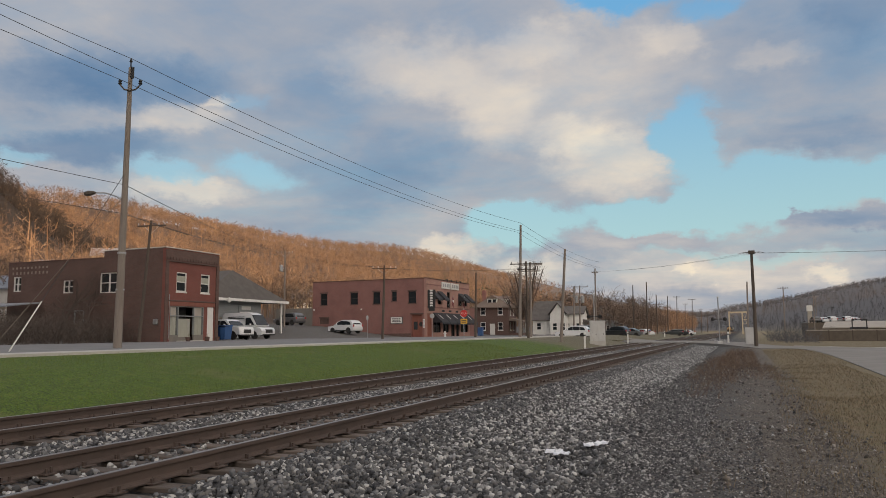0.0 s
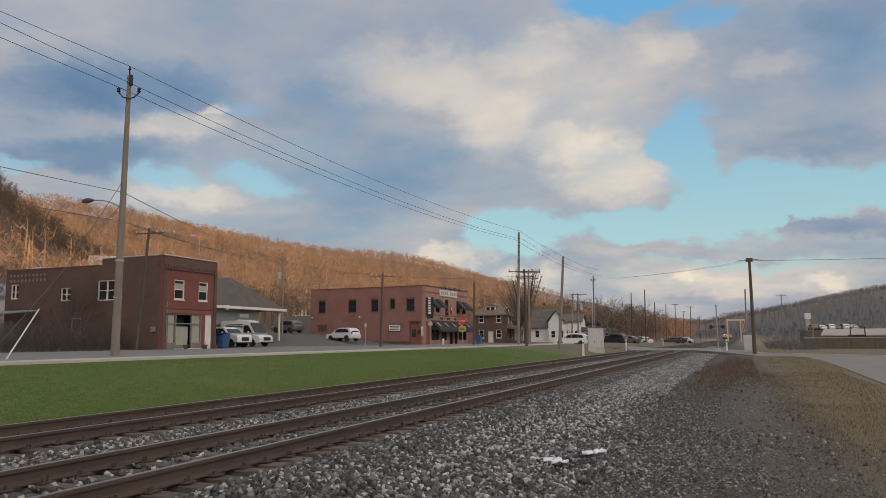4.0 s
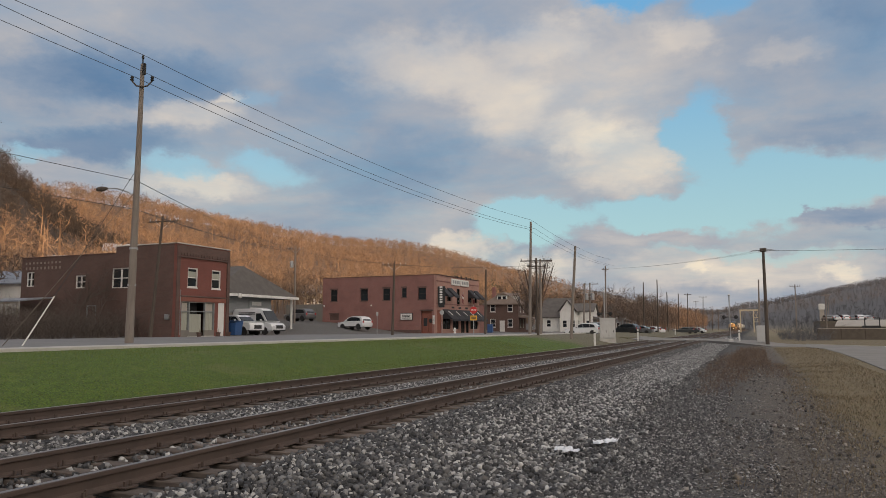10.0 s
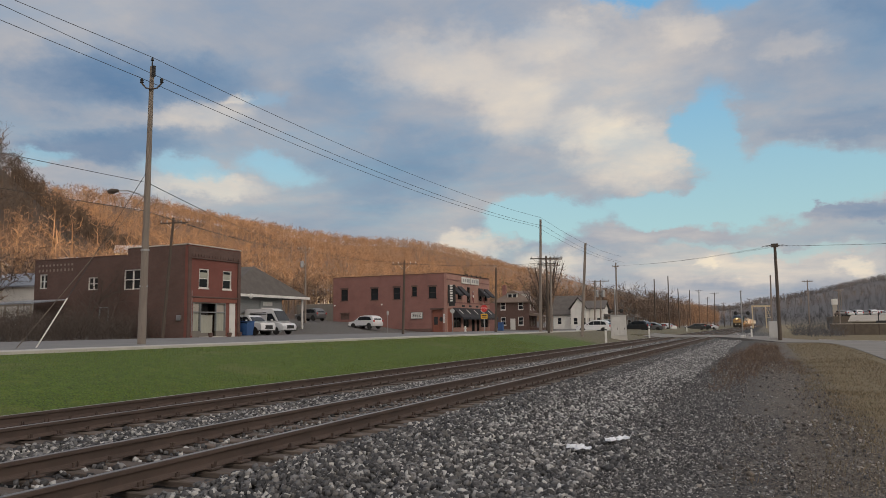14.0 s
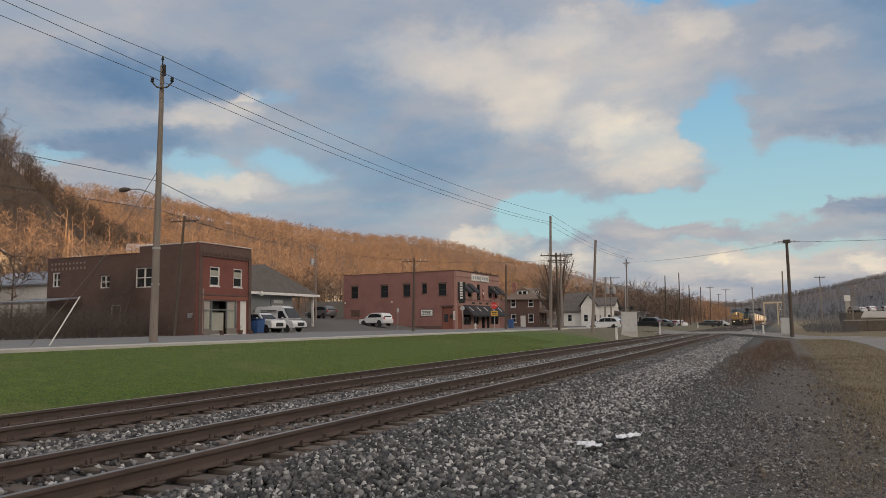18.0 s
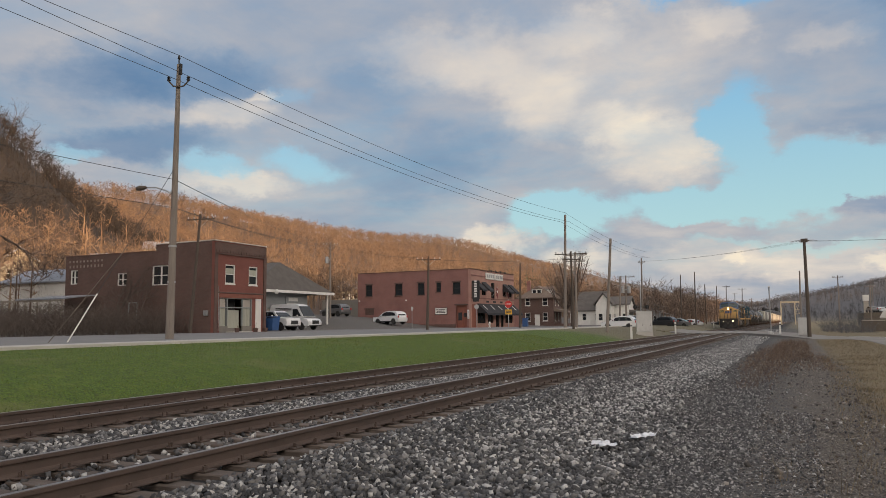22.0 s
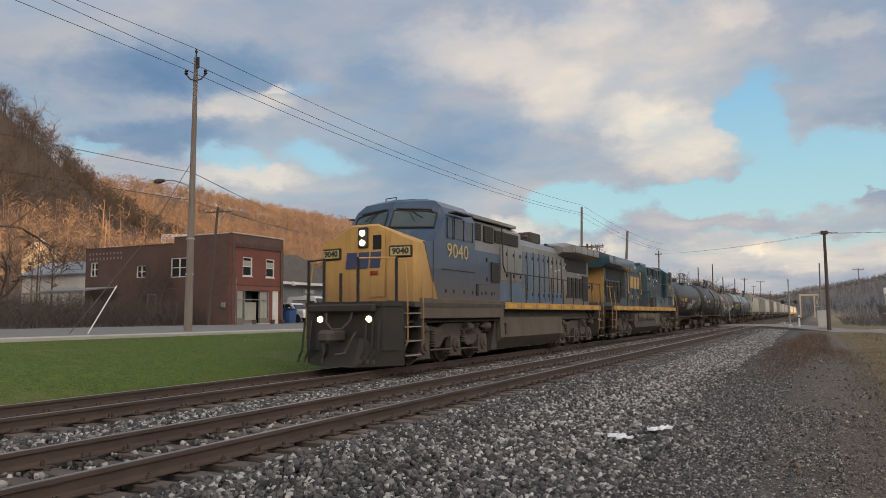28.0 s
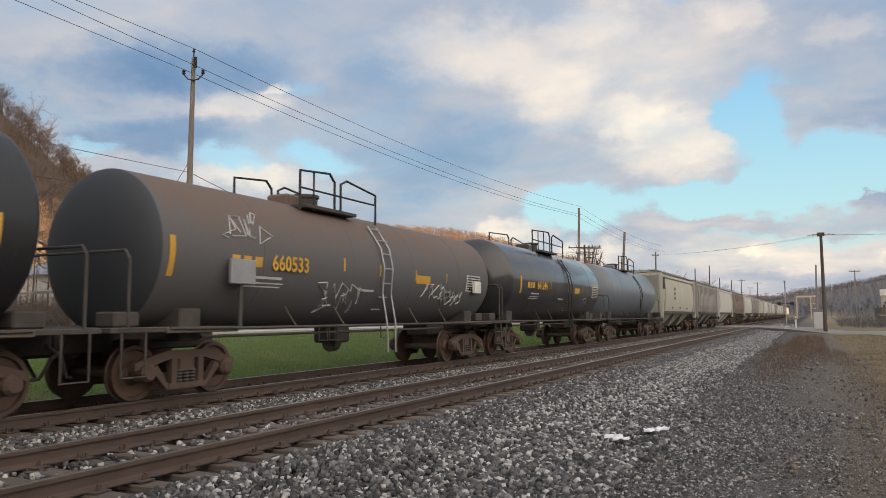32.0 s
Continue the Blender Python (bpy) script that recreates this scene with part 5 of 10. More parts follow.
def grey_office():
    """Low grey building with a shingled hip roof; its east eave runs away along the car park."""
    b = thing("grey_office", pose(-63.0, 61.8, 1.15), "low grey office with a dark hipped shingle roof and white eaves", "building")
    east = [(3.2, 4.8, 0, 2.3), (6.0, 7.2, 1.3, 2.3)]
    part("wall", turned(wall_xz(0.25, 10.6, 0, 4.1, -11.2, 0.25, east), 1), GREY_SIDING, b, "grey siding wall")
    part("wall", Mesh().box(0, 11.2, 0, 0.25, 0, 4.1), GREY_SIDING, b)
    part("wall", Mesh().box(0, 0.25, 0.25, 10.6, 0, 4.1), GREY_SIDING, b)
    part("wall", Mesh().box(0.25, 10.95, 10.35, 10.6, 0, 4.1), GREY_SIDING, b)
    part("roof", hip_roof(-0.3, 11.7, -0.4, 14.2, 4.3, 7.65, 0.5, 2.2), SHINGLE, b, "dark grey shingle hip roof")
    part("fascia", Mesh().box(12.21, 12.29, -0.9, 14.7, 4.05, 4.34), WHITE, b, "white eaves board")
    part("fascia", Mesh().box(-0.8, 12.2, -0.98, -0.91, 4.05, 4.34), WHITE, b, "white eaves board")
    part("post", Mesh().box(11.6, 11.8, 13.9, 14.1, 0, 4.1), WHITE, b)
    part("window", Mesh().box(11.05, 11.1, 6.0, 7.2, 1.3, 2.3), GLASS, b)
    part("garage_door", Mesh().box(11.05, 11.1, 3.2, 4.8, 0, 2.3), BEIGE, b)
    sg = part("sign_board", Mesh().box(11.2, 11.3, 6.4, 9.2, 2.4, 3.75, 0.03), GREY_SIDING, b, "grey sign board with pale lettering bars")
    part("letter_bar", Mesh().box(11.3, 11.31, 6.9, 8.6, 3.2, 3.6), STENCIL_WHITE, sg)
    for z in (2.6, 2.9):
        part("letter_bar", Mesh().box(11.3, 11.31, 6.6, 9.0, z - 0.08, z + 0.06), STENCIL_WHITE, sg)
    d = part("satellite_dish", Mesh().spin([(-0.02, 0.02), (0.02, 0.15), (0.07, 0.27), (0.09, 0.28), (0.05, 0.15), (0.01, 0.02)], "y", (12.6, 3.0, 4.1), 16), WHITE, b, "white satellite dish", smooth=40)
    part("bracket", Mesh().rod((12.6, 3.1, 4.1), (12.3, 3.3, 4.1), 0.03), GALV, d)
    return b


grey_office()


def frame_house(name, at, w, d, h, roof_h, wall, roof, label, axis="y", dormer=False, porch=True, storeys=2):
    """A detached house; its front faces -y in its own space."""
    b = thing(name, at, label, "house", "houses")
    holes = []
    for s in range(storeys):
        for x in ((w * 0.16, w * 0.16 + 0.95), (w * 0.68, w * 0.68 + 0.95)):
            holes.append((x[0], x[1], 1.0 + s * 2.8, 2.5 + s * 2.8))
    holes.append((w * 0.44, w * 0.44 + 0.95, 0.1, 2.2))
    part("wall", wall_xz(0, w, 0, h, 0, 0.25, holes), wall, b)
    side = [(d * 0.2, d * 0.2 + 0.95, 1.0, 2.5), (d * 0.6, d * 0.6 + 0.95, 1.0, 2.5)]
    if storeys > 1:
        side += [(d * 0.2, d * 0.2 + 0.95, 3.8, 5.3), (d * 0.6, d * 0.6 + 0.95, 3.8, 5.3)]
    m = turned(wall_xz(0.25, d, 0, h, -w, 0.25, side), 1)
    part("wall", m, wall, b)
    part("wall", Mesh().box(0, 0.25, 0.25, d, 0, h).box(0.25, w - 0.25, d - 0.25, d, 0, h), wall, b)
    for x0, x1, z0, z1 in holes[:-1]:
        window_set(b, x0, x1, z0, z1, 0.05)
    for x0, x1, z0, z1 in side:
        window_set(b, x0, x1, z0, z1, -w + 0.05, 1)
    part("door", Mesh().box(holes[-1][0], holes[-1][1], 0.1, 0.16, 0.1, 2.2), WHITE, b)
    if axis == "hip":
        part("roof", hip_roof(0, w, 0, d, h + 0.1, h + roof_h, 0.45, min(w, d) / 2 * 0.9, "x" if w > d else "y"), roof, b)
    else:
        o = 0.4
        if axis == "x":
            prof = [(-o, h - 0.1), (d / 2, h + roof_h), (d + o, h - 0.1), (d + o, h + 0.1), (d / 2, h + roof_h + 0.22), (-o, h + 0.1)]
            part("roof", Mesh().prism(prof, "x", -o, w + o), roof, b)
            part("gable", Mesh().prism([(0, h), (d, h), (d / 2, h + roof_h - 0.1)], "x", 0, 0.2), wall, b)
            part("gable", Mesh().prism([(0, h), (d, h), (d / 2, h + roof_h - 0.1)], "x", w - 0.2, w), wall, b)
        else:
            prof = [(-o, h - 0.1), (w / 2, h + roof_h), (w + o, h - 0.1), (w + o, h + 0.1), (w / 2, h + roof_h + 0.22), (-o, h + 0.1)]
            part("roof", Mesh().prism(prof, "y", -o, d + o), roof, b)
            part("gable", Mesh().prism([(0, h), (w, h), (w / 2, h + roof_h - 0.1)], "y", 0, 0.2), wall, b)
            part("gable", Mesh().prism([(0, h), (w, h), (w / 2, h + roof_h - 0.1)], "y", d - 0.2, d), wall, b)
    if dormer:
        dm = part("dormer", Mesh().box(w * 0.35, w * 0.65, 0.6, 3.0, h + 0.4, h + 1.7), WHITE, b, "white dormer")
        part("pane", Mesh().box(w * 0.38, w * 0.48, 0.57, 0.6, h + 0.65, h + 1.5).box(w * 0.52, w * 0.62, 0.57, 0.6, h + 0.65, h + 1.5), GLASS, dm)
        part("dormer_roof", Mesh().prism([(w * 0.32, h + 1.68), (w * 0.68, h + 1.68), (w * 0.5, h + 2.3)], "y", 0.4, 3.6), roof, dm)
        dm = part("dormer", Mesh().box(w - 3.0, w - 0.6, d * 0.35, d * 0.65, h + 0.4, h + 1.7), WHITE, b, "white dormer")
        part("pane", Mesh().box(w - 0.6, w - 0.57, d * 0.4, d * 0.6, h + 0.65, h + 1.5), GLASS, dm)
        part("dormer_roof", Mesh().prism([(d * 0.32, h + 1.68), (d * 0.68, h + 1.68), (d * 0.5, h + 2.3)], "x", w - 3.6, w - 0.4), roof, dm)
        part("chimney", Mesh().box(w * 0.1, w * 0.1 + 0.7, d * 0.4, d * 0.4 + 0.7, h + 0.3, h + roof_h + 1.0, 0.03), BRICK_RED, b)
    if porch:
        p = part("porch_roof", Mesh().prism([(w, 2.75), (w + 2.6, 2.45), (w + 2.6, 2.65), (w, 3.3)], "y", 0.3, d - 0.3), roof, b)
        for y in (0.45, d / 2, d - 0.45):
            part("porch_post", Mesh().box(w + 2.35, w + 2.5, y - 0.08, y + 0.08, 0.5, 2.5), WHITE, p)
        part("porch_floor", Mesh().box(w, w + 2.6, 0.3, d - 0.3, 0, 0.5), BRICK_DARK, p)
    return b

# ---- bare trees and brush ----
def crown_tree(rng, twigs, wide=0.27, trunk=0.011, fine=0.0055):
    """A leafless wood tree one metre high: thin trunk, limbs, and a rounded crown of many fine twigs."""
    V, F = [], []

    def blade(p, q, w):
        d = q - p
        s = np.cross(d, rng.normal(size=3))
        s = s / (np.linalg.norm(s) + 1e-9) * w
        k = len(V)
        V.extend([p - s, p + s, q])
        F.append((k, k + 1, k + 2))

    lean = rng.normal(0, 0.03, 2)
    top = np.array([lean[0], lean[1], 0.9])
    for _ in range(2):
        blade(np.zeros(3), top, trunk)
    nodes = []
    for _ in range(8):
        t = rng.uniform(0.25, 0.8)
        p = top * t
        a, r = rng.uniform(0, 6.28), wide * rng.uniform(0.5, 0.9)
        q = p + np.array([math.cos(a) * r, math.sin(a) * r, rng.uniform(0.08, 0.2)])
        blade(p, q, trunk * 0.4)
        nodes += [(p, q)] * 2
    nodes.append((top * 0.7, top))
    for _ in range(twigs):
        p, q = nodes[rng.integers(0, len(nodes))]
        o = p + (q - p) * rng.uniform(0.35, 1.0)
        d = rng.normal(0, 1, 3)
        d[2] = abs(d[2]) * 0.9 + 0.25
        d /= np.linalg.norm(d)
        e = o + d * rng.uniform(0.07, 0.17)
        blade(o, e, fine)
        blade(o + (e - o) * 0.5, e + rng.normal(0, 0.05, 3), fine * 0.7)
    return np.array(V), np.array(F)


def build_woods():
    rng = np.random.default_rng(21)
    temps = [crown_tree(rng, 52, 0.30) for _ in range(14)]
    sparse = [crown_tree(rng, 26, 0.34, 0.010, 0.0105) for _ in range(10)]

    def stand(name, x, y, lo, hi, shapes, material, label):
        k = len(x)
        v, f = scatter(shapes, np.stack([x, y, ground_z(x, y) - 0.3], -1), rng.uniform(0, 6.28, k), rng.uniform(lo, hi, k), rng.integers(0, len(shapes), k))
        solid(name, soup(name, v, f, material), material, label, "wood", kind="stuff")

    on_shoulder = lambda x, y: (y < 150) & (x < -138) & (x > -275)
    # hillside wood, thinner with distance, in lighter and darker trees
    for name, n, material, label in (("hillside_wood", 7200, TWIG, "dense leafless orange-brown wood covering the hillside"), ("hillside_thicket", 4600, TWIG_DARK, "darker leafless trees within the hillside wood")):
        y = rng.uniform(-40, 1, n) + rng.beta(1.0, 1.7, n) * 1150
        x = -64 - rng.beta(0.9, 1.0, n) * 290
        keep = (np.arctan2(-x, np.maximum(y, 1)) < radians(60)) & ~on_shoulder(x, y)
        near = keep & (np.hypot(x, y) < 330)
        far = keep & ~near
        stand(name, x[near], y[near], 6.0, 10.5, temps, material, label)
        stand("far_" + name, x[far], y[far], 7.0, 11.0, sparse, material, label)
    # ragged ridge line, the hilltop shade put into its darker twigs
    n = 420
    stand("ridge_wood", rng.uniform(-345, -270, n), rng.uniform(150, 900, n), 5, 8.5, sparse, TWIG_DARK, "leafless trees along the ridge, twigs darkened for its shade")
    # near shoulder wood, shade put into dark twigs; pale trunks among the lit slope
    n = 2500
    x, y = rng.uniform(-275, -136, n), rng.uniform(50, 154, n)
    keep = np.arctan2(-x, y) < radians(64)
    stand("shoulder_wood", x[keep], y[keep], 5.5, 9.5, temps, DEEP_SHADE_TWIG, "leafless wood on the near shoulder, twigs darkened for shade")
    stems = [crown_tree(rng, 10, 0.22, 0.02, 0.007) for _ in range(6)]
    n = 420
    x, y = -66 - rng.beta(0.9, 1.3, n) * 200, rng.uniform(60, 460, n)
    clear = ~on_shoulder(x, y)
    stand("pale_trunks", x[clear], y[clear], 7.5, 11.5, stems, PALE_BARK, "pale sunlit trunks standing out of the hillside wood")
    # valley trees along the line, and the far hill
    n = 1000
    y = rng.uniform(175, 620, n)
    x = -25 - rng.beta(0.8, 1.6, n) * 60 - (y - 170) * 0.02
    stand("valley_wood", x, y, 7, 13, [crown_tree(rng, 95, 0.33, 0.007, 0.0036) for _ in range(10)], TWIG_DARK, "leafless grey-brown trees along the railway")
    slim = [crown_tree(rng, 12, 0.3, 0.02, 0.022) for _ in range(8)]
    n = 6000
    # haze over the far hill is carried by the twig tint
    stand("far_wood", rng.uniform(-150, 420, n), rng.uniform(780, 1400, n), 7, 10.5, slim, HAZE_TWIG, "distant leafless wood on the far hill")
    # pines on the shoulder of the hill
    V, F = [], []
    for i in range(70):
        px, py = rng.uniform(-150, -95), rng.uniform(330, 520)
        h = rng.uniform(9, 16)
        b = np.array([px, py, ground_z(px, py)])
        for j in range(70):
            t = rng.uniform(0.12, 1.0)
            r = (1 - t) * h * 0.24 + 0.2
            a = rng.uniform(0, 6.28)
            o = b + (0, 0, t * h)
            q = o + np.array([math.cos(a) * r, math.sin(a) * r, -0.25 * r])
            s = np.array([-math.sin(a), math.cos(a), 0]) * 0.35
            k = len(V)
            V += [o, q - s, q + s]
            F.append((k, k + 1, k + 2))
    solid("pine_stand", soup("pine_stand", np.array(V), np.array(F), PINE), PINE, "dark green pines on the shoulder of the hill", "wood", kind="stuff")


build_woods()


def grown_tree(rng, h, spread, forks=6):
    """Wood and twigs of a spreading leafless tree that forks again and again: two lists of vertices and triangles."""
    V, F, TV, TF = [], [], [], []

    def stick(p, q, r0, r1, n):
        d = q - p
        d = d / np.linalg.norm(d)
        s = np.cross(d, (0.31, 0.77, 0.55))
        s /= np.linalg.norm(s)
        t = np.cross(d, s)
        k = len(V)
        for o, r in ((p, r0), (q, r1)):
            for i in range(n):
                a = 2 * math.pi * i / n
                V.append(o + (s * math.cos(a) + t * math.sin(a)) * r)
        for i in range(n):
            a, b = k + i, k + (i + 1) % n
            F.extend([(a, b, b + n), (a, b + n, a + n)])

    def twig(p, q, w):
        s = np.cross(q - p, rng.normal(size=3))
        s = s / (np.linalg.norm(s) + 1e-9) * w
        k = len(TV)
        TV.extend([p - s, p + s, q])
        TF.append((k, k + 1, k + 2))

    def grow(p, d, length, r, level):
        m = p + d * length * 0.5 + rng.normal(0, 0.05, 3) * length
        q = m + (d + rng.normal(0, 0.16, 3)) * length * 0.5
        if level >= forks - 1:
            twig(p, m, max(r * 1.1, 0.014))
            twig(m, q, max(r * 0.8, 0.011))
        else:
            stick(p, m, r, r * 0.85, 5 if level < 2 else 3)
            stick(m, q, r * 0.85, r * 0.66, 5 if level < 2 else 3)
        if level >= forks:
            return
        d = (q - m) / np.linalg.norm(q - m)
        n = 3 if level < 3 or rng.random() < 0.4 else 2
        for i in range(n):
            side = rng.normal(0, 1, 3)
            side -= d * side.dot(d)
            side /= np.linalg.norm(side)
            w = d + side * spread * rng.uniform(0.6, 1.25) + np.array([0, 0, 0.10])
            start = q if i < 2 else m
            grow(start, w / np.linalg.norm(w), length * rng.uniform(0.62, 0.84), r * 0.6, level + 1)

    grow(np.zeros(3), np.array([0.04, 0.02, 1.0]), h * 0.27, h * 0.016, 0)
    return (np.array(V), np.array(F)), (np.array(TV), np.array(TF))


def single_tree(name, x, y, h, seed, label, spread=0.75, forks=6, z=None, twig=TWIG_DARK, bark=None):
    t = thing(name, pose(x, y, float(ground_z(x, y)) - 0.1 if z is None else z), label, "tree", "bare trees")
    wood, fine = grown_tree(np.random.default_rng(seed), h, spread, forks)
    part("trunk", soup("trunk", *wood, bark or BARK), bark or BARK, t)
    part("crown", soup("crown", *fine, twig), twig, t, "fine bare twigs")
    return t


def round_tree(x, y, h, seed, label):
    """A street tree with a short stout trunk, arching limbs and a close round crown of fine twigs."""
    rng = np.random.default_rng(seed)
    t = thing("tree", pose(x, y, float(ground_z(x, y)) - 0.1), label, "tree", "bare trees")
    m = Mesh().path([(0, 0, 0), (0.05, 0, h * 0.16), (0, 0.05, h * 0.3)], 0.26, 8)
    V, F = [], []
    for i in range(11):
        a = i * 2.4 + rng.uniform(-0.3, 0.3)
        up = rng.uniform(0.25, 1.0)
        reach = h * (0.40 - 0.26 * up * up)
        tip = np.array([math.cos(a) * reach, math.sin(a) * reach, h * (0.56 + 0.36 * up)])
        bend = np.array([math.cos(a) * reach * 0.55, math.sin(a) * reach * 0.55, h * (0.36 + 0.22 * up)])
        root = np.array([0, 0.05, h * 0.28])
        m.path([tuple(root), tuple(bend), tuple(tip)], 0.07, 5)
        for _ in range(120):
            f = rng.uniform(0.1, 1.0)
            o = (1 - f) ** 2 * root + 2 * f * (1 - f) * bend + f * f * tip
            d = rng.normal(0, 1, 3)
            d[2] = abs(d[2]) * 0.8 + 0.1
            d /= np.linalg.norm(d)
            o = o + d * h * rng.uniform(0.0, 0.06)
            for _ in range(2):
                e = o + (d + rng.normal(0, 0.45, 3)) * h * rng.uniform(0.05, 0.11)
                w = np.cross(d, rng.normal(size=3))
                w = w / np.linalg.norm(w) * 0.014
                k = len(V)
                V += [o - w, o + w, e]
                F.append((k, k + 1, k + 2))
    part("trunk", m, DARK_BARK, t)
    part("crown", soup("crown", np.array(V), np.array(F), TWIG_DARK), TWIG_DARK, t, "fine bare twigs")


DARK_BARK = surface("dark_bark", (0.075, 0.06, 0.05), (0.12, 0.095, 0.08), 0.95, scale=3, fine=30, bump=0.4, stretch=(3, 3, 0.6))
# big tree at the hill foot has its shade painted into twigs and bark
single_tree("tree", -57.0, 34.0, 19.0, 3, "large bare spreading tree at the foot of the hill", 0.95, 7, twig=DEEP_SHADE_TWIG, bark=DARK_BARK)
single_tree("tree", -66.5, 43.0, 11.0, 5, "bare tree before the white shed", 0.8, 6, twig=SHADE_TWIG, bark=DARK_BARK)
round_tree(-31.0, 112.0, 12.2, 8, "bare round-crowned street tree among the poles")
round_tree(-34.5, 121.0, 9.5, 18, "bare round-crowned street tree beside the white houses")
single_tree("tree", -71.0, 80.0, 10.5, 9, "bare tree behind the grey office", 0.8, 6)
single_tree("tree", -66.0, 86.0, 9.5, 10, "bare tree behind the grey office", 0.8, 6)
single_tree("tree", -76.0, 92.0, 10.5, 11, "bare tree behind the grey office", 0.8, 6)
single_tree("tree", -53.3, 46.9, 8.2, 13, "bare bush growing up the brick flank", 0.6, 6, z=1.0, twig=SHADE_TWIG, bark=DARK_BARK)
single_tree("tree", -50.2, 46.6, 6.4, 14, "bare bush growing up the brick flank", 0.8, 6, z=1.0, twig=SHADE_TWIG, bark=DARK_BARK)
for i, (sx, sy, sh) in enumerate([(-150, 158, 13), (-128, 190, 12), (-112, 150, 12), (-135, 255, 13), (-120, 300, 13), (-150, 330, 14)]):
    single_tree("tree", sx, sy, sh, 60 + i, "pale sunlit tree standing out of the hillside wood", 0.5, 5, twig=PALE_BARK, bark=PALE_BARK)
# crowned ridge trees carry the hill's shade in darker twigs and bark
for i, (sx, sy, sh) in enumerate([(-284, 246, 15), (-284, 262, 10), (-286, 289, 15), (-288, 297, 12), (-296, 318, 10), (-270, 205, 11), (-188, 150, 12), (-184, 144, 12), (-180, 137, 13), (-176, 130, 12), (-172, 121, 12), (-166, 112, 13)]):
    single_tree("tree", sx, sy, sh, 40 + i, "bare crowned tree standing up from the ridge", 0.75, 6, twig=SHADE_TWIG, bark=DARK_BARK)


def brush(name, spans, material, label, per, lo, hi, seed, lean=0.35, width=0.006, kinks=2):
    """Tangled leafless stems over areas (x0, x1, y0, y1)."""
    rng = np.random.default_rng(seed)
    V, F = [], []
    for x0, x1, y0, y1, boost in spans:
        n = int((x1 - x0) * (y1 - y0) * per)
        for _ in range(n):
            x, y = rng.uniform(x0, x1), rng.uniform(y0, y1)
            p = np.array([x, y, float(np.interp(x, [-60, -46, -20], [1.5, 1.0, 1.0])) if x < -20 else -0.06])
            h = rng.uniform(lo, hi) * boost
            d = np.array([rng.normal(0, lean), rng.normal(0, lean), 1.0])
            w = width * rng.uniform(0.7, 1.6)
            for j in range(kinks + 1):
                q = p + d * h / (kinks + 1)
                s = np.cross(d, rng.normal(size=3))
                s = s / (np.linalg.norm(s) + 1e-9) * w * (1 - j / (kinks + 1.5))
                k = len(V)
                V += [p - s, p + s, q]
                F.append((k, k + 1, k + 2))
                for _ in range(2):
                    o = p + (q - p) * rng.uniform(0.3, 1)
                    e = o + d * h * 0.22 + rng.normal(0, 0.22, 3) * h * 0.6
                    k = len(V)
                    V += [o - s * 0.6, o + s * 0.6, e]
                    F.append((k, k + 1, k + 2))
                p = q
                d = d + np.array([rng.normal(0, lean), rng.normal(0, lean), rng.normal(-0.05, 0.1)])
    solid(name, soup(name, np.array(V), np.array(F), material), material, label, "brush", kind="stuff")


brush("brush", [(-62, -46.5, 44.5, 48.2, 0.7), (-66, -45, 38, 44.5, 0.58), (-75, -45, 26, 38, 0.5)], SHADE_TWIG, "tangled leafless shrubs against the brick flank", 18, 1.6, 4.4, 31, 0.55, 0.014)
brush("weeds", [(-1.7, -0.3, 25, 48, 0.7), (-1.2, 0.6, 34, 62, 0.8), (-1.5, -0.6, 20, 26, 0.45), (-0.5, 1.2, 28, 40, 0.35), (-2.0, -1.4, 27, 40, 0.4)], WEEDS, "dry reddish weeds on the shoulder", 38, 0.2, 0.6, 32, 0.4, 0.006)
brush("dry_grass", [(0.1, 0.6, 8.1, 8.9, 1.5), (0.6, 1.3, 9, 12, 0.5), (-0.5, 0.0, 8.6, 9.4, 0.5), (0.8, 1.6, 13, 20, 0.4)], DRY_GRASS, "tufts of dry pale grass beside the gravel", 34, 0.22, 0.5, 33, 0.25, 0.003, 1)


def blades(name, spans, material, label, lo, hi, seed):
    """Single grass blades over areas (x0, x1, y0, y1, per square metre)."""
    rng = np.random.default_rng(seed)
    V = []
    for x0, x1, y0, y1, per in spans:
        k = int((x1 - x0) * (y1 - y0) * per)
        x, y = rng.uniform(x0, x1, k), rng.uniform(y0, y1, k)
        b = np.stack([x, y, ground_z(x, y) - 0.01], -1)
        h = rng.uniform(lo, hi, k)
        a = rng.uniform(0, 6.28, k)
        s = np.stack([np.cos(a), np.sin(a), 0 * a], -1) * (0.004 + 0.0002 * y)[:, None]
        tip = b + np.stack([rng.normal(0, 0.4, k) * h, rng.normal(0, 0.4, k) * h, h], -1)
        V.append(np.stack([b - s, b + s, tip], 1).reshape(-1, 3))
    V = np.concatenate(V)
    solid(name, soup(name, V, np.arange(len(V)).reshape(-1, 3), material), material, label, "grass", kind="stuff")


blades("lawn_grass", [(-14, -12.6, 8, 45, 220), (-20.1, -14, 10, 50, 110)], GRASS, "short green mown lawn grass", 0.03, 0.075, 61)
blades("verge_grass", [(1.2, 4.0, 7, 22, 360), (0.9, 4.2, 22, 40, 150), (1.4, 4.8, 40, 70, 50), (0.6, 1.2, 8, 24, 90)], DRY_GRASS, "thin yellowed winter grass on the verge", 0.03, 0.09, 62)

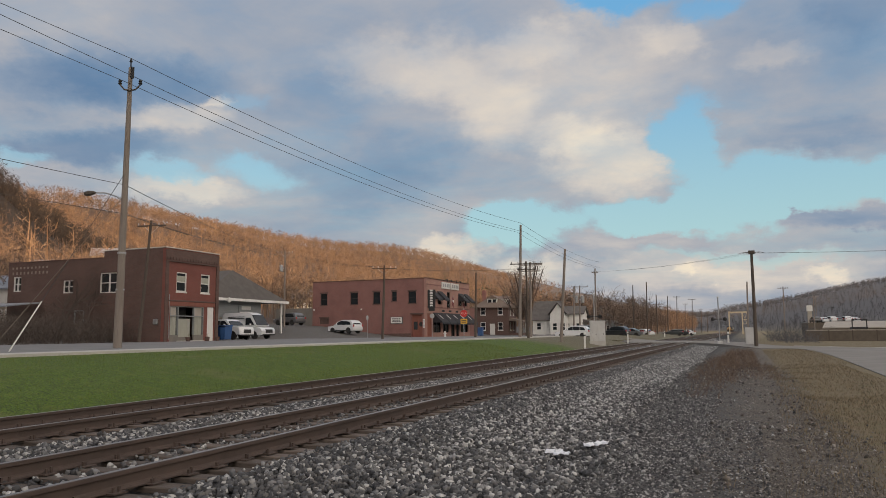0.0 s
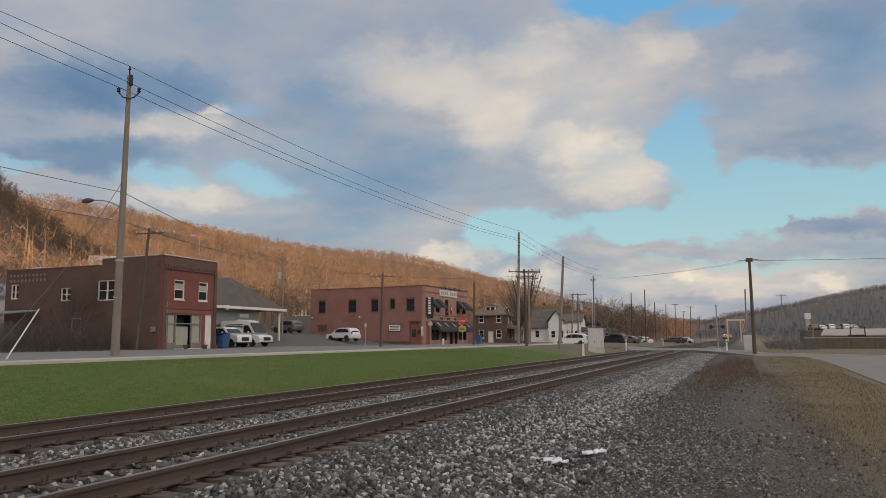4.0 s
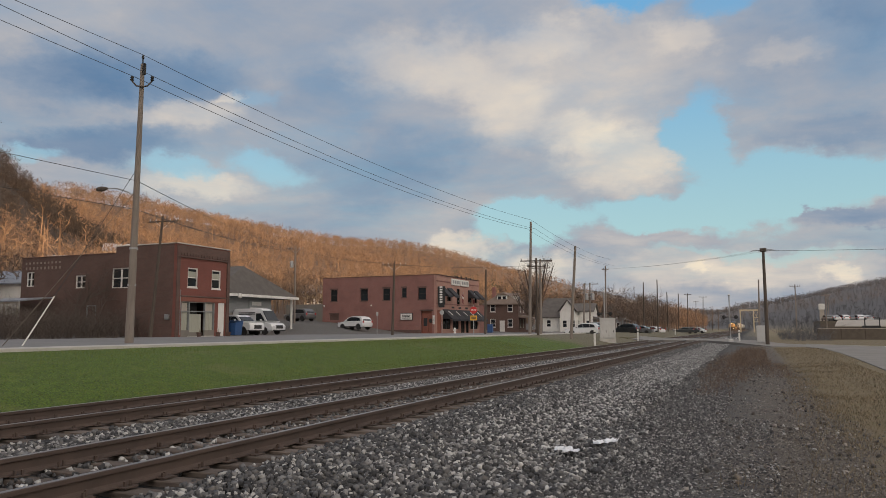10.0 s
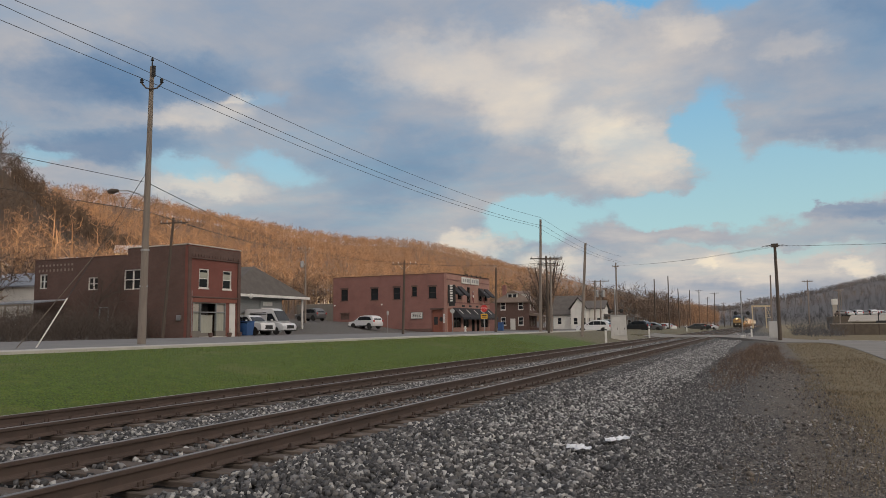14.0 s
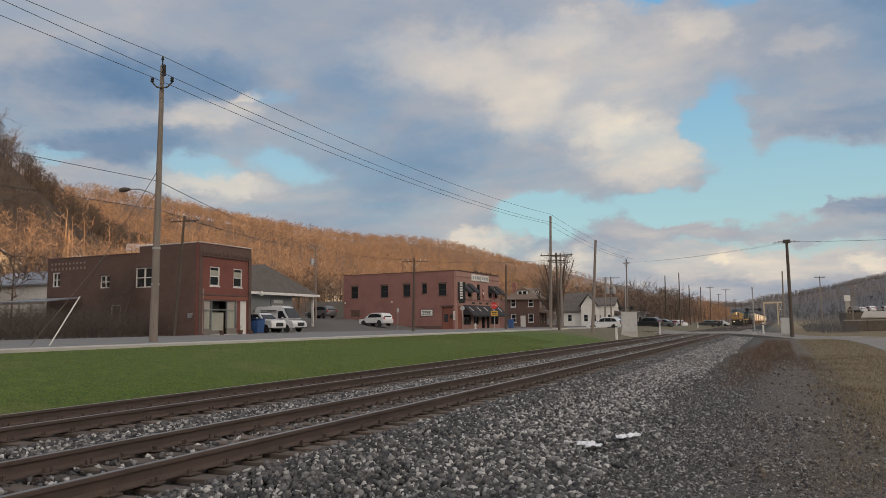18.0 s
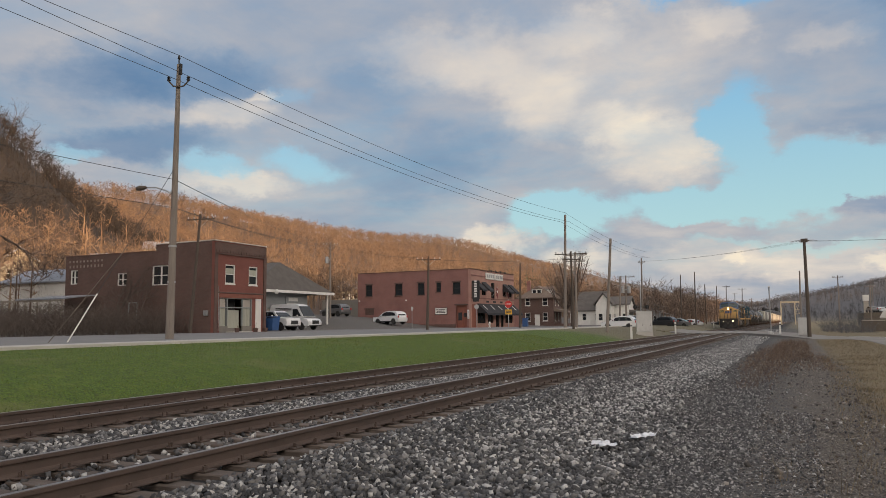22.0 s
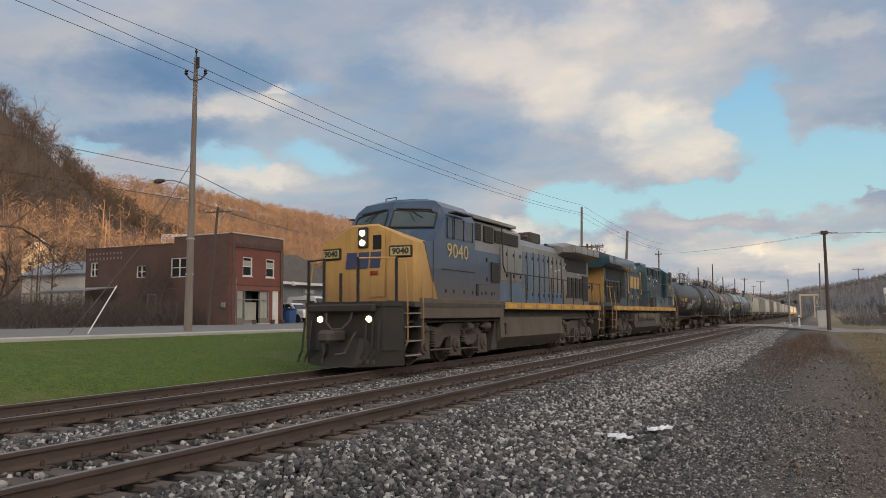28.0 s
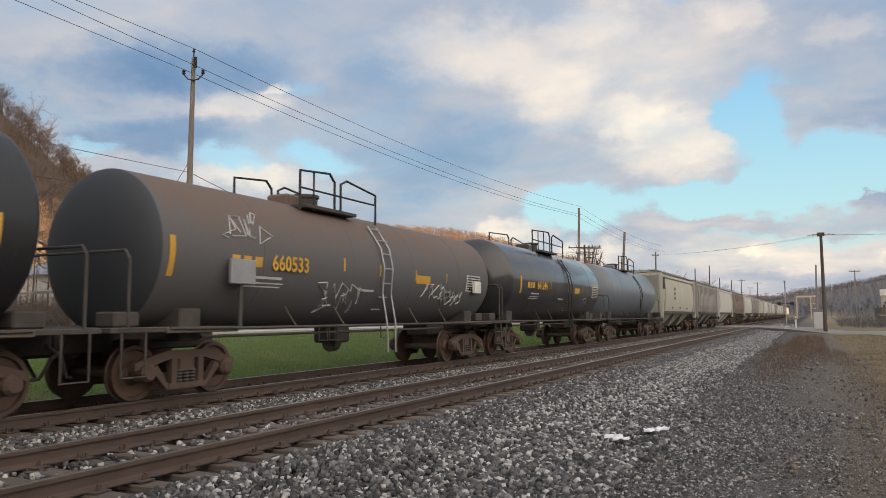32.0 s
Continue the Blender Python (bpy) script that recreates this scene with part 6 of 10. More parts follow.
# ---- poles and wires ----
def pole(base, top, r=0.15, material=POLE_WOOD, arms=(), label="weathered wooden utility pole", name="utility_pole", tip=0.66):
    """A pole from base to top, with cross arms (height below the top, half length, angle)."""
    b, t = Vector(base), Vector(top)
    p = thing(name, Matrix.Translation(b), label, "pole", "line poles")
    part("shaft", Mesh().rod((0, 0, -0.3), t - b, r, r * tip, 12), material, p, smooth=50)
    for down, half, ang in arms:
        c = (t - b) + (b - t).normalized() * down
        d = Vector((math.cos(radians(ang)), math.sin(radians(ang)), 0))
        n = Vector((-d.y, d.x, 0)) * (r * 0.9)
        a = part("crossarm", Mesh().rod(c - d * half + n, c + d * half + n, 0.065, 0.065, 4), material, p)
        part("brace", Mesh().rod(c + d * half * 0.55 + n * 1.2, c - Vector((0, 0, 0.6)) + n, 0.018, 0.018, 5), GALV, a)
        part("brace", Mesh().rod(c - d * half * 0.55 + n * 1.2, c - Vector((0, 0, 0.6)) + n, 0.018, 0.018, 5), GALV, a)
        for s in (-0.92, -0.5, 0.5, 0.92):
            part("insulator", Mesh().spin([(0, 0.03), (0.06, 0.06), (0.1, 0.035), (0.15, 0.055), (0.18, 0.02)], "z", tuple(c + d * half * s + n + Vector((0, 0, 0.05))), 8), GALV, a)
    return p


A_BASE, A_TOP = Vector((-25.6, 25.3, 1.0)), Vector((-24.45, 24.3, 13.55))
pa = pole(A_BASE, A_TOP - Vector((0.02, -0.02, 0.2)), 0.19, label="tall weathered wooden utility pole beside the pavement", tip=0.46)
off = A_TOP - A_BASE
for s in (-1, 1):
    br = part("insulator_bracket", Mesh().path([off + Vector((0, 0, -1.25)), off + Vector((s * 0.22, s * 0.10, -1.2)), off + Vector((s * 0.40, s * 0.18, -0.98))], 0.035), DARK_POLE, pa)
    part("insulator", Mesh().spin([(0, 0.05), (0.05, 0.09), (0.1, 0.05), (0.15, 0.085), (0.22, 0.04)], "z", tuple(off + Vector((s * 0.40, s * 0.18, -0.98))), 10), DARK, br)
part("pin_insulator", Mesh().spin([(0, 0.03), (0.25, 0.03), (0.28, 0.07), (0.34, 0.05), (0.42, 0.03)], "z", tuple(off - Vector((0.02, -0.02, 0.21))), 10), DARK, pa)
part("fuse_cutout", Mesh().box(-0.06, 0.06, -0.05, 0.05, 0, 0.5).data("fuse_cutout", DARK), DARK, pa, at=Matrix.Translation(off + Vector((0.2, -0.1, -0.75))))
lamp_at = A_BASE + off * 0.515
arm = part("lamp_arm", Mesh().path([lamp_at - A_BASE, lamp_at - A_BASE + Vector((-0.25, -0.2, 0.24)), lamp_at - A_BASE + Vector((-0.6, -0.5, 0.38)), lamp_at - A_BASE + Vector((-0.95, -0.78, 0.36))], 0.035), GALV, pa, "curved street lamp arm")
part("lamp_head", Mesh().spin([(-0.3, 0.03), (-0.24, 0.09), (0.0, 0.12), (0.25, 0.08), (0.36, 0.03)], "x", tuple(lamp_at - A_BASE + Vector((-1.15, -0.85, 0.34))), 10), DARK_POLE, pa, "cobra-head street lamp", smooth=50)
for s, z in ((0.19, 4.2), (0.19, 2.6)):
    part("pole_band", Mesh().spin([(0, 0.19), (0.08, 0.19)], "z", tuple(off * (z / off.z)), 12), GALV, pa)

P2_BASE, P2_TOP = Vector((-21.78, 75.9, 0.9)), Vector((-21.35, 75.5, 12.89))
p2 = pole(P2_BASE, P2_TOP, 0.17, label="tall wooden utility pole at the end of the lawn", arms=[])
PREV_TOP = Vector((-24.0, -29.0, 15.2))
pole((-24.2, -29, 1.0), PREV_TOP, 0.18, arms=[(0.1, 1.8, 0)], label="wooden utility pole down the street")
P3_TOP = Vector((-21.0, 121.0, 12.5))


def wire(name, a, b, sag, r=0.012, label="thin black overhead wire between poles", n=24):
    a, b = Vector(a), Vector(b)
    pts = [a.lerp(b, i / n) - Vector((0, 0, 4 * sag * (i / n) * (1 - i / n))) for i in range(n + 1)]
    return solid(name, Mesh().path(pts, r, 5), WIRE, label, "wire", "overhead wires")


for dx, dz, rise in ((0, 0.21, -1.4), (-0.40, -0.75, 0.0), (0.40, -0.75, 0.8)):
    o = Vector((dx, dx * 0.4, dz))
    wire("overhead_wire", PREV_TOP + Vector((dx * 4 if dx > 0 else 0, 0, dz + rise)), A_TOP + o, 0.35, 0.012)
    wire("overhead_wire", A_TOP + o, P2_TOP + o, 0.75, 0.013)
    wire("overhead_wire", P2_TOP + o, P3_TOP + o, 0.6, 0.012)
wire("overhead_cable", PREV_TOP + Vector((0, 0, -6.8)), A_BASE + off * 0.575, 0.4, 0.012)
wire("overhead_cable", PREV_TOP + Vector((0, 0, -8.0)), A_BASE + off * 0.475, 0.4, 0.015)
wire("overhead_cable", A_BASE + off * 0.575, (-53.8, 80.1, 12.0), 0.5, 0.016)
wire("overhead_cable", A_BASE + off * 0.475, (-53.8, 80.1, 11.6), 0.4, 0.017)
# guy with a white guard
g = thing("guy_wire", Matrix.Identity(4), "steel guy wires with a white plastic guard", "guy wire")
part("strand", Mesh().rod((-25.3, 19.0, 1.05), A_BASE + off * 0.54, 0.016), ROAD_DIRT, g)
part("strand", Mesh().rod((-25.4, 19.9, 1.05), A_BASE + off * 0.62, 0.012), WIRE, g)
part("guard", Mesh().rod((-25.4, 19.9, 1.05), Vector((-25.4, 19.9, 1.05)).lerp(A_BASE + off * 0.62, 0.25), 0.026), WHITE, g, "white plastic guard")

# ---- more poles along the line and the street ----
pole((-43.9, 45.5, 1.05), (-42.67, 45.1, 10.56), 0.14, DARK_POLE, [(0.4, 1.25, 10)], "leaning brown wooden pole before the brick shop")
pole((-54.0, 80.5, 1.8), (-53.77, 80.1, 12.2), 0.14, POLE_WOOD, [(0.3, 1.0, 25)], "pale wooden pole beside the grey office")
tr = thing("transformer", pose(-54.15, 79.9, 9.5), "grey pole-mounted transformer can", "transformer")
part("can", Mesh().spin([(0, 0.1), (0.02, 0.24), (0.8, 0.24), (0.86, 0.12)], "z", (0, 0, 0), 14), GALV, tr, smooth=40)
part("bracket", Mesh().box(0.2, 0.35, -0.06, 0.06, 0.3, 0.5), GALV, tr)
pole((-32.4, 65.0, 1.0), (-31.98, 64.6, 8.2), 0.14, DARK_POLE, [(0.35, 1.2, 25)], "dark street pole with a cross arm")
pole((-29.1, 82.6, 0.9), (-28.76, 82.2, 8.55), 0.15, DARK_POLE, [], "short dark pole at the street corner")
H_A, H_B = (-19.9, 72.4, 0.7), (-20.6, 76.0, 0.8)
pole(H_A, (-19.89, 72.0, 8.66), 0.14, DARK_POLE, [(0.25, 1.6, 12), (0.8, 0.9, 12)], "dark wooden pole carrying long cross arms")
pole(H_B, (-20.43, 75.6, 8.91), 0.14, POLE_WOOD, [(0.3, 1.2, 12), (0.95, 1.0, 12)], "wooden pole with cross arms")
pole((-16.0, 69.6, 0.4), (-15.28, 69.2, 9.4), 0.16, POLE_WOOD, [], "leaning wooden pole beside the track")
pole((-22.3, 105, 0.6), (-21.9, 104.5, 8.0), 0.14, POLE_WOOD, [], "wooden pole along the railway")
pole((-22.9, 112.3, 0.6), (-22.6, 111.8, 8.5), 0.14, POLE_WOOD, [(0.2, 1.3, 20)], "wooden pole with transformers and a cross arm")
for dx in (-0.45, 0.45):
    tr = thing("transformer", pose(-22.65 + dx, 111.6, 5.9), "grey pole-mounted transformer can", "transformer")
    part("can", Mesh().spin([(0, 0.1), (0.02, 0.28), (1.0, 0.28), (1.08, 0.12)], "z", (0, 0, 0), 14), GALV, tr, smooth=40)
    part("bracket", Mesh().box(-dx * 1.1 - 0.06, -dx * 0.6 + 0.06, -0.06, 0.06, 0.4, 0.55), GALV, tr)
pole((-21.2, 116.3, 0.6), (-20.9, 115.5, 11.3), 0.15, POLE_WOOD, [(0.6, 0.5, 20)], "tall wooden pole along the railway")
for b, t in (((-20.55, 154.4, 0.4), (-20.36, 154.0, 10.84)), ((-17.33, 150, 0.4), (-17.17, 149.6, 11.06)), ((-18.2, 177, 0.3), (-18.2, 176.6, 9.83)), ((-16.94, 188.4, 0.2), (-16.71, 188.0, 9.9)),
             ((-16.58, 210, 0.2), (-16.23, 209.6, 10.9)), ((-20.0, 290, 0.0), (-19.6, 289.6, 11.6)), ((-16.2, 330, 0.2), (-16.0, 329.0, 10.6)), ((-16.4, 390, 0.2), (-16.2, 389, 11.0))):
    pole(b, t, 0.14, POLE_WOOD if b[1] < 150 else DARK_POLE, [] if b[1] < 200 else [(0.3, 0.9, 10)], "plain wooden pole along the railway")
pole((-15.42, 254.0, 0.0), (-14.92, 253.6, 11.78), 0.15, DARK_POLE, [(0.2, 1.3, 20)], "dark pole with a cross arm along the railway")
pole((1.12, 81.86, 0.1), (1.12, 81.46, 9.44), 0.2, DARK_POLE, [], "thick tarred pole beside the level crossing")
pr = thing("pole_top_rack", pose(1.12, 81.46, 9.3), "dark bracket with curved insulator arms on a pole top", "bracket")
part("cap", Mesh().box(-0.32, 0.32, -0.2, 0.2, 0.0, 0.35, 0.03), DARK_POLE, pr)
for s in (-1, 1):
    for k in (0.45, 0.8, 1.2):
        part("insulator_arm", Mesh().path([(0, 0, 0.1), (s * k * 0.6, 0, 0.2), (s * k, 0, 0.08)], 0.02), DARK_POLE, pr)
pole((0.53, 108.7, 0.1), (0.74, 108.3, 8.1), 0.14, POLE_WOOD, [], "plain wooden pole beyond the crossing")
for i in range(3):
    wire("line_wire", (1.12 + i * 0.6 - 0.6, 81.46, 9.4), (40 + i, 95, 10.4), 0.3, 0.006, "thin overhead line wire across the road")
    wire("line_wire", (1.12 + i * 0.6 - 0.6, 81.46, 9.4), (-20.9, 115.5, 10.8), 0.35, 0.006, "thin overhead line wire across the tracks")
wire("line_wire", (-53.8, 80.1, 11.9), (-32.0, 64.6, 8.0), 0.4, 0.014, "thin overhead line wire over the street")
wire("line_wire", (-32.1, 64.5, 7.9), (-20.5, 75.4, 8.3), 0.3, 0.014, "thin overhead line wire over the street")
wire("line_wire", (-42.67, 45.1, 10.3), (-53.8, 80.1, 11.9), 0.4, 0.016, "thin overhead line wire over the street")

# ---- the level crossing and its road ----
def lot_z(x, y, over):
    return float(ground_z(x, y)) + over


near = [(-30, 112, STREET_Z), (-22, 104, 0.75), (-13, 93, 0.32), (-5, 87, 0.31), (-2.0, 82, 0.2)] + [(x, y, lot_z(x, y, 0.03)) for x, y in ((1.4, 76), (4.0, 72), (5.0, 66), (5.1, 55), (4.9, 44), (4.6, 33), (4.3, 20), (4.4, 8), (4.6, -20))]
far = [(-26, 124, STREET_Z), (-18, 114, 0.75), (-11, 104, 0.32), (-4, 102, 0.31), (0, 95, 0.2)] + [(x, y, lot_z(x, y, 0.03)) for x, y in ((3.0, 87), (5.2, 80), (8.5, 74), (12, 70), (20, 63), (28, 52), (30, 36), (30, 8), (30, -20))]
strip("road", far, near, OLD_ASPHALT, "pale worn asphalt of the crossing road and lot")
edge_a = [(x, y, lot_z(x, y, 0.07)) for x, y in ((4.6, 82.6), (8.5, 75.2), (12, 71.2), (20, 64.2), (30, 53))]
edge_b = [(x, y, lot_z(x, y, 0.07)) for x, y in ((4.6, 81.8), (8.5, 74.3), (12, 70.3), (20, 63.3), (30, 52))]
strip("kerb", edge_a, edge_b, CONCRETE, "pale concrete edge strip of the road", kind="structure")
xing = thing("level_crossing", Matrix.Identity(4), "timber and asphalt level crossing deck between the rails", "level crossing")
for cx in (FAR_X, NEAR_X):
    for a, b in ((-0.64, 0.64), (-1.6, -0.86), (0.86, 1.6)):
        part("plank", Mesh().box(cx + a, cx + b, 88.0, 101.0, 0.1, RAIL_Z + 0.004, 0.02), OLD_ASPHALT, xing)
part("plank", Mesh().box(FAR_X + 1.62, NEAR_X - 1.62, 88.0, 101.0, 0.1, RAIL_Z, 0.02), OLD_ASPHALT, xing)




def crossing_signal(x, y, z, face, label):
    """Flashing-light mast; face: degrees it is turned."""
    s = thing("crossing_signal", pose(x, y, z, 0, 0, face), label, "crossing signal", "crossing signals")
    part("mast", Mesh().rod((0, 0, 0), (0, 0, 4.8), 0.06), GALV, s)
    part("base", Mesh().box(-0.25, 0.25, -0.25, 0.25, -0.1, 0.25, 0.04), SILVER_PAINT, s)
    bar = part("lamp_bar", Mesh().rod((-0.7, 0, 2.55), (0.7, 0, 2.55), 0.035), GRILLE, s)
    for d in (-0.6, 0.6):
        part("backplate", Mesh().spin([(-0.1, 0.2), (-0.06, 0.2), (-0.06, 0.08)], "y", (d, 0, 2.55), 18), GRILLE, bar, "round black lamp backplate")
        part("hood", Mesh().spin([(-0.36, 0.12), (-0.1, 0.13), (0.12, 0.1)], "y", (d, 0, 2.55), 14), GRILLE, bar)
        part("lens", Mesh().spin([(-0.14, 0.02), (-0.14, 0.11), (-0.1, 0.11)], "y", (d, 0, 2.55), 14), RED_DARK, bar)
    part("bell", Mesh().spin([(4.8, 0.05), (4.86, 0.14), (4.94, 0.1), (4.98, 0.02)], "z", (0, 0, 0), 12), SILVER_PAINT, s)
    return s


crossing_signal(-2.4, 85.0, 0.25, 0, "unlit crossing signal with black round lamps beside the crossing road")
crossing_signal(-14.35, 78.0, 0.6, 180, "unlit crossing signal beside the silver relay case")
bx = thing("relay_case", pose(-13.7, 76.0, 0.5, 0, 0, 12), "silver steel relay case on a concrete base", "relay case")
part("base", Mesh().box(-0.8, 0.8, -0.6, 0.6, -0.3, 0.15), CONCRETE, bx)
part("body", Mesh().box(-0.76, 0.76, -0.5, 0.5, 0.15, 2.08, 0.02), SILVER_PAINT, bx)
part("roof", Mesh().prism([(-0.82, 2.08), (0.82, 2.08), (0.74, 2.2), (-0.74, 2.2)], "y", -0.56, 0.56), SILVER_PAINT, bx)
for x in (-0.68, 0.02):
    d = part("door", Mesh().box(x, x + 0.66, -0.53, -0.5, 0.25, 2.0, 0.01), SILVER_PAINT, bx)
    part("handle", Mesh().box(x + 0.5, x + 0.55, -0.57, -0.53, 0.75, 0.95), GRILLE, d)
b2 = thing("relay_case", pose(0.6, 85.0, 0.15), "small silver relay case beside the tarred pole", "relay case")
part("body", Mesh().box(-0.45, 0.45, -0.4, 0.4, 0.0, 1.75, 0.03), SILVER_PAINT, b2)
part("door", Mesh().box(-0.4, 0.4, -0.43, -0.4, 0.15, 1.6, 0.01), SILVER_PAINT, b2)
for x, y, z in ((-13.03, 66.0, 0.3), (-12.7, 90.0, 0.3), (-1.6, 88.5, 0.2), (-10.55 - 3.6, 150.0, 0.3)):
    w = thing("marker_post", pose(x, y, z), "white trackside marker post", "post", "marker posts")
    part("post", Mesh().box(-0.09, 0.09, -0.04, 0.04, -0.2, 1.25, 0.015), WHITE, w)
    part("band", Mesh().box(-0.095, 0.095, -0.045, 0.045, 0.95, 1.05), GRILLE, w)

# ---- signal bridge far down the line ----
sb = thing("signal_gantry", pose(-4.6, 288, 0.1), "sunlit steel signal gantry beside the line", "signal gantry")
for x in (0, 4.4, 6.2):
    part("leg", Mesh().box(x - 0.2, x + 0.2, -0.2, 0.2, 0, 8.0), GANTRY, sb)
part("beam", Mesh().box(-0.2, 6.4, -0.15, 0.15, 7.5, 8.1), GANTRY, sb)
for z in (3.6, 5.2):
    part("platform", Mesh().box(4.3, 6.3, -0.6, 0.6, z, z + 0.15), GANTRY, sb)
for i in range(7):
    part("truss_bar", Mesh().rod((i * 0.9, -0.16, 7.5 if i % 2 else 8.1), (i * 0.9 + 0.9, -0.16, 8.1 if i % 2 else 7.5), 0.06), GANTRY, sb)
for x in (4.6, 5.9):
    part("brace", Mesh().rod((x, -0.1, 3.6), (10.5 - x, -0.1, 7.4), 0.05), GANTRY, sb)

# ---- street signs and small street things ----
st = thing("stop_sign", pose(-23.0, 62.3, 1.05, 0, 0, 20), "red octagonal stop sign over a yellow plate on a steel post", "stop sign")
part("post", Mesh().box(-0.03, 0.03, -0.03, 0.03, -0.1, 2.7), GALV, st)
oc = [(0.33 * math.cos(radians(22.5 + 45 * i)), 2.25 + 0.33 * math.sin(radians(22.5 + 45 * i))) for i in range(8)]
pl = part("plate", Mesh().prism(oc, "y", -0.05, -0.03), SIGN_RED, st)
lettering("STOP", 0.21, WHITE, pl, face_ny(0, 2.25, -0.052), 0.48)
yp = part("sub_plate", Mesh().box(-0.3, 0.3, -0.05, -0.03, 1.35, 1.78), SIGN_YELLOW, st, "yellow plate with dark bars")
for z in (1.45, 1.6):
    part("text_bar", Mesh().box(-0.22, 0.22, -0.055, -0.05, z, z + 0.08), GRILLE, yp)
sg = thing("street_sign", pose(-36.8, 88.0, 1.05, 0, 0, 20), "round grey street sign seen from behind, on a thin post", "street sign")
part("post", Mesh().rod((0, 0, 0), (0, 0, 3.0), 0.035), GALV, sg)
part("plate", Mesh().spin([(-0.04, 0.02), (-0.04, 0.3), (-0.02, 0.3), (-0.02, 0.02)], "y", (0, 0, 2.7), 20), GALV, sg)
for x, y in ((-41.9, 80.0),):
    s = thing("street_sign", pose(x, y, 1.05, 0, 0, 30), "narrow parking sign on a thin post", "street sign")
    part("post", Mesh().rod((0, 0, 0), (0, 0, 2.7), 0.03), GALV, s)
    part("plate", Mesh().box(-0.13, 0.13, -0.05, -0.03, 2.2, 2.65, 0.01), GALV, s)
hy = thing("fire_hydrant", pose(-36.0, 90.4, 1.08), "small white fire hydrant before the restaurant", "hydrant")
part("barrel", Mesh().spin([(0, 0.16), (0.08, 0.16), (0.1, 0.11), (0.55, 0.11), (0.6, 0.14), (0.72, 0.08), (0.76, 0.02)], "z", (0, 0, 0), 12), WHITE, hy, smooth=40)
part("nozzle", Mesh().rod((-0.2, 0, 0.42), (0.2, 0, 0.42), 0.05), WHITE, hy)
dm = thing("dumpster", pose(-44.3, 56.2, 1.05, 0, 0, 0), "blue steel rubbish bin beside the brick shop", "dumpster")
part("body", Mesh().loft([[(-0.55, -0.45, 0.12), (0.55, -0.45, 0.12), (0.55, 0.45, 0.12), (-0.55, 0.45, 0.12)], [(-0.65, -0.55, 1.25), (0.65, -0.55, 1.25), (0.65, 0.55, 1.4), (-0.65, 0.55, 1.4)]]), BLUE_BIN, dm)
part("lid", Mesh().box(-0.68, 0.68, -0.58, 0.58, 1.36, 1.43, 0.02), BLUE_BIN, dm)
for i, (x, y) in enumerate(((-33.6, 97.6),)):
    b = thing("mail_bin", pose(x, y, 1.08), "dark blue street bin", "bin", "street bins")
    part("body", Mesh().box(-0.35, 0.35, -0.3, 0.3, 0.05, 1.05, 0.05), BLUE_BIN, b)
    part("lid", Mesh().box(-0.38, 0.38, -0.33, 0.33, 1.05, 1.2, 0.05), BLUE_BIN, b)
for x, y in ((-43.2, 50.3), (-43.1, 52.6), (-43.3, 54.2)):
    pt = thing("planter", pose(x, y, 1.08), "old planter with dead stems by the shop door", "planter", "planters")
    part("tub", Mesh().spin([(0, 0.16), (0.32, 0.22), (0.36, 0.24), (0.36, 0.18), (0.3, 0.02)], "z", (0, 0, 0), 14), BRICK_DARK, pt)
    part("stems", Mesh().rod((0, 0, 0.3), (0.08, 0.02, 0.8), 0.012, 0.004, 5).rod((0.05, 0.05, 0.3), (-0.12, 0.1, 0.7), 0.012, 0.004, 5), TWIG_DARK, pt)
# kerb of the side street and retaining wall
rw = solid("retaining_wall", Mesh().box(-58.0, -53.0, 92.0, 92.5, 0.8, 5.0, 0.03), STAINED_WALL, "stained concrete retaining wall by the side street", kind="structure")
rw = solid("retaining_wall", Mesh().box(-66.0, -58.0, 96.0, 96.5, 0.8, 5.4, 0.03), STAINED_WALL, "stained concrete retaining wall behind the car park", kind="structure")

# ---- houses ----
frame_house("brick_house", pose(-45.77, 130.0, 0.95, 0, 0, 8), 6.2, 9.6, 5.15, 2.4, BRICK_DARK, SHINGLE_BROWN, "brown brick house with a hipped roof, white dormers and porch", "hip", True, True)
frame_house("white_house", pose(-41.6, 155.0, 1.0, 0, 0, 4), 5.2, 8.0, 3.0, 4.0, WHITE, SHINGLE, "low white frame house with a steep dark roof", "x", False, False, 1)
frame_house("white_house", pose(-37.5, 153.6, 0.9, 0, 0, 4), 3.2, 5.0, 4.3, 2.3, WHITE, SHINGLE, "tall white frame house with a steep front gable", "y", False, False, 1)
frame_house("white_house", pose(-36.0, 158.0, 0.9, 0, 0, 4), 4.4, 8.0, 4.4, 1.6, WHITE, SHINGLE, "white frame house with dark shingle roof", "x", False, True, 1)
frame_house("grey_house", pose(-41.0, 215.0, 0.8), 7.0, 8.0, 4.6, 3.2, GREY_SIDING, SHINGLE, "grey frame house behind the parked cars", "y", False, True, 2)
CREAM_SIDING = surface("cream_siding", (0.60, 0.53, 0.38), (0.50, 0.44, 0.32), 0.7, scale=1, fine=20, bump=0.1, stretch=(1, 1, 6))
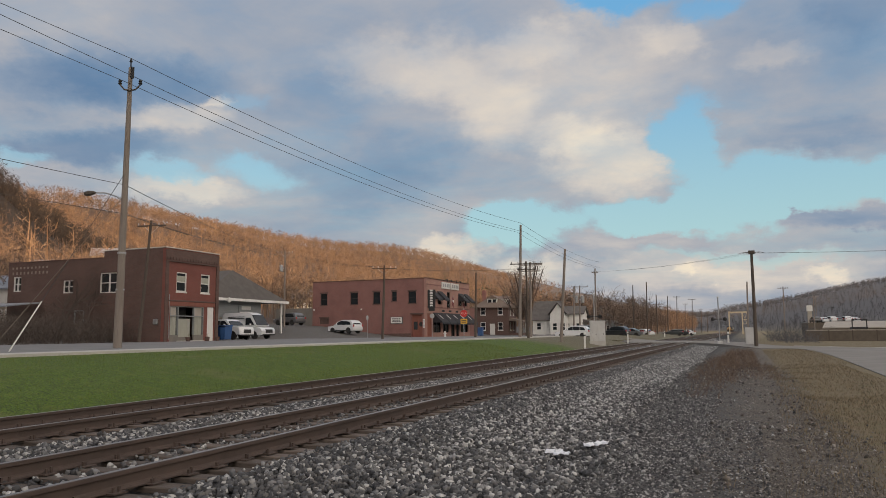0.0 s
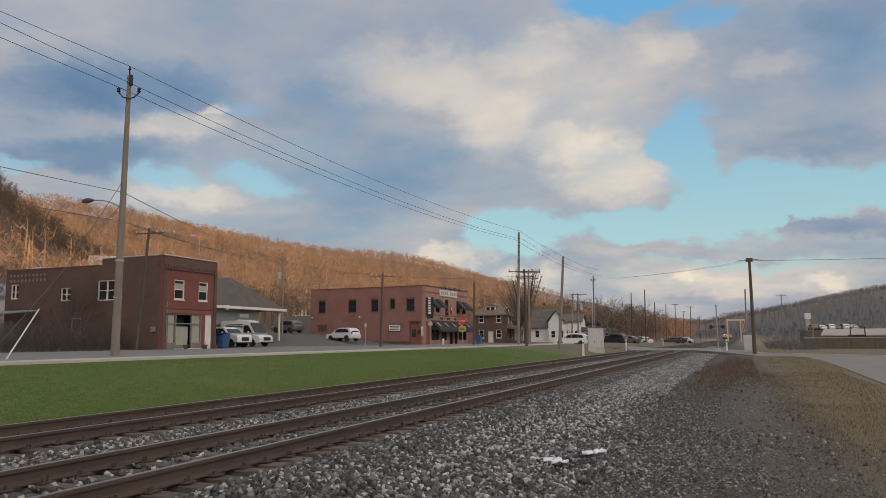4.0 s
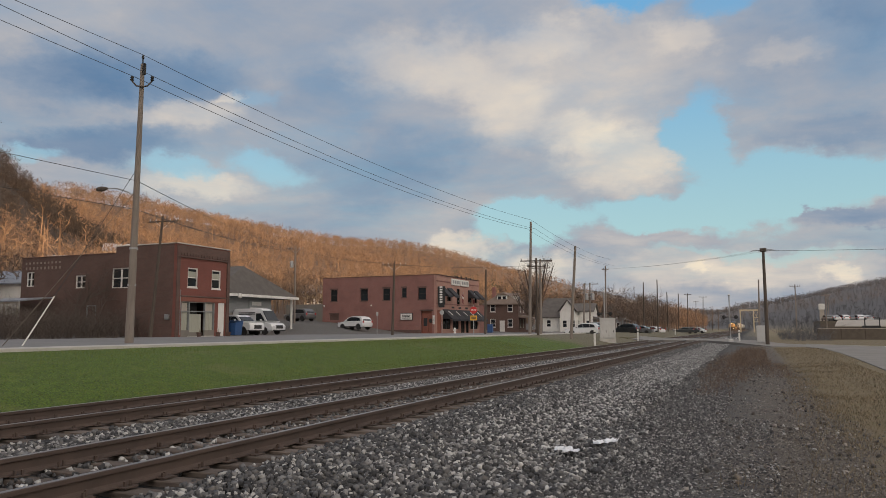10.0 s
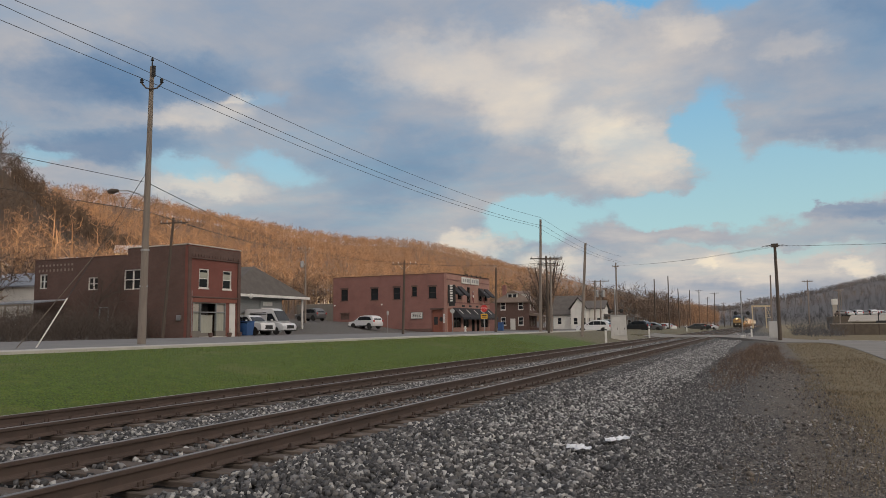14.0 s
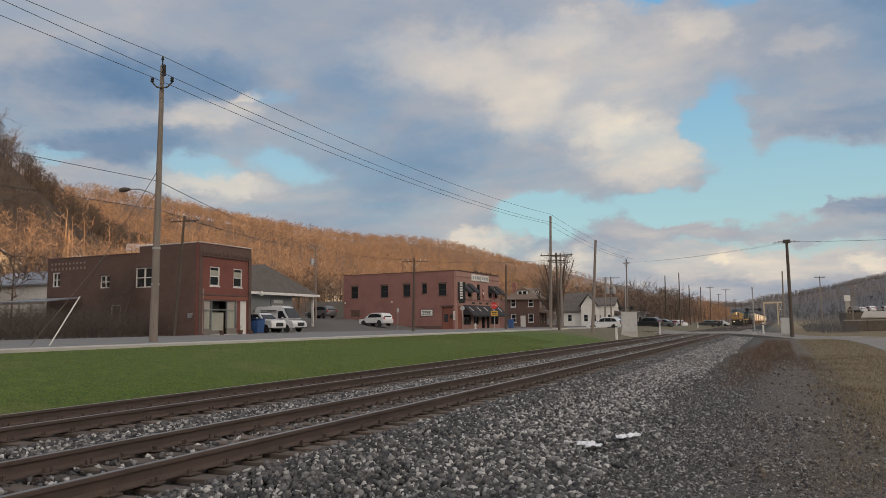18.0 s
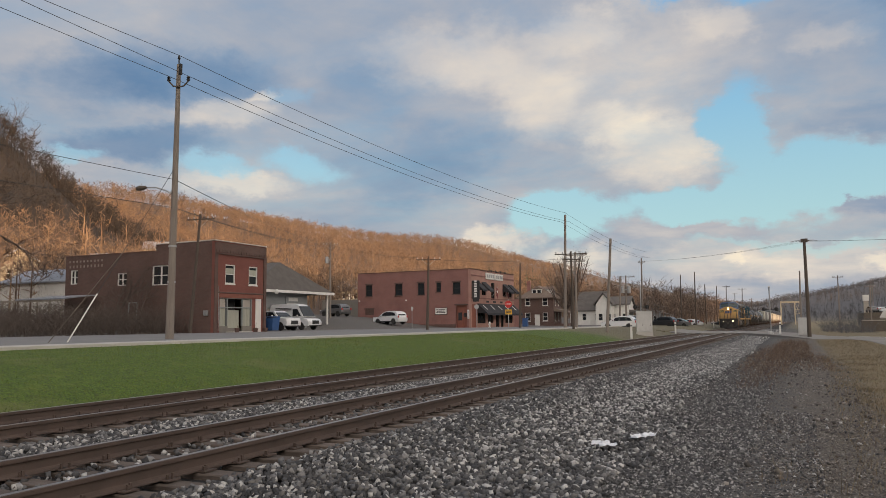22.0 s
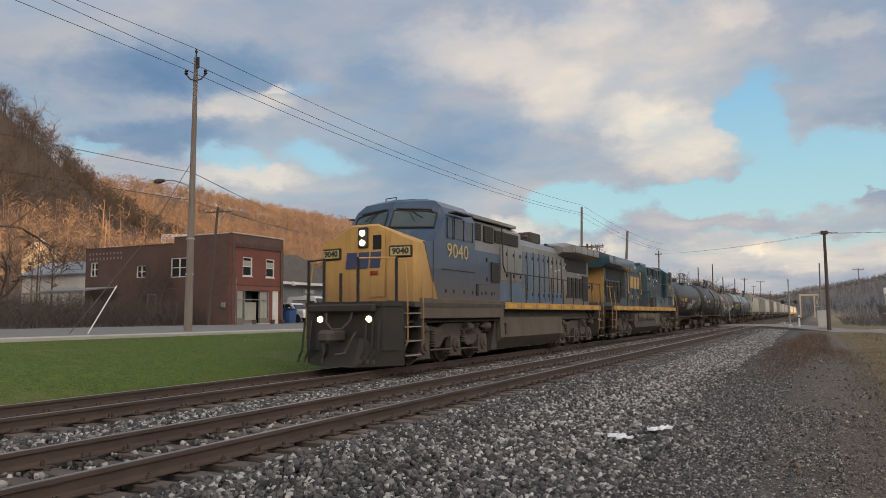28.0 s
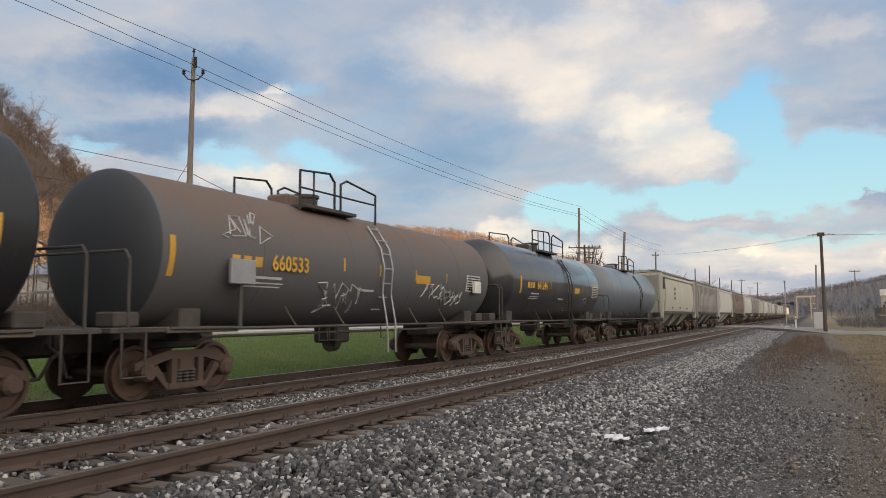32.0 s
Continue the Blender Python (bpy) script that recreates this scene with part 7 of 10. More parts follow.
for x, y, w, d, h, r, turn, axis, lab in ((-110.0, 74.0, 5.2, 6.5, 3.6, 2.2, 56, "y", "cream house with a gable at the hill foot"), (-102.5, 74.5, 3.2, 4.0, 1.9, 1.2, 56, "y", "small cream outbuilding with a gable"),
                                         (-117.0, 95.0, 7.0, 6.0, 2.6, 1.6, 40, "x", "pale sunlit house above the shop roof"), (-134.0, 124.0, 6.0, 5.0, 3.0, 1.8, 40, "x", "pale house among bare trees on the slope"),
                                         (-126.0, 131.0, 6.0, 5.0, 3.0, 1.8, 40, "x", "pale sunlit house among bare trees on the slope"), (-106.0, 162.0, 5.4, 5.0, 3.4, 2.2, 35, "x", "pale sunlit house behind bare trees on the slope"), (-105.0, 190.0, 5.0, 5.0, 3.4, 2.2, 35, "x", "small pale house behind bare trees on the slope")):
    frame_house("hill_house", pose(x, y, float(ground_z(x, y)) - 0.4, 0, 0, turn), w, d, h, r, CREAM_SIDING, TIN, lab, axis, False, False, 1)
sh = thing("white_shed", pose(-73.5, 49.6, 1.6), "long white shed with a blue-grey tin roof", "shed")
part("wall", Mesh().box(0, 11.3, 0, 6, 0, 4.5), WHITE, sh)
part("roof", Mesh().prism([(-0.4, 4.4), (3.0, 5.9), (6.4, 4.4), (6.4, 4.55), (3.0, 6.05), (-0.4, 4.55)], "x", -0.3, 11.5), TIN, sh)
part("gable", Mesh().prism([(0, 4.5), (6, 4.5), (3, 5.85)], "x", 0.0, 0.2), WHITE, sh)
cp = thing("lean_to", pose(-66.0, 44.8, 1.4), "tumbledown lean-to of pale posts and rails", "lean-to")
for x in np.arange(0, 8.1, 1.6):
    part("post", Mesh().box(x - 0.06, x + 0.06, -0.06, 0.06, 0, 2.6), BEIGE, cp)
part("rail", Mesh().box(-0.2, 8.2, -0.08, 0.08, 2.55, 2.7), BEIGE, cp)
part("rail", Mesh().box(-0.2, 8.2, -0.05, 0.05, 1.3, 1.4), BEIGE, cp)
part("roof", Mesh().prism([(-0.2, 2.7), (3.2, 3.1), (3.2, 3.2), (-0.2, 2.8)], "x", 2.0, 8.3), TIN, cp)

# ---- right side of the valley ----
wl = thing("barrier_wall", pose(8.1, 116.7, -0.1, 0, 0, -4), "low weathered concrete barrier wall with posts", "wall")
for i in range(12):
    part("panel", Mesh().box(i * 2.9, i * 2.9 + 2.85, -0.1, 0.1, 0, 1.55), ROAD_DIRT, wl)
    part("post", Mesh().box(i * 2.9 - 0.1, i * 2.9 + 0.05, -0.15, 0.15, 0, 1.6), DARK_POLE, wl)
    part("cap", Mesh().box(i * 2.9 - 0.05, i * 2.9 + 2.85, -0.14, 0.14, 1.55, 1.68), BEIGE, wl)
wb = thing("low_warehouse", pose(15.4, 169.6, 0.1, 0, 0, -8), "long low warehouse with a pale flat roof", "warehouse")
part("wall", Mesh().box(0, 60, 0, 25, 0, 1.9), ROAD_DIRT, wb)
part("roof", Mesh().prism([(-0.5, 1.9), (12.5, 3.2), (25.5, 1.9), (25.5, 1.7), (-0.5, 1.7)], "x", -0.5, 60.5), BEIGE, wb)
tk = thing("parked_trailer", pose(18.6, 156.0, 0.1, 0, 0, 5), "dark open-framed trailer parked by the warehouse", "trailer")
part("bed", Mesh().box(0, 2.6, 0, 2.2, 1.4, 1.9, 0.03), GRILLE, tk)
part("leg", Mesh().box(0.1, 2.5, 0.2, 2.0, -0.2, 1.4), DARK_POLE, tk)
for x in (0.05, 2.45):
    part("frame_post", Mesh().box(x - 0.08, x + 0.08, 0.05, 0.2, 1.9, 3.3), GRILLE, tk)
part("frame_bar", Mesh().box(0, 2.6, 0.05, 0.2, 3.2, 3.35), GRILLE, tk)
tw = thing("loading_tower", pose(21.7, 289.6, 0.5), "pale industrial tower above the trees", "tower")
part("shaft", Mesh().box(-0.7, 0.7, -0.9, 0.9, 0, 7.4), BEIGE, tw)
part("cabin", Mesh().box(-0.9, 0.9, -1.0, 1.0, 7.4, 9.4, 0.05), WHITE, tw)
# thicket shares the haze-tinted twigs
brush("thicket", [(3.4, 9.4, 112, 135, 1.0), (4.5, 9, 102, 112, 0.6), (9.4, 14, 120, 135, 0.6)], HAZE_TWIG, "leafless thicket beside the line", 3.6, 0.9, 2.5, 51, 0.4, 0.02)
for x, y, h in ((7.0, 150, 9.5), (13.5, 170, 8.5), (19, 232, 11), (33, 180, 9.0), (38, 240, 12)):
    pole((x, y, 0), (x + 0.1, y, h), 0.13, POLE_WOOD, [(0.3, 0.9, 10)], "plain wooden pole beyond the thicket")

# ---- parked vehicles ----


def vehicle(name, at, kind, paint, label):
    """A road vehicle, nose towards +x. Outlines are (x, z) from the tail."""
    shapes = {
        "suv": (4.6, 1.84, 0.36, [(0.05, 0.42), (0.0, 0.62), (0.03, 0.92), (0.16, 1.06), (1.8, 1.05), (3.4, 1.03), (4.1, 0.95), (4.46, 0.82), (4.58, 0.62), (4.52, 0.36), (0.12, 0.34)], [(0.14, 1.03), (0.3, 1.35), (0.62, 1.6), (1.1, 1.67), (2.0, 1.68), (2.5, 1.6), (2.85, 1.44), (3.5, 1.03)], (0.86, 3.62)),
        "sedan": (4.7, 1.8, 0.33, [(0.0, 0.5), (0.05, 0.95), (0.9, 1.0), (3.5, 0.95), (4.55, 0.78), (4.7, 0.55), (4.6, 0.3), (0.1, 0.3)], [(0.55, 0.97), (1.3, 1.38), (1.6, 1.45), (2.5, 1.45), (3.5, 0.96)], (0.9, 3.75)),
        "pickup": (5.7, 2.0, 0.40, [(0.0, 0.6), (0.0, 1.28), (2.0, 1.3), (4.35, 1.3), (5.55, 1.22), (5.7, 0.9), (5.65, 0.5), (0.05, 0.5)], [(2.0, 1.28), (2.08, 1.85), (2.35, 1.95), (3.5, 1.95), (3.75, 1.88), (4.4, 1.29)], (1.15, 4.7)),
        "van": (5.9, 2.05, 0.38, [(0.0, 0.45), (0.0, 1.35), (4.7, 1.35), (5.65, 1.15), (5.9, 0.85), (5.85, 0.42), (0.05, 0.42)], [(0.0, 1.33), (0.05, 2.55), (0.2, 2.7), (3.6, 2.72), (4.1, 2.58), (5.0, 1.36)], (1.15, 4.75)),
    }
    length, width, wr, low, top, axles = shapes[kind]
    v = thing(name, at, label, "car" if kind in ("suv", "sedan") else kind, "parked vehicles")
    h = width / 2
    zl = min(z for x, z in low)
    slim = [(0.10 + x * (length - 0.20) / length, zl + (z - zl) * 0.93 + 0.01) for x, z in low]
    mid = [(0.03 + x * (length - 0.06) / length, z - 0.01) for x, z in low]
    body = Mesh().loft([[(x, -h, z) for x, z in slim], [(x, -h + 0.09, z) for x, z in mid], [(x, -h + 0.35, z) for x, z in low], [(x, h - 0.35, z) for x, z in low], [(x, h - 0.09, z) for x, z in mid], [(x, h, z) for x, z in slim]])
    b = part("body", body, paint, v, smooth=32)
    cabw = h - 0.1
    tuck = lambda z: (0.06 - 0.14 * (z - top[0][1]) / 0.6) if z > top[0][1] else 0.06
    inner = [(x, z + (0.03 if z > top[0][1] + 0.3 else 0.0)) for x, z in top]
    c = part("cabin", Mesh().loft([[(x, -cabw - tuck(z), z) for x, z in top], [(x, -cabw * 0.6, z) for x, z in inner], [(x, cabw * 0.6, z) for x, z in inner], [(x, cabw + tuck(z), z) for x, z in top]]), paint, v, smooth=40)
    z0, z1 = top[0][1] + 0.06, max(p[1] for p in top) - 0.12
    xs = [p[0] for p in top]
    a, e = xs[0], xs[-1]
    if kind == "van":
        win = [[(3.55, 1.45), (3.55, 2.2), (4.15, 2.2), (4.7, 1.45)]]
    elif kind == "pickup":
        win = [[(2.2, 1.36), (2.25, 1.82), (2.95, 1.84), (2.95, 1.36)], [(3.05, 1.36), (3.05, 1.84), (3.6, 1.82), (4.1, 1.36)]]
    elif kind == "suv":
        win = [[(0.5, 1.1), (0.72, 1.46), (1.2, 1.55), (1.2, 1.1)], [(1.25, 1.1), (1.25, 1.56), (2.1, 1.57), (2.1, 1.1)], [(2.15, 1.1), (2.15, 1.57), (2.5, 1.5), (3.15, 1.1)]]
    else:
        win = [[(1.0, 1.02), (1.45, 1.34), (2.0, 1.37), (2.0, 1.02)], [(2.07, 1.02), (2.07, 1.37), (2.5, 1.37), (3.1, 1.02)]]
    for s in (-1, 1):
        for w in win:
            y = s * (cabw + 0.045)
            part("side_window", Mesh().prism(w, "y", y - 0.03, y + 0.03), GLASS, c)
    x2, zt = top[-2]
    m = Mesh().loft([[(e - 0.06, -cabw + 0.08, z0 + 0.02), (x2 + 0.1, -cabw + 0.16, zt - 0.1), (x2 + 0.1, cabw - 0.16, zt - 0.1), (e - 0.06, cabw - 0.08, z0 + 0.02)],
                     [(e + 0.02, -cabw + 0.08, z0 + 0.05), (x2 + 0.17, -cabw + 0.16, zt - 0.08), (x2 + 0.17, cabw - 0.16, zt - 0.08), (e + 0.02, cabw - 0.08, z0 + 0.05)]])
    part("windscreen", m, GLASS, c)
    if kind != "van":
        part("rear_window", Mesh().loft([[(xs[0] + 0.02, -cabw + 0.15, z0 + 0.05), (xs[1] - 0.05, -cabw + 0.2, top[1][1] - 0.05), (xs[1] - 0.05, cabw - 0.2, top[1][1] - 0.05), (xs[0] + 0.02, cabw - 0.15, z0 + 0.05)],
                                         [(xs[0] + 0.1, -cabw + 0.15, z0 + 0.02), (xs[1] + 0.05, -cabw + 0.2, top[1][1] - 0.08), (xs[1] + 0.05, cabw - 0.2, top[1][1] - 0.08), (xs[0] + 0.1, cabw - 0.15, z0 + 0.02)]]), GLASS, c)
    if kind == "van":
        for z in (2.1, 2.25):
            part("mark_bar", Mesh().box(1.0, 3.3, -cabw - 0.02, -cabw + 0.03, z, z + 0.08), GRILLE_CAR, v)
    part("grille", Mesh().box(length - 0.12, length + 0.012, -h * 0.5, h * 0.5, 0.62, 0.8 if kind in ("suv", "sedan") else 0.98, 0.02), GRILLE_CAR, v)
    part("bumper", Mesh().box(length - 0.3, length + 0.03, -h + 0.12, h - 0.12, 0.38, 0.5, 0.03), GRILLE_CAR, v)
    part("sill", Mesh().box(axles[0] + 0.4, axles[1] - 0.4, -h - 0.005, h + 0.005, zl - 0.02, zl + 0.12, 0.02), GRILLE_CAR, v, "black lower sill")
    for s in (-1, 1):
        part("headlight", Mesh().box(length - 0.28, length - 0.04, s * (h - 0.28) - 0.2, s * (h - 0.28) + 0.2, 0.74, 0.92, 0.03), HEADLAMP, v)
        part("tail_light", Mesh().box(-0.015, 0.12, s * (h - 0.12) - 0.1, s * (h - 0.12) + 0.1, 0.85, 1.12, 0.02), TAIL, v)
        part("mirror", Mesh().box(e - 0.75, e - 0.6, s * (h + 0.1) - 0.09, s * (h + 0.1) + 0.09, z0 + 0.02, z0 + 0.2, 0.03), paint, v)
        for x in axles:
            w = part("wheel", Mesh().spin([(s * (h - 0.24), 0.1), (s * (h - 0.23), wr - 0.02), (s * (h - 0.2), wr), (s * (h - 0.02), wr), (s * (h + 0.005), wr - 0.03), (s * (h + 0.005), wr * 0.62)], "y", (x, 0, wr), 20), TYRE, v)
            part("rim", Mesh().spin([(s * (h - 0.1), 0.02), (s * (h - 0.02), wr * 0.3), (s * (h - 0.01), wr * 0.62), (s * (h - 0.06), wr * 0.63)], "y", (x, 0, wr), 16), RIM, w)
            part("arch", Mesh().prism([(x + wr * 1.16 * math.cos(radians(k)), wr + wr * 1.16 * math.sin(radians(k))) for k in range(180, -1, -20)], "y", s * (h - 0.02) - 0.025, s * (h - 0.02) + 0.024), GRILLE_CAR, w)
    return v




def parked(x, y, z, heading, length):
    """Pose from the vehicle's middle and the heading in degrees from +x."""
    a = radians(heading)
    return pose(x - math.cos(a) * length / 2, y - math.sin(a) * length / 2, z, 0, 0, heading)


vehicle("pickup_truck", parked(-47.25, 60.4, STREET_Z + 0.03, -7, 5.7), "pickup", CAR_WHITE, "white pickup truck parked beside the grey office")
vehicle("cargo_van", parked(-48.35, 65.4, STREET_Z + 0.05, -7, 5.9), "van", CAR_WHITE, "white high-roof cargo van parked beside the pickup")
vehicle("suv", parked(-57.2, 86.5, float(ground_z(-57.2, 86.5)) + 0.03, 166, 4.6), "suv", CAR_GREY, "grey sport utility car parked beside the side street")
vehicle("suv", parked(-46.9, 83.5, float(ground_z(-46.9, 83.5)) + 0.03, 165, 4.6), "suv", CAR_WHITE, "white sport utility car parked along the restaurant wall")
vehicle("suv", parked(-20.73, 97.5, 0.68, 178, 4.6), "suv", CAR_WHITE, "white sport utility car parked near the crossing")
vehicle("suv", parked(-21.0, 104.0, 0.8, 176, 4.6), "suv", CAR_GREY, "silver sport utility car parked near the crossing")
vehicle("suv", parked(-19.47, 124.0, 0.7, 165, 4.6), "suv", CAR_DARK, "dark green sport utility car on the roadside")
vehicle("car", parked(-18.3, 131.0, 0.62, 175, 4.7), "sedan", CAR_GREY, "grey saloon car on the roadside")
vehicle("car", parked(-18.5, 152.0, 0.5, 150, 4.7), "sedan", CAR_WHITE, "white saloon car on the roadside")
vehicle("car", parked(-15.5, 184.0, 0.4, 190, 4.7), "sedan", CAR_DARK, "dark saloon car far along the line")
vehicle("car", parked(-14.8, 192.0, 0.4, 190, 4.7), "sedan", CAR_DARK, "black saloon car far along the line")
vehicle("car", parked(-13.9, 205.0, 0.3, 170, 4.7), "sedan", CAR_WHITE, "white saloon car far along the line")
for i in range(6):
    vehicle("car", parked(18.2 + i * 1.9, 227 + i * 0.6, 3.4, 100 + (i % 3) * 8, 4.6), "sedan" if i % 2 else "suv", CAR_WHITE if i % 3 else CAR_GREY, "pale car in a raised car park beyond the warehouse")
solid("car_park", Mesh().box(16, 60, 222, 245, 0.0, 3.4), ROAD_DIRT, "raised asphalt car park beyond the warehouse", kind="structure")
strip("verge", [(-24, y, STREET_Z - 0.1) for y in (92, 130, 240)], [(-14.2, y, 0.55 if y < 100 else 0.4) for y in (92, 130, 240)], GROUND, "grass verge along the railway")
for x, y, s in ((-2.42, 10.15, 0.86), (-2.08, 11.1, 1.02)):
    lit = thing("litter", pose(x, y, -0.02, 0, 0, 30 if s > 1 else -10), "crumpled white litter lying on the ballast", "litter", "litter")
    rng = random.Random(int(s * 100))
    m = Mesh()
    rows = []
    for i in range(9):
        half = (0.10 + 0.05 * math.sin(i * 2.1 + s * 5)) * s * (0.5 if i in (0, 8) else 1.0)
        rows.append([(-0.2 * s + i * 0.05 * s + rng.uniform(-0.02, 0.02), half * (j - 3) / 3 + rng.uniform(-0.015, 0.015) + (0.02 * (i - 4) if s > 1 else 0.0), 0.035 + rng.uniform(0.0, 0.06) * (1 if j % 2 else 0.35)) for j in range(7)])
    m.loft(rows, closed=False, caps=False)
    m.loft([[(p[0], p[1], p[2] - 0.006) for p in r] for r in rows], closed=False, caps=False)
    part("sheet", m, PAPER, lit)

# ---- the train; local space of a vehicle: y back from its leading end, z from the rail top, +x towards the gravel side ----
SHARED = {}


def shared(key, make, material, smooth=None):
    """Mesh data made once and used by every alike part."""
    if key not in SHARED:
        SHARED[key] = make().data(key, material, smooth)
    return SHARED[key]


def wheelset(parent, y, r, material=WHEEL):
    prof = [(0.64, r * 0.35), (0.66, r + 0.03), (0.685, r + 0.03), (0.70, r), (0.80, r - 0.008), (0.80, r - 0.07), (0.755, r - 0.09), (0.745, r * 0.45), (0.82, r * 0.33), (0.82, 0.02)]
    me = shared(f"wheel{r}", lambda: Mesh().spin(prof, "x", (0, 0, 0), 28), material, 40)
    for s in (1, -1):
        part("wheel", me, material, parent, at=pose(0, y, r, 0, 0, 0 if s > 0 else 180))
    part("axle", shared("axle", lambda: Mesh().rod((-0.7, 0, 0), (0.7, 0, 0), 0.085, None, 10), material), material, parent, at=pose(0, y, r))


def freight_truck(car, y):
    """Two-axle truck with cast side frames and coil springs."""
    t = part("truck", shared("bolster", lambda: Mesh().box(-1.05, 1.05, -0.2, 0.2, 0.42, 0.78, 0.04), TRUCK_RUST), TRUCK_RUST, car, "rusty cast steel truck", at=pose(0, y, 0))

    def frame_side():
        m = Mesh()
        out = [(-1.12, 0.44), (-1.12, 0.62), (-0.86, 0.70), (-0.45, 0.80), (0.45, 0.80), (0.86, 0.70), (1.12, 0.62), (1.12, 0.44), (0.72, 0.44), (0.60, 0.40), (0.36, 0.17), (-0.36, 0.17), (-0.60, 0.40), (-0.72, 0.44)]
        top = [(-1.12, 0.50), (-1.12, 0.62), (-0.86, 0.70), (-0.45, 0.80), (0.45, 0.80), (0.86, 0.70), (1.12, 0.62), (1.12, 0.50), (0.80, 0.56), (0.40, 0.66), (-0.40, 0.66), (-0.80, 0.56)]
        m.prism(top, "x", -0.06, 0.06)
        m.prism([(-0.42, 0.16), (0.42, 0.16), (0.42, 0.26), (-0.42, 0.26)], "x", -0.07, 0.07)
        for s in (-1, 1):
            m.prism([(s * 0.36, 0.16), (s * 0.44, 0.16), (s * 0.78, 0.50), (s * 0.66, 0.58)], "x", -0.055, 0.055)
            m.prism([(s * 0.24, 0.24), (s * 0.36, 0.24), (s * 0.36, 0.68), (s * 0.24, 0.68)], "x", -0.065, 0.065)
            m.spin([(-0.11, 0.02), (-0.11, 0.15), (0.11, 0.15), (0.17, 0.10), (0.17, 0.02)], "x", (0, s * 0.89, 0.46), 14)
        return m

    for s in (1, -1):
        f = part("side_frame", shared("side_frame", frame_side, TRUCK_RUST), TRUCK_RUST, t, at=pose(s * 1.0, 0, 0, 0, 0, 0 if s > 0 else 180))
        for dy in (-0.15, 0.0, 0.15):
            part("spring", shared("spring", lambda: Mesh().spin([(z, 0.07 if i % 2 else 0.05) for i, z in enumerate(np.linspace(0, 0.22, 9))], "z", (0, 0, 0), 10), UNDER, 30), UNDER, f, at=pose(0, dy, 0.26))
    for dy in (-0.89, 0.89):
        wheelset(t, dy, 0.457)
    return t


def loco_truck(car, y):
    """Three-axle locomotive truck."""
    t = part("truck", shared("loco_bolster", lambda: Mesh().box(-0.6, 0.6, -2.2, 2.2, 0.5, 0.95, 0.05), UNDER), UNDER, car, "dirt-covered three-axle truck", at=pose(0, y, 0))

    def side():
        m = Mesh()
        beam = [(-2.45, 0.86), (-2.45, 1.06), (-1.9, 1.12), (-1.0, 1.02), (-0.55, 1.14), (0.55, 1.14), (1.0, 1.02), (1.9, 1.12), (2.45, 1.06), (2.45, 0.86), (1.95, 0.80), (1.45, 0.50), (0.95, 0.46), (0.55, 0.74), (-0.55, 0.74), (-0.95, 0.46), (-1.45, 0.50), (-1.95, 0.80)]
        m.prism(beam, "x", -0.07, 0.07)
        return m

    def box():
        m = Mesh()
        m.prism([(-0.3, 0.78), (0.3, 0.78), (0.36, 0.28), (0.2, 0.2), (-0.2, 0.2), (-0.36, 0.28)], "x", -0.06, 0.1)
        m.spin([(0.1, 0.23), (0.16, 0.21), (0.16, 0.13), (0.21, 0.11), (0.21, 0.02)], "x", (0, 0, 0.53), 18)
        return m

    for s in (1, -1):
        f = part("side_frame", shared("loco_side", side, TRUCK_GRIME), TRUCK_GRIME, t, at=pose(s * 1.12, 0, 0, 0, 0, 0 if s > 0 else 180))
        for dy in (-1.98, 0, 1.98):
            part("axle_box", shared("axle_box", box, TRUCK_GRIME, 40), TRUCK_GRIME, f, at=pose(0.03, dy, 0))
            part("pedestal_tie", shared("pedestal_tie", lambda: Mesh().box(0.05, 0.1, -0.42, 0.42, 0.19, 0.24), TRUCK_GRIME), TRUCK_GRIME, f, at=pose(0.02, dy, 0))
        for dy in (-1.0, 1.0):
            part("coil_spring", shared("coil_spring", lambda: Mesh().spin([(z, 0.11 if i % 2 else 0.085) for i, z in enumerate(np.linspace(0, 0.4, 13))], "z", (0, 0, 0), 12), UNDER, 30), UNDER, f, at=pose(0.08, dy - 0.42, 0.55))
        for dy, d in ((-2.35, 1), (2.35, -1), (0.6, 1)):
            part("brake_cylinder", shared("brake_cylinder", lambda: Mesh().spin([(0, 0.02), (0, 0.13), (0.34, 0.13), (0.42, 0.06), (0.6, 0.03)], "y", (0, 0, 0), 12), TRUCK_GRIME, 40), TRUCK_GRIME, f, at=pose(0.16, dy, 1.02, 0, 0, 0 if d > 0 else 180))
        part("sand_pipe", Mesh().path([(0.12, -2.3, 0.9), (0.16, -2.5, 0.6), (0.1, -2.55, 0.2)], 0.02), UNDER, f)
        part("brake_rod", Mesh().rod((0.12, -1.6, 0.42), (0.12, 1.7, 0.36), 0.025), TRUCK_GRIME, f)
        part("cable", Mesh().path([(0.1, 0.9, 1.25), (0.14, 1.0, 0.95), (0.16, 1.3, 0.82), (0.12, 1.55, 0.95), (0.1, 1.6, 1.25)], 0.025), UNDER, f)
    for dy in (-1.98, 0, 1.98):
        wheelset(t, dy, 0.53, TRUCK_GRIME)
    return t


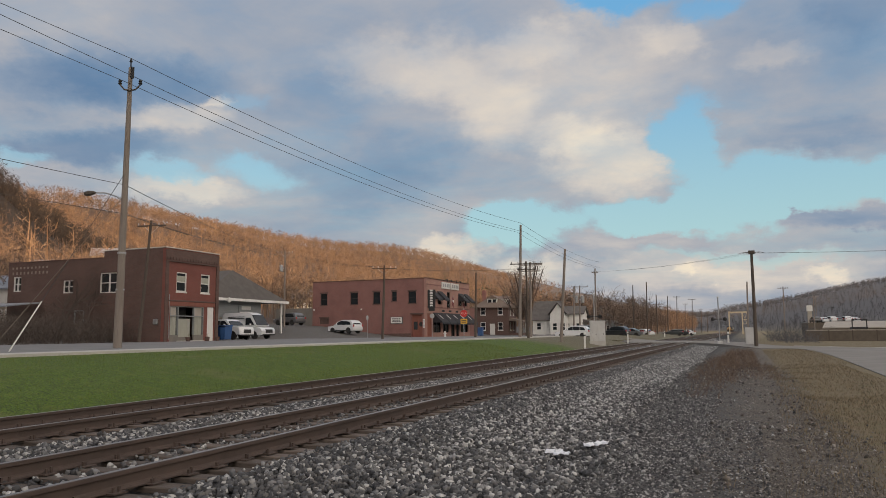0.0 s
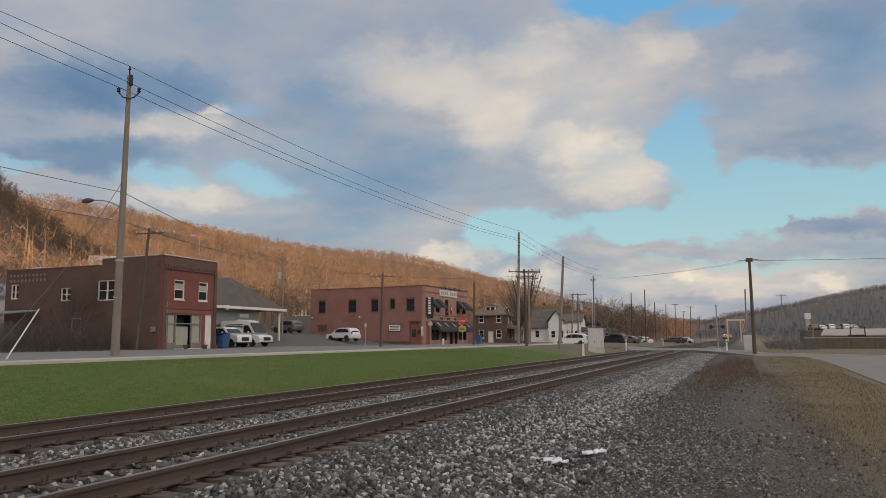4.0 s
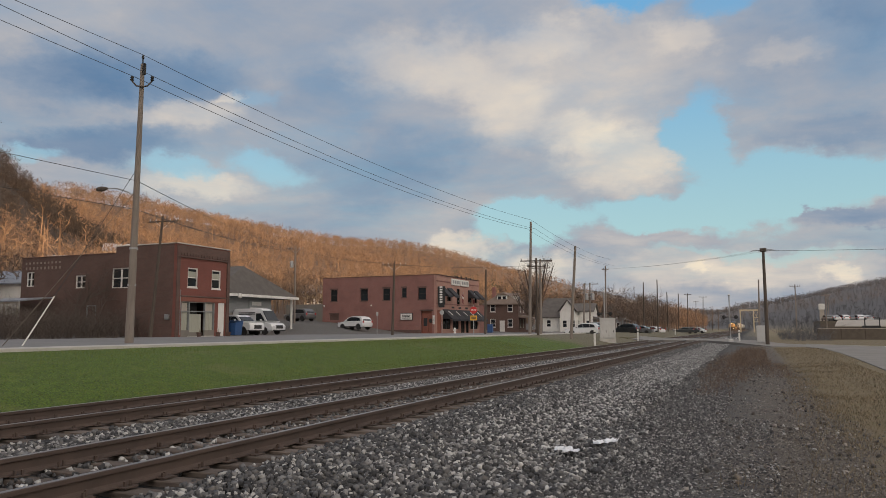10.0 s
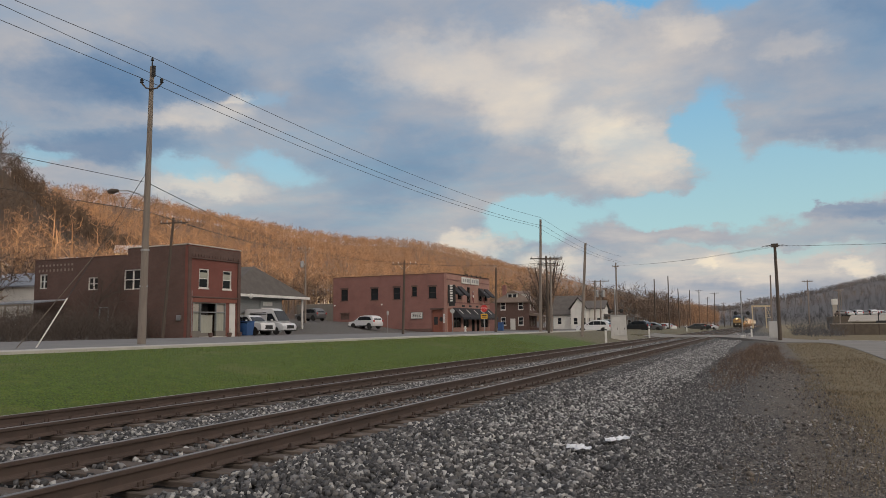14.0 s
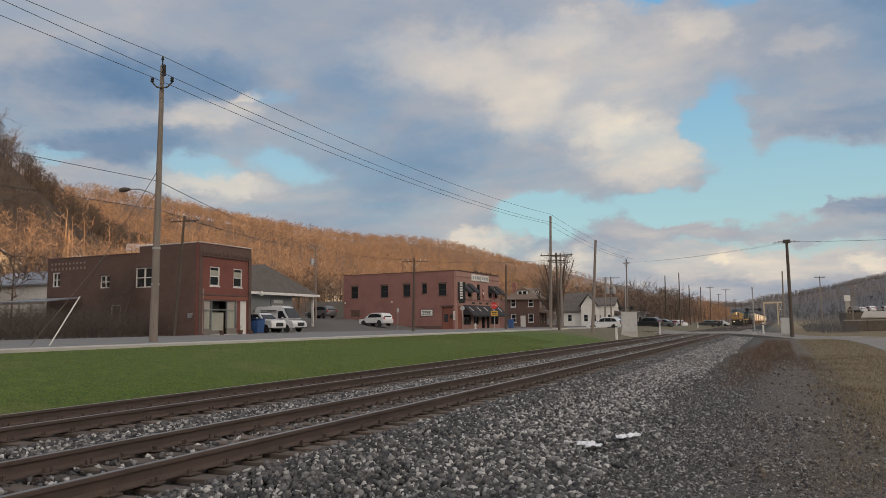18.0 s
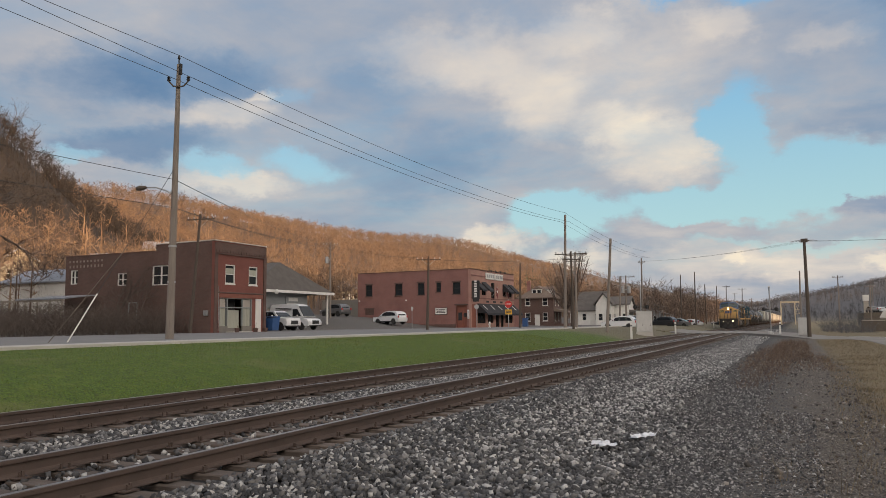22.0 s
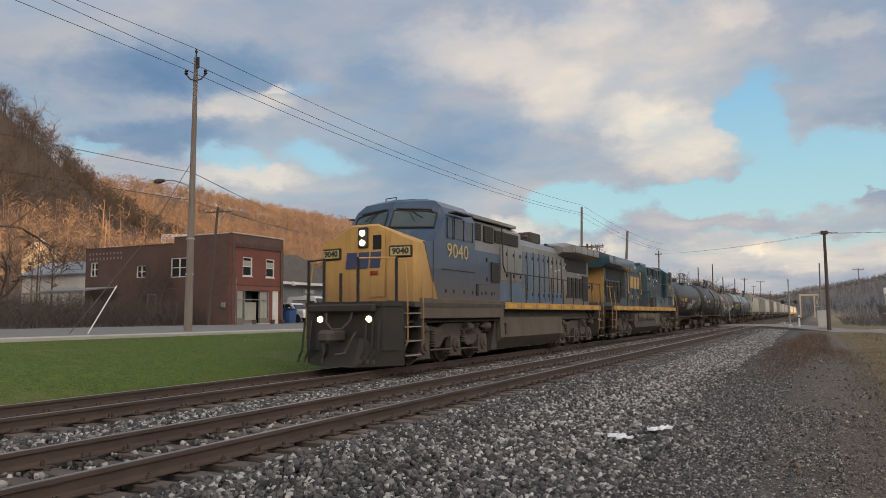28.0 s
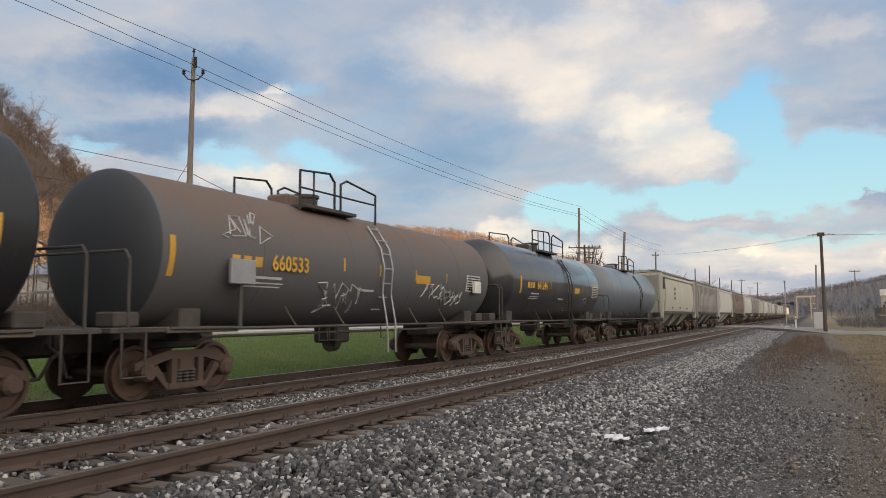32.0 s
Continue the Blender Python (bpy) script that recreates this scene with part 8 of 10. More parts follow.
def coupler(car, y, way):
    c = part("coupler", Mesh().box(-0.12, 0.12, min(y, y + way * 0.55), max(y, y + way * 0.55), 0.74, 1.0, 0.04), UNDER, car, "cast knuckle coupler")
    part("knuckle", Mesh().box(-0.2, 0.17, min(y + way * 0.5, y + way * 0.82), max(y + way * 0.5, y + way * 0.82), 0.7, 1.02, 0.08), UNDER, c)
    part("air_hose", Mesh().path([(0.4, y, 0.95), (0.42, y + way * 0.25, 0.75), (0.35, y + way * 0.4, 0.45), (0.2, y + way * 0.6, 0.42)], 0.03), UNDER, c)
    part("air_hose", Mesh().path([(-0.4, y, 0.95), (-0.42, y + way * 0.25, 0.7), (-0.3, y + way * 0.35, 0.4)], 0.03), UNDER, c)
    return c


def hull(half, z0, eave, top, inset, bow=0.0):
    """Cross outline of a hood or cab with chamfered shoulders, as (x, z)."""
    pts = [(-half, z0), (-half, eave), (-inset, top - 0.06), (-inset * 0.6, top), (inset * 0.6, top), (inset, top - 0.06), (half, eave), (half, z0)]
    return pts


def side_doors(parent, x, ys, z0, z1, material, latch=True):
    """Thin access doors along a hood side."""
    for a, b in zip(ys, ys[1:]):
        d = part("hood_door", Mesh().box(x, x + 0.025, a + 0.02, b - 0.02, z0, z1, 0.008), material, parent)
        if latch:
            part("latch", Mesh().box(x + 0.025, x + 0.05, b - 0.16, b - 0.09, z0 + 0.12, z0 + 0.24), GRILLE, d)
            part("latch", Mesh().box(x + 0.025, x + 0.05, b - 0.16, b - 0.09, z1 - 0.26, z1 - 0.14), GRILLE, d)


def side_louvres(parent, x, y0, y1, z0, z1, rows=6):
    g = part("grille", Mesh().box(x, x + 0.03, y0, y1, z0, z1), GRILLE, parent, "black mesh grille")
    for i in range(rows):
        z = z0 + (z1 - z0) * (i + 0.5) / rows
        part("louvre", Mesh().box(x + 0.03, x + 0.045, y0 + 0.03, y1 - 0.03, z - 0.012, z + 0.012), UNDER, g)
    return g


def handrail(loco, x, y0, y1, z=2.78, every=1.55, colour=UNDER, deck=1.78):
    r = part("handrail", Mesh().rod((x, y0, z), (x, y1, z), 0.022, None, 6), colour, loco, "long side handrail")
    n = max(1, round((y1 - y0) / every))
    for i in range(n + 1):
        y = y0 + (y1 - y0) * i / n
        part("stanchion", Mesh().rod((x, y, deck - 0.2), (x, y, z), 0.024, None, 6), colour, r)
    return r


def step_well(loco, y, s, colour=LOCO_YELLOW, way=1, edge=LOCO_YELLOW):
    """Corner steps: y is the end of the loco, way points inwards."""
    w = part("step_well", Mesh().box(0.98 * s if s > 0 else -1.0, 1.0 if s > 0 else -0.98, min(y, y + way * 0.9), max(y, y + way * 0.9), 0.42, 1.75)
             .box(min(s * 1.0, s * 1.5), max(s * 1.0, s * 1.5), y + way * 0.86 if way > 0 else y - 0.9, y + 0.9 if way > 0 else y - 0.86, 0.42, 1.75), UNDER, loco, "black corner step well")
    for z in (0.36, 0.72, 1.08, 1.42):
        part("step", Mesh().box(min(s * 1.0, s * 1.52), max(s * 1.0, s * 1.52), min(y, y + way * 0.84), max(y, y + way * 0.84), z - 0.02, z + 0.012), UNDER, w)
        part("step_edge", Mesh().box(min(s * 1.5, s * 1.535), max(s * 1.5, s * 1.535), min(y, y + way * 0.84), max(y, y + way * 0.84), z - 0.02, z + 0.015), edge, w, "bright step edge")
    for yy in (y + way * 0.05, y + way * 0.88):
        part("grab_iron", Mesh().path([(s * 1.5, yy, 0.6), (s * 1.56, yy, 0.7), (s * 1.56, yy, 1.75), (s * 1.42, yy + way * 0.12, 2.75), (s * 1.25, yy + way * 0.12, 2.8)], 0.022), colour, w, "yellow grab iron")


def text_on_side(text, size, material, parent, y, z, x, width=None):
    """Writing on the +x side: it reads along +y."""
    return lettering(text, size, material, parent, face_x(y, z, x), width)


def loco_lead():
    L = thing("locomotive", pose(0, 0, 0), "blue, grey and yellow wide-cab diesel locomotive with lit headlights, number 9040", "locomotive", "train")
    # frame, deck and sill
    part("underframe", Mesh().box(-1.2, 1.2, 0.2, 19.5, 1.15, 1.6, 0.04), UNDER, L)
    part("deck", Mesh().box(-1.55, 1.55, 0.9, 19.4, 1.58, 1.7), UNDER, L)
    for s in (1, -1):
        x0, x1 = (1.5, 1.56) if s > 0 else (-1.56, -1.5)
        for a in np.arange(7.1, 19.2, 1.53):
            b = min(a + 1.5, 19.35)
            p = part("sill_stripe", Mesh().box(x0, x1, a, b, 1.55, 1.78, 0.01), SILL_YELLOW, L, "yellow sill stripe")
            part("reflector", Mesh().box(x1 if s > 0 else x0 - 0.004, x1 + 0.004 if s > 0 else x0, a + 0.3, a + 1.1, 1.6, 1.72), SIGN_YELLOW, p)
        part("battery_box", Mesh().box(x0 - 0.02 if s > 0 else -1.54, x1 - 0.02 if s > 0 else -1.48, 1.25, 7.0, 1.28, 1.82, 0.01), ROAD_DIRT, L, "dirt-brown side skirt")
    # cab and nose
    def ring(z, yc, ye, half):
        k = half / 1.53
        return [(-half, ye, z), (-0.9 * k, yc + (ye - yc) * 0.59, z), (-0.05, yc, z), (0.05, yc, z), (0.9 * k, yc + (ye - yc) * 0.59, z), (half, ye, z), (half, 4.75, z), (-half, 4.75, z)]

    cab = Mesh().loft([ring(1.8, 1.92, 1.98, 1.53), ring(3.36, 1.96, 2.02, 1.53), ring(3.75, 2.06, 2.42, 1.53), ring(4.15, 2.26, 2.72, 1.53), ring(4.42, 2.36, 2.78, 1.40), ring(4.62, 2.48, 2.84, 1.15), ring(4.70, 2.62, 2.92, 0.8)])
    c = part("cab", cab, BLUE, L, "blue cab")
    plan = [(-1.5, 2.1), (-1.5, 1.9), (-1.5, 1.14), (-1.42, 1.05), (-0.5, 0.94), (-0.42, 0.92), (0.42, 0.92), (0.5, 0.94), (1.42, 1.05), (1.5, 1.14), (1.5, 1.9), (1.5, 2.1)]
    rise = lambda x: 3.80 - 0.46 * max(abs(x) - 0.42, 0) / 1.03
    m = Mesh().loft([[(x, y, 1.72) for x, y in plan], [(x, y, rise(x) - 0.05) for x, y in plan], [(x * 0.97, y + 0.05, rise(x)) for x, y in plan]])
    n = part("nose", m, LOCO_YELLOW, L, "yellow nose")
    for s in (1, -1):
        span = lambda lo, hi: (lo, hi) if s > 0 else (-hi, -lo)
        part("side_panel", Mesh().prism([(1.5, 3.32), (2.06, 3.36), (2.06, 2.06)], "x", *span(1.46, 1.512)), BLUE, n, "blue panel behind a slanted yellow edge")
        part("side_wedge", Mesh().prism([(1.96, 2.25), (1.96, 1.8), (2.19, 1.8)], "x", *span(1.5, 1.545)), LOCO_YELLOW, n, "foot of the yellow slanted edge")
    for s in (-1, 1):
        q = Mesh()

        def a(x, z, out=0.03):
            yc, ye = np.interp(z, [3.36, 3.75, 4.15, 4.42], [1.96, 2.06, 2.26, 2.40]), np.interp(z, [3.36, 3.75, 4.15, 4.42], [2.02, 2.42, 2.72, 2.84])
            return (x, float(yc + (ye - yc) * abs(x) / 1.53) - out, z)

        edge = [(0.09, 3.84), (0.9, 3.82), (1.34, 3.80), (1.30, 4.24), (0.95, 4.31), (0.09, 4.35)]
        q.loft([[a(s * x, z) for x, z in edge], [a(s * x, z, -0.03) for x, z in edge]])
        w = part("windscreen", q, CAB_GLASS, c, "dark windscreen pane")
        part("gasket", Mesh().path([a(s * x, z, 0.035) for x, z in edge + edge[:1]], 0.026), GRILLE, w)
        part("wiper", Mesh().rod(a(s * 0.5, 4.36, 0.06), a(s * 0.75, 4.02, 0.06), 0.012), GRILLE, w)
        part("wiper", Mesh().rod(a(s * 0.55, 4.36, 0.06), a(s * 0.95, 4.1, 0.06), 0.012), GRILLE, w)
        part("sun_visor", Mesh().rod(a(s * 0.15, 4.4, 0.05), a(s * 1.15, 4.34, 0.05), 0.025), GRILLE, w)
        x = s * 1.53
        for y0, y1 in ((2.86, 3.2), (3.3, 3.92), (3.98, 4.56)):
            sw = part("cab_window", Mesh().box(min(x, x + s * 0.02), max(x, x + s * 0.02), y0, y1, 3.55, 4.1), GLASS, c, "dark cab side window")
            for e in (y0, y1):
                part("window_rim", Mesh().box(min(x, x + s * 0.04), max(x, x + s * 0.04), e - 0.02, e + 0.02, 3.52, 4.13), BLUE, sw)
        part("awning", Mesh().prism([(2.9, 4.28), (4.0, 4.28), (4.0, 4.24), (2.9, 4.24)], "x", min(x, x + s * 0.28), max(x, x + s * 0.28)), UNDER, c, "open window shade")
        part("cab_rivets", Mesh().box(min(x, x + s * 0.012), max(x, x + s * 0.012), 2.5, 4.7, 2.62, 2.65), GRILLE, c)
        for y in (2.7, 3.2, 3.9, 4.5, 5.2, 6.0):
            part("lifting_hole", Mesh().box(min(x, x + s * 0.012), max(x, x + s * 0.012), y, y + 0.07, 1.98, 2.08), GRILLE, c)
    part("roof_hatch", Mesh().box(-0.5, 0.5, 2.9, 4.2, 4.66, 4.74, 0.03), BLUE, c)
    part("antenna", Mesh().path([(-0.5, 2.9, 4.66), (-0.5, 2.9, 4.8), (-0.15, 2.9, 4.82), (-0.15, 2.9, 4.66)], 0.018), GRILLE, c)
    part("antenna", Mesh().rod((0.5, 3.6, 4.66), (0.5, 3.6, 4.82), 0.02), GRILLE, c)
    # nose fittings
    hl = part("headlight_box", Mesh().box(-0.18, 0.14, 0.86, 0.98, 3.16, 3.72, 0.03), GRILLE, n, "black headlight housing")
    for z in (3.3, 3.56):
        part("headlight", Mesh().spin([(0.82, 0.02), (0.83, 0.075), (0.87, 0.08)], "y", (-0.02, 0, z), 16), LAMP_ON, hl, "lit headlight")
    d = part("nose_window", Mesh().box(0.28, 0.56, 0.895, 0.92, 3.1, 3.5, 0.05), GLASS, n, "small nose door window")
    part("nose_door", Mesh().box(-0.02 + 0.22, 0.66, 0.9, 0.915, 1.85, 3.6, 0.01), LOCO_YELLOW, n)
    for s in (-1, 1):
        b = part("number_board", Mesh().box(-0.33, 0.33, -0.07, 0.05, 2.88, 3.2, 0.03), GRILLE, n, "number board", at=pose(s * 1.08, 1.03, 0, 0, 0, s * 7.0))
        part("board_face", Mesh().box(-0.28, 0.28, -0.078, -0.07, 2.93, 3.15), STENCIL_PALE, b)
        lettering("9040", 0.22, GRILLE, b, face_ny(0, 3.04, -0.08), 0.48, bold=0.008)
        part("ditch_light", Mesh().spin([(-0.1, 0.02), (-0.09, 0.075), (-0.05, 0.08)], "y", (s * 0.74, 0.06, 1.28), 16), LAMP_ON, L, "lit ditch light")
        part("ditch_housing", Mesh().spin([(-0.07, 0.12), (-0.05, 0.13), (0.15, 0.1), (0.15, 0.02)], "y", (s * 0.74, 0.06, 1.28), 16), GRILLE, L, "black ditch light housing")
    # plain blue shapes of the emblem on the nose
    for x in (-0.58, -0.2, 0.18):
        part("emblem", Mesh().prism([(x, 2.62), (x + 0.05, 3.05), (x + 0.37, 3.05), (x + 0.32, 2.62)], "y", 0.895, 0.912), NOSE_BLUE, n, "plain blue emblem block")
    part("decal", Mesh().box(0.2, 0.45, 0.9, 0.91, 2.42, 2.54), RED_LENS, n, "small red and white decal")
    # pilot
    p = part("pilot", Mesh().prism([(-1.48, 0.42), (-1.1, 0.06), (-0.9, 0.0), (0.9, 0.0), (1.1, 0.06), (1.48, 0.42), (1.48, 0.56), (-1.48, 0.56)], "z", 0.5, 1.6), PILOT_BLACK, L, "black pilot sheet")
    m = Mesh()
    m.loft([[(-1.46, 0.45, 0.12), (-0.5, -0.34, 0.1), (0.5, -0.34, 0.1), (1.46, 0.45, 0.12)], [(-1.5, 0.42, 0.85), (-0.5, -0.08, 0.8), (0.5, -0.08, 0.8), (1.5, 0.42, 0.85)]], closed=False, caps=False)
    m.loft([[(-1.46, 0.52, 0.12), (-0.5, -0.27, 0.1), (0.5, -0.27, 0.1), (1.46, 0.52, 0.12)], [(-1.5, 0.48, 0.85), (-0.5, -0.02, 0.8), (0.5, -0.02, 0.8), (1.5, 0.48, 0.85)]], closed=False, caps=False)
    part("snowplough", m, PILOT_BLACK, p, "black snowplough blade")
    part("front_platform", Mesh().prism([(-1.48, 0.36), (-1.1, 0.02), (-0.9, -0.06), (0.9, -0.06), (1.1, 0.02), (1.48, 0.36), (1.48, 1.2), (-1.48, 1.2)], "z", 1.6, 1.72), PILOT_BLACK, L)
    part("anticlimber", Mesh().box(-1.0, 1.0, -0.24, -0.04, 1.45, 1.66, 0.04), PILOT_BLACK, L)
    part("coupling_chain", Mesh().path([(-0.45, -0.14, 1.5), (-0.42, -0.2, 1.2), (-0.2, -0.26, 1.02), (0.1, -0.26, 1.04), (0.3, -0.2, 1.25), (0.34, -0.14, 1.5)], 0.028), TRUCK_GRIME, p, "looped hose")
    coupler(L, -0.1, -1)
    for x in (-1.15, -0.95, 0.72, 0.92, 1.1, -0.4):
        part("mu_hose", Mesh().path([(x, -0.1, 1.25), (x + 0.03, -0.2, 0.9), (x + 0.05, -0.28, 0.5), (x - 0.04, -0.3, 0.3)], 0.028), GRILLE, p, "black air hose")
        part("hose_tip", Mesh().rod((x - 0.04, -0.3, 0.3), (x - 0.06, -0.3, 0.2), 0.035), TRUCK_GRIME, p)
    for x, y in ((-1.36, 0.34), (-0.62, 0.0), (-0.1, 0.0), (0.42, 0.0), (1.34, 0.34)):
        part("front_post", Mesh().box(x - 0.035, x + 0.035, y - 0.04, y, 1.7, 2.85 if abs(x) > 0.3 else 2.45), GRILLE, L, "black front railing post")
    part("front_rail", Mesh().rod((-1.36, 0.32, 2.82), (-0.62, -0.02, 2.82), 0.022), GRILLE, L)
    part("front_rail", Mesh().rod((0.42, -0.02, 2.82), (1.34, 0.32, 2.82), 0.022), LOCO_YELLOW, L)
    for s in (1, -1):
        step_well(L, 0.45, s, edge=GALV)
        step_well(L, 19.9, s, way=-1)
    text_on_side("9040", 0.6, STENCIL_PALE, c, 3.52, 3.17, 1.545, 1.42)
    # equipment behind the cab
    e = part("equipment_hood", Mesh().prism(hull(1.42, 1.8, 4.2, 4.48, 1.05), "y", 4.75, 9.0), LOCO_GREY, L, "grey equipment hood over blue")
    part("lower_blue", Mesh().box(1.42, 1.445, 4.76, 6.95, 1.8, 3.35), BLUE, e)
    part("lower_blue", Mesh().box(1.42, 1.44, 6.95, 8.98, 1.8, 2.42), EMBLEM_BLUE, e, "faded blue lower band")
    part("roof_rail", Mesh().box(1.0, 1.3, 4.8, 8.9, 4.4, 4.5), LOCO_GREY, e)
    side_doors(e, 1.425, [7.0, 7.65, 8.3, 8.95], 2.5, 3.6, LOCO_GREY)
    side_louvres(e, 1.43, 4.86, 5.4, 3.68, 4.2)
    side_louvres(e, 1.43, 5.65, 6.4, 3.66, 4.18)
    side_louvres(e, 1.43, 6.55, 8.65, 3.72, 4.12)
    side_louvres(e, 1.45, 6.17, 6.86, 2.4, 3.05, 8)
    side_doors(e, 1.445, [4.85, 5.9], 2.3, 3.3, BLUE)
    for y in (5.0, 5.7, 6.4):
        part("lifting_hole", Mesh().box(1.445, 1.455, y, y + 0.08, 2.0, 2.1), GRILLE, e)
    part("louvre_strip", Mesh().box(1.445, 1.46, 5.0, 5.16, 1.95, 2.5), GRILLE, e)
    dbx = part("dynamic_brake_hood", Mesh().prism(hull(1.2, 1.8, 4.3, 4.5, 1.0), "y", 9.0, 9.4), LOCO_GREY, L, "grey dynamic brake hood")
    h = part("engine_hood", Mesh().prism([(-0.98, 1.8), (-0.98, 3.95), (-0.85, 4.18), (-0.55, 4.28), (0.55, 4.28), (0.85, 4.18), (0.98, 3.95), (0.98, 1.8)], "y", 9.4, 15.0), LOCO_GREY, L, "grey engine hood with large blue emblem blocks")
    part("lower_blue", Mesh().box(0.98, 1.021, 9.4, 15.0, 1.8, 2.28), EMBLEM_BLUE, h, "blue lower band")
    for y in (9.42, 10.0, 10.72, 11.42, 12.1, 12.72, 13.3, 13.85, 14.4, 14.97):
        part("door_seam", Mesh().box(1.0, 1.032, y - 0.012, y + 0.012, 1.9, 3.74), GRILLE, h)
    side_doors(h, 0.99, [9.42, 10.02, 10.72, 11.42, 12.1, 12.72, 13.3, 13.85, 14.4, 14.95], 1.95, 3.72, LOCO_GREY)
    x0, x1 = 1.012, 1.022
    for y, w in ((9.5, 0.44), (10.16, 0.36), (10.72, 0.44), (11.38, 0.36), (11.94, 0.44), (12.56, 0.36)):
        part("emblem", Mesh().prism([(y, 2.36), (y + 0.12, 3.72), (y + 0.12 + w, 3.72), (y + w, 2.36)], "x", x0, x1), EMBLEM_BLUE, h, "large plain blue emblem bar")
    part("exhaust_outlet", Mesh().box(-0.52, 0.52, 12.65, 13.82, 4.26, 4.72, 0.05), UNDER, h, "sooty exhaust stack")
    horn = part("air_horn", Mesh().box(-0.3, 0.3, 11.7, 11.8, 4.28, 4.4), UNDER, h, "cluster of black air horns")
    for x in (-0.2, 0.0, 0.2):
        part("trumpet", Mesh().spin([(11.35, 0.1), (11.45, 0.05), (11.7, 0.04), (11.95, 0.05), (12.08, 0.1)], "y", (x + 0.3, 0, 4.46), 10), UNDER, horn)
    part("roof_pipe", Mesh().rod((0.7, 13.9, 4.24), (0.7, 15.2, 4.24), 0.1), BLUE, h)
    r = part("radiator_hood", Mesh().prism(hull(0.98, 1.8, 3.9, 4.1, 0.9), "y", 15.0, 19.35), LOCO_GREY, L, "grey radiator hood")
    wing = [(-1.5, 4.02), (-1.5, 4.36), (-1.1, 4.46), (1.1, 4.46), (1.5, 4.36), (1.5, 4.02), (0.98, 3.82), (-0.98, 3.82)]
    part("radiator_wing", Mesh().loft([[(x * 0.8, 14.7, z - 0.15 if z > 4.2 else z) for x, z in wing], [(x, 15.3, z) for x, z in wing], [(x, 19.5, z) for x, z in wing]]), LOCO_GREY, r, "overhanging radiator wing")
    for a in np.arange(15.5, 19.4, 0.98):
        part("wing_panel", Mesh().box(1.5, 1.512, a, a + 0.9, 4.07, 4.33), LOCO_GREY, r)
    part("radiator_screen", Mesh().box(0.98, 1.0, 15.6, 19.0, 3.25, 3.85), GRILLE, r, "dark radiator screen")
    side_doors(r, 0.99, [15.05, 15.75], 1.95, 3.6, LOCO_GREY)
    for a in (15.9, 16.5, 17.1, 17.7):
        side_louvres(r, 0.99, a, a + 0.4, 2.1, 3.0, 7)
    part("filter_door", Mesh().box(0.99, 1.03, 18.2, 19.1, 2.0, 3.15, 0.02), GRILLE, r)
    part("end_cap", Mesh().box(-0.95, 0.95, 19.35, 19.42, 1.8, 3.9), LOCO_GREY, r)
    part("marker_light", Mesh().box(0.3, 0.6, 19.42, 19.52, 3.3, 3.9, 0.04), UNDER, r)
    # below the deck
    tank = [(-1.38, 1.28), (-1.42, 0.62), (-1.0, 0.22), (1.0, 0.22), (1.42, 0.62), (1.38, 1.28)]
    part("fuel_tank", Mesh().loft([[(x, 7.05 - (1.28 - z) * 0.45 * 0, z) for x, z in tank], [(x, 13.75, z) for x, z in tank]]), ROAD_DIRT, L, "dirty brown fuel tank")
    part("tank_shield", Mesh().prism([(6.55, 0.26), (7.05, 0.26), (7.05, 1.28), (6.95, 1.28)], "x", -1.25, 1.25), UNDER, L)
    part("tank_filler", Mesh().box(1.385, 1.45, 7.4, 7.55, 0.72, 1.1, 0.01), UNDER, L)
    loco_truck(L, 3.9)
    loco_truck(L, 16.2)
    handrail(L, 1.5, 7.8, 19.5)
    handrail(L, -1.5, 7.8, 19.5)
    part("cab_pipe", Mesh().path([(1.46, 4.8, 4.32), (1.52, 6.7, 4.32), (1.52, 6.95, 4.25), (1.52, 7.02, 4.05), (1.52, 7.05, 3.0), (1.5, 7.3, 2.78), (1.5, 7.8, 2.78)], 0.022), UNDER, L)
    part("piping", Mesh().rod((1.3, 0.9, 1.2), (1.3, 19.0, 1.2), 0.035), UNDER, L)
    for y, z in ((13.45, 3.3), (14.05, 3.15), (14.55, 3.2), (15.2, 3.35), (17.4, 3.15)):
        part("notice", Mesh().box(1.02, 1.034, y, y + 0.2, z, z + 0.07), STENCIL_WHITE, L, "small white stencil plate")
    part("wing_edge", Mesh().box(1.5, 1.52, 15.3, 19.5, 4.0, 4.06), GRILLE, r)
    for a in np.arange(15.5, 19.4, 0.98):
        for dz in (4.1, 4.3):
            part("rivet", Mesh().box(1.512, 1.522, a + 0.03, a + 0.07, dz, dz + 0.03), GRILLE, r)
    part("hose_loop", Mesh().path([(1.35, 17.6, 1.5), (1.45, 17.8, 1.2), (1.45, 18.4, 1.15), (1.35, 18.8, 1.5)], 0.03), GRILLE, L)
    part("hose_loop", Mesh().path([(1.35, 18.3, 1.5), (1.45, 18.6, 1.25), (1.45, 19.0, 1.2), (1.35, 19.2, 1.5)], 0.025), GRILLE, L)
    coupler(L, 19.6, 1)
    return L


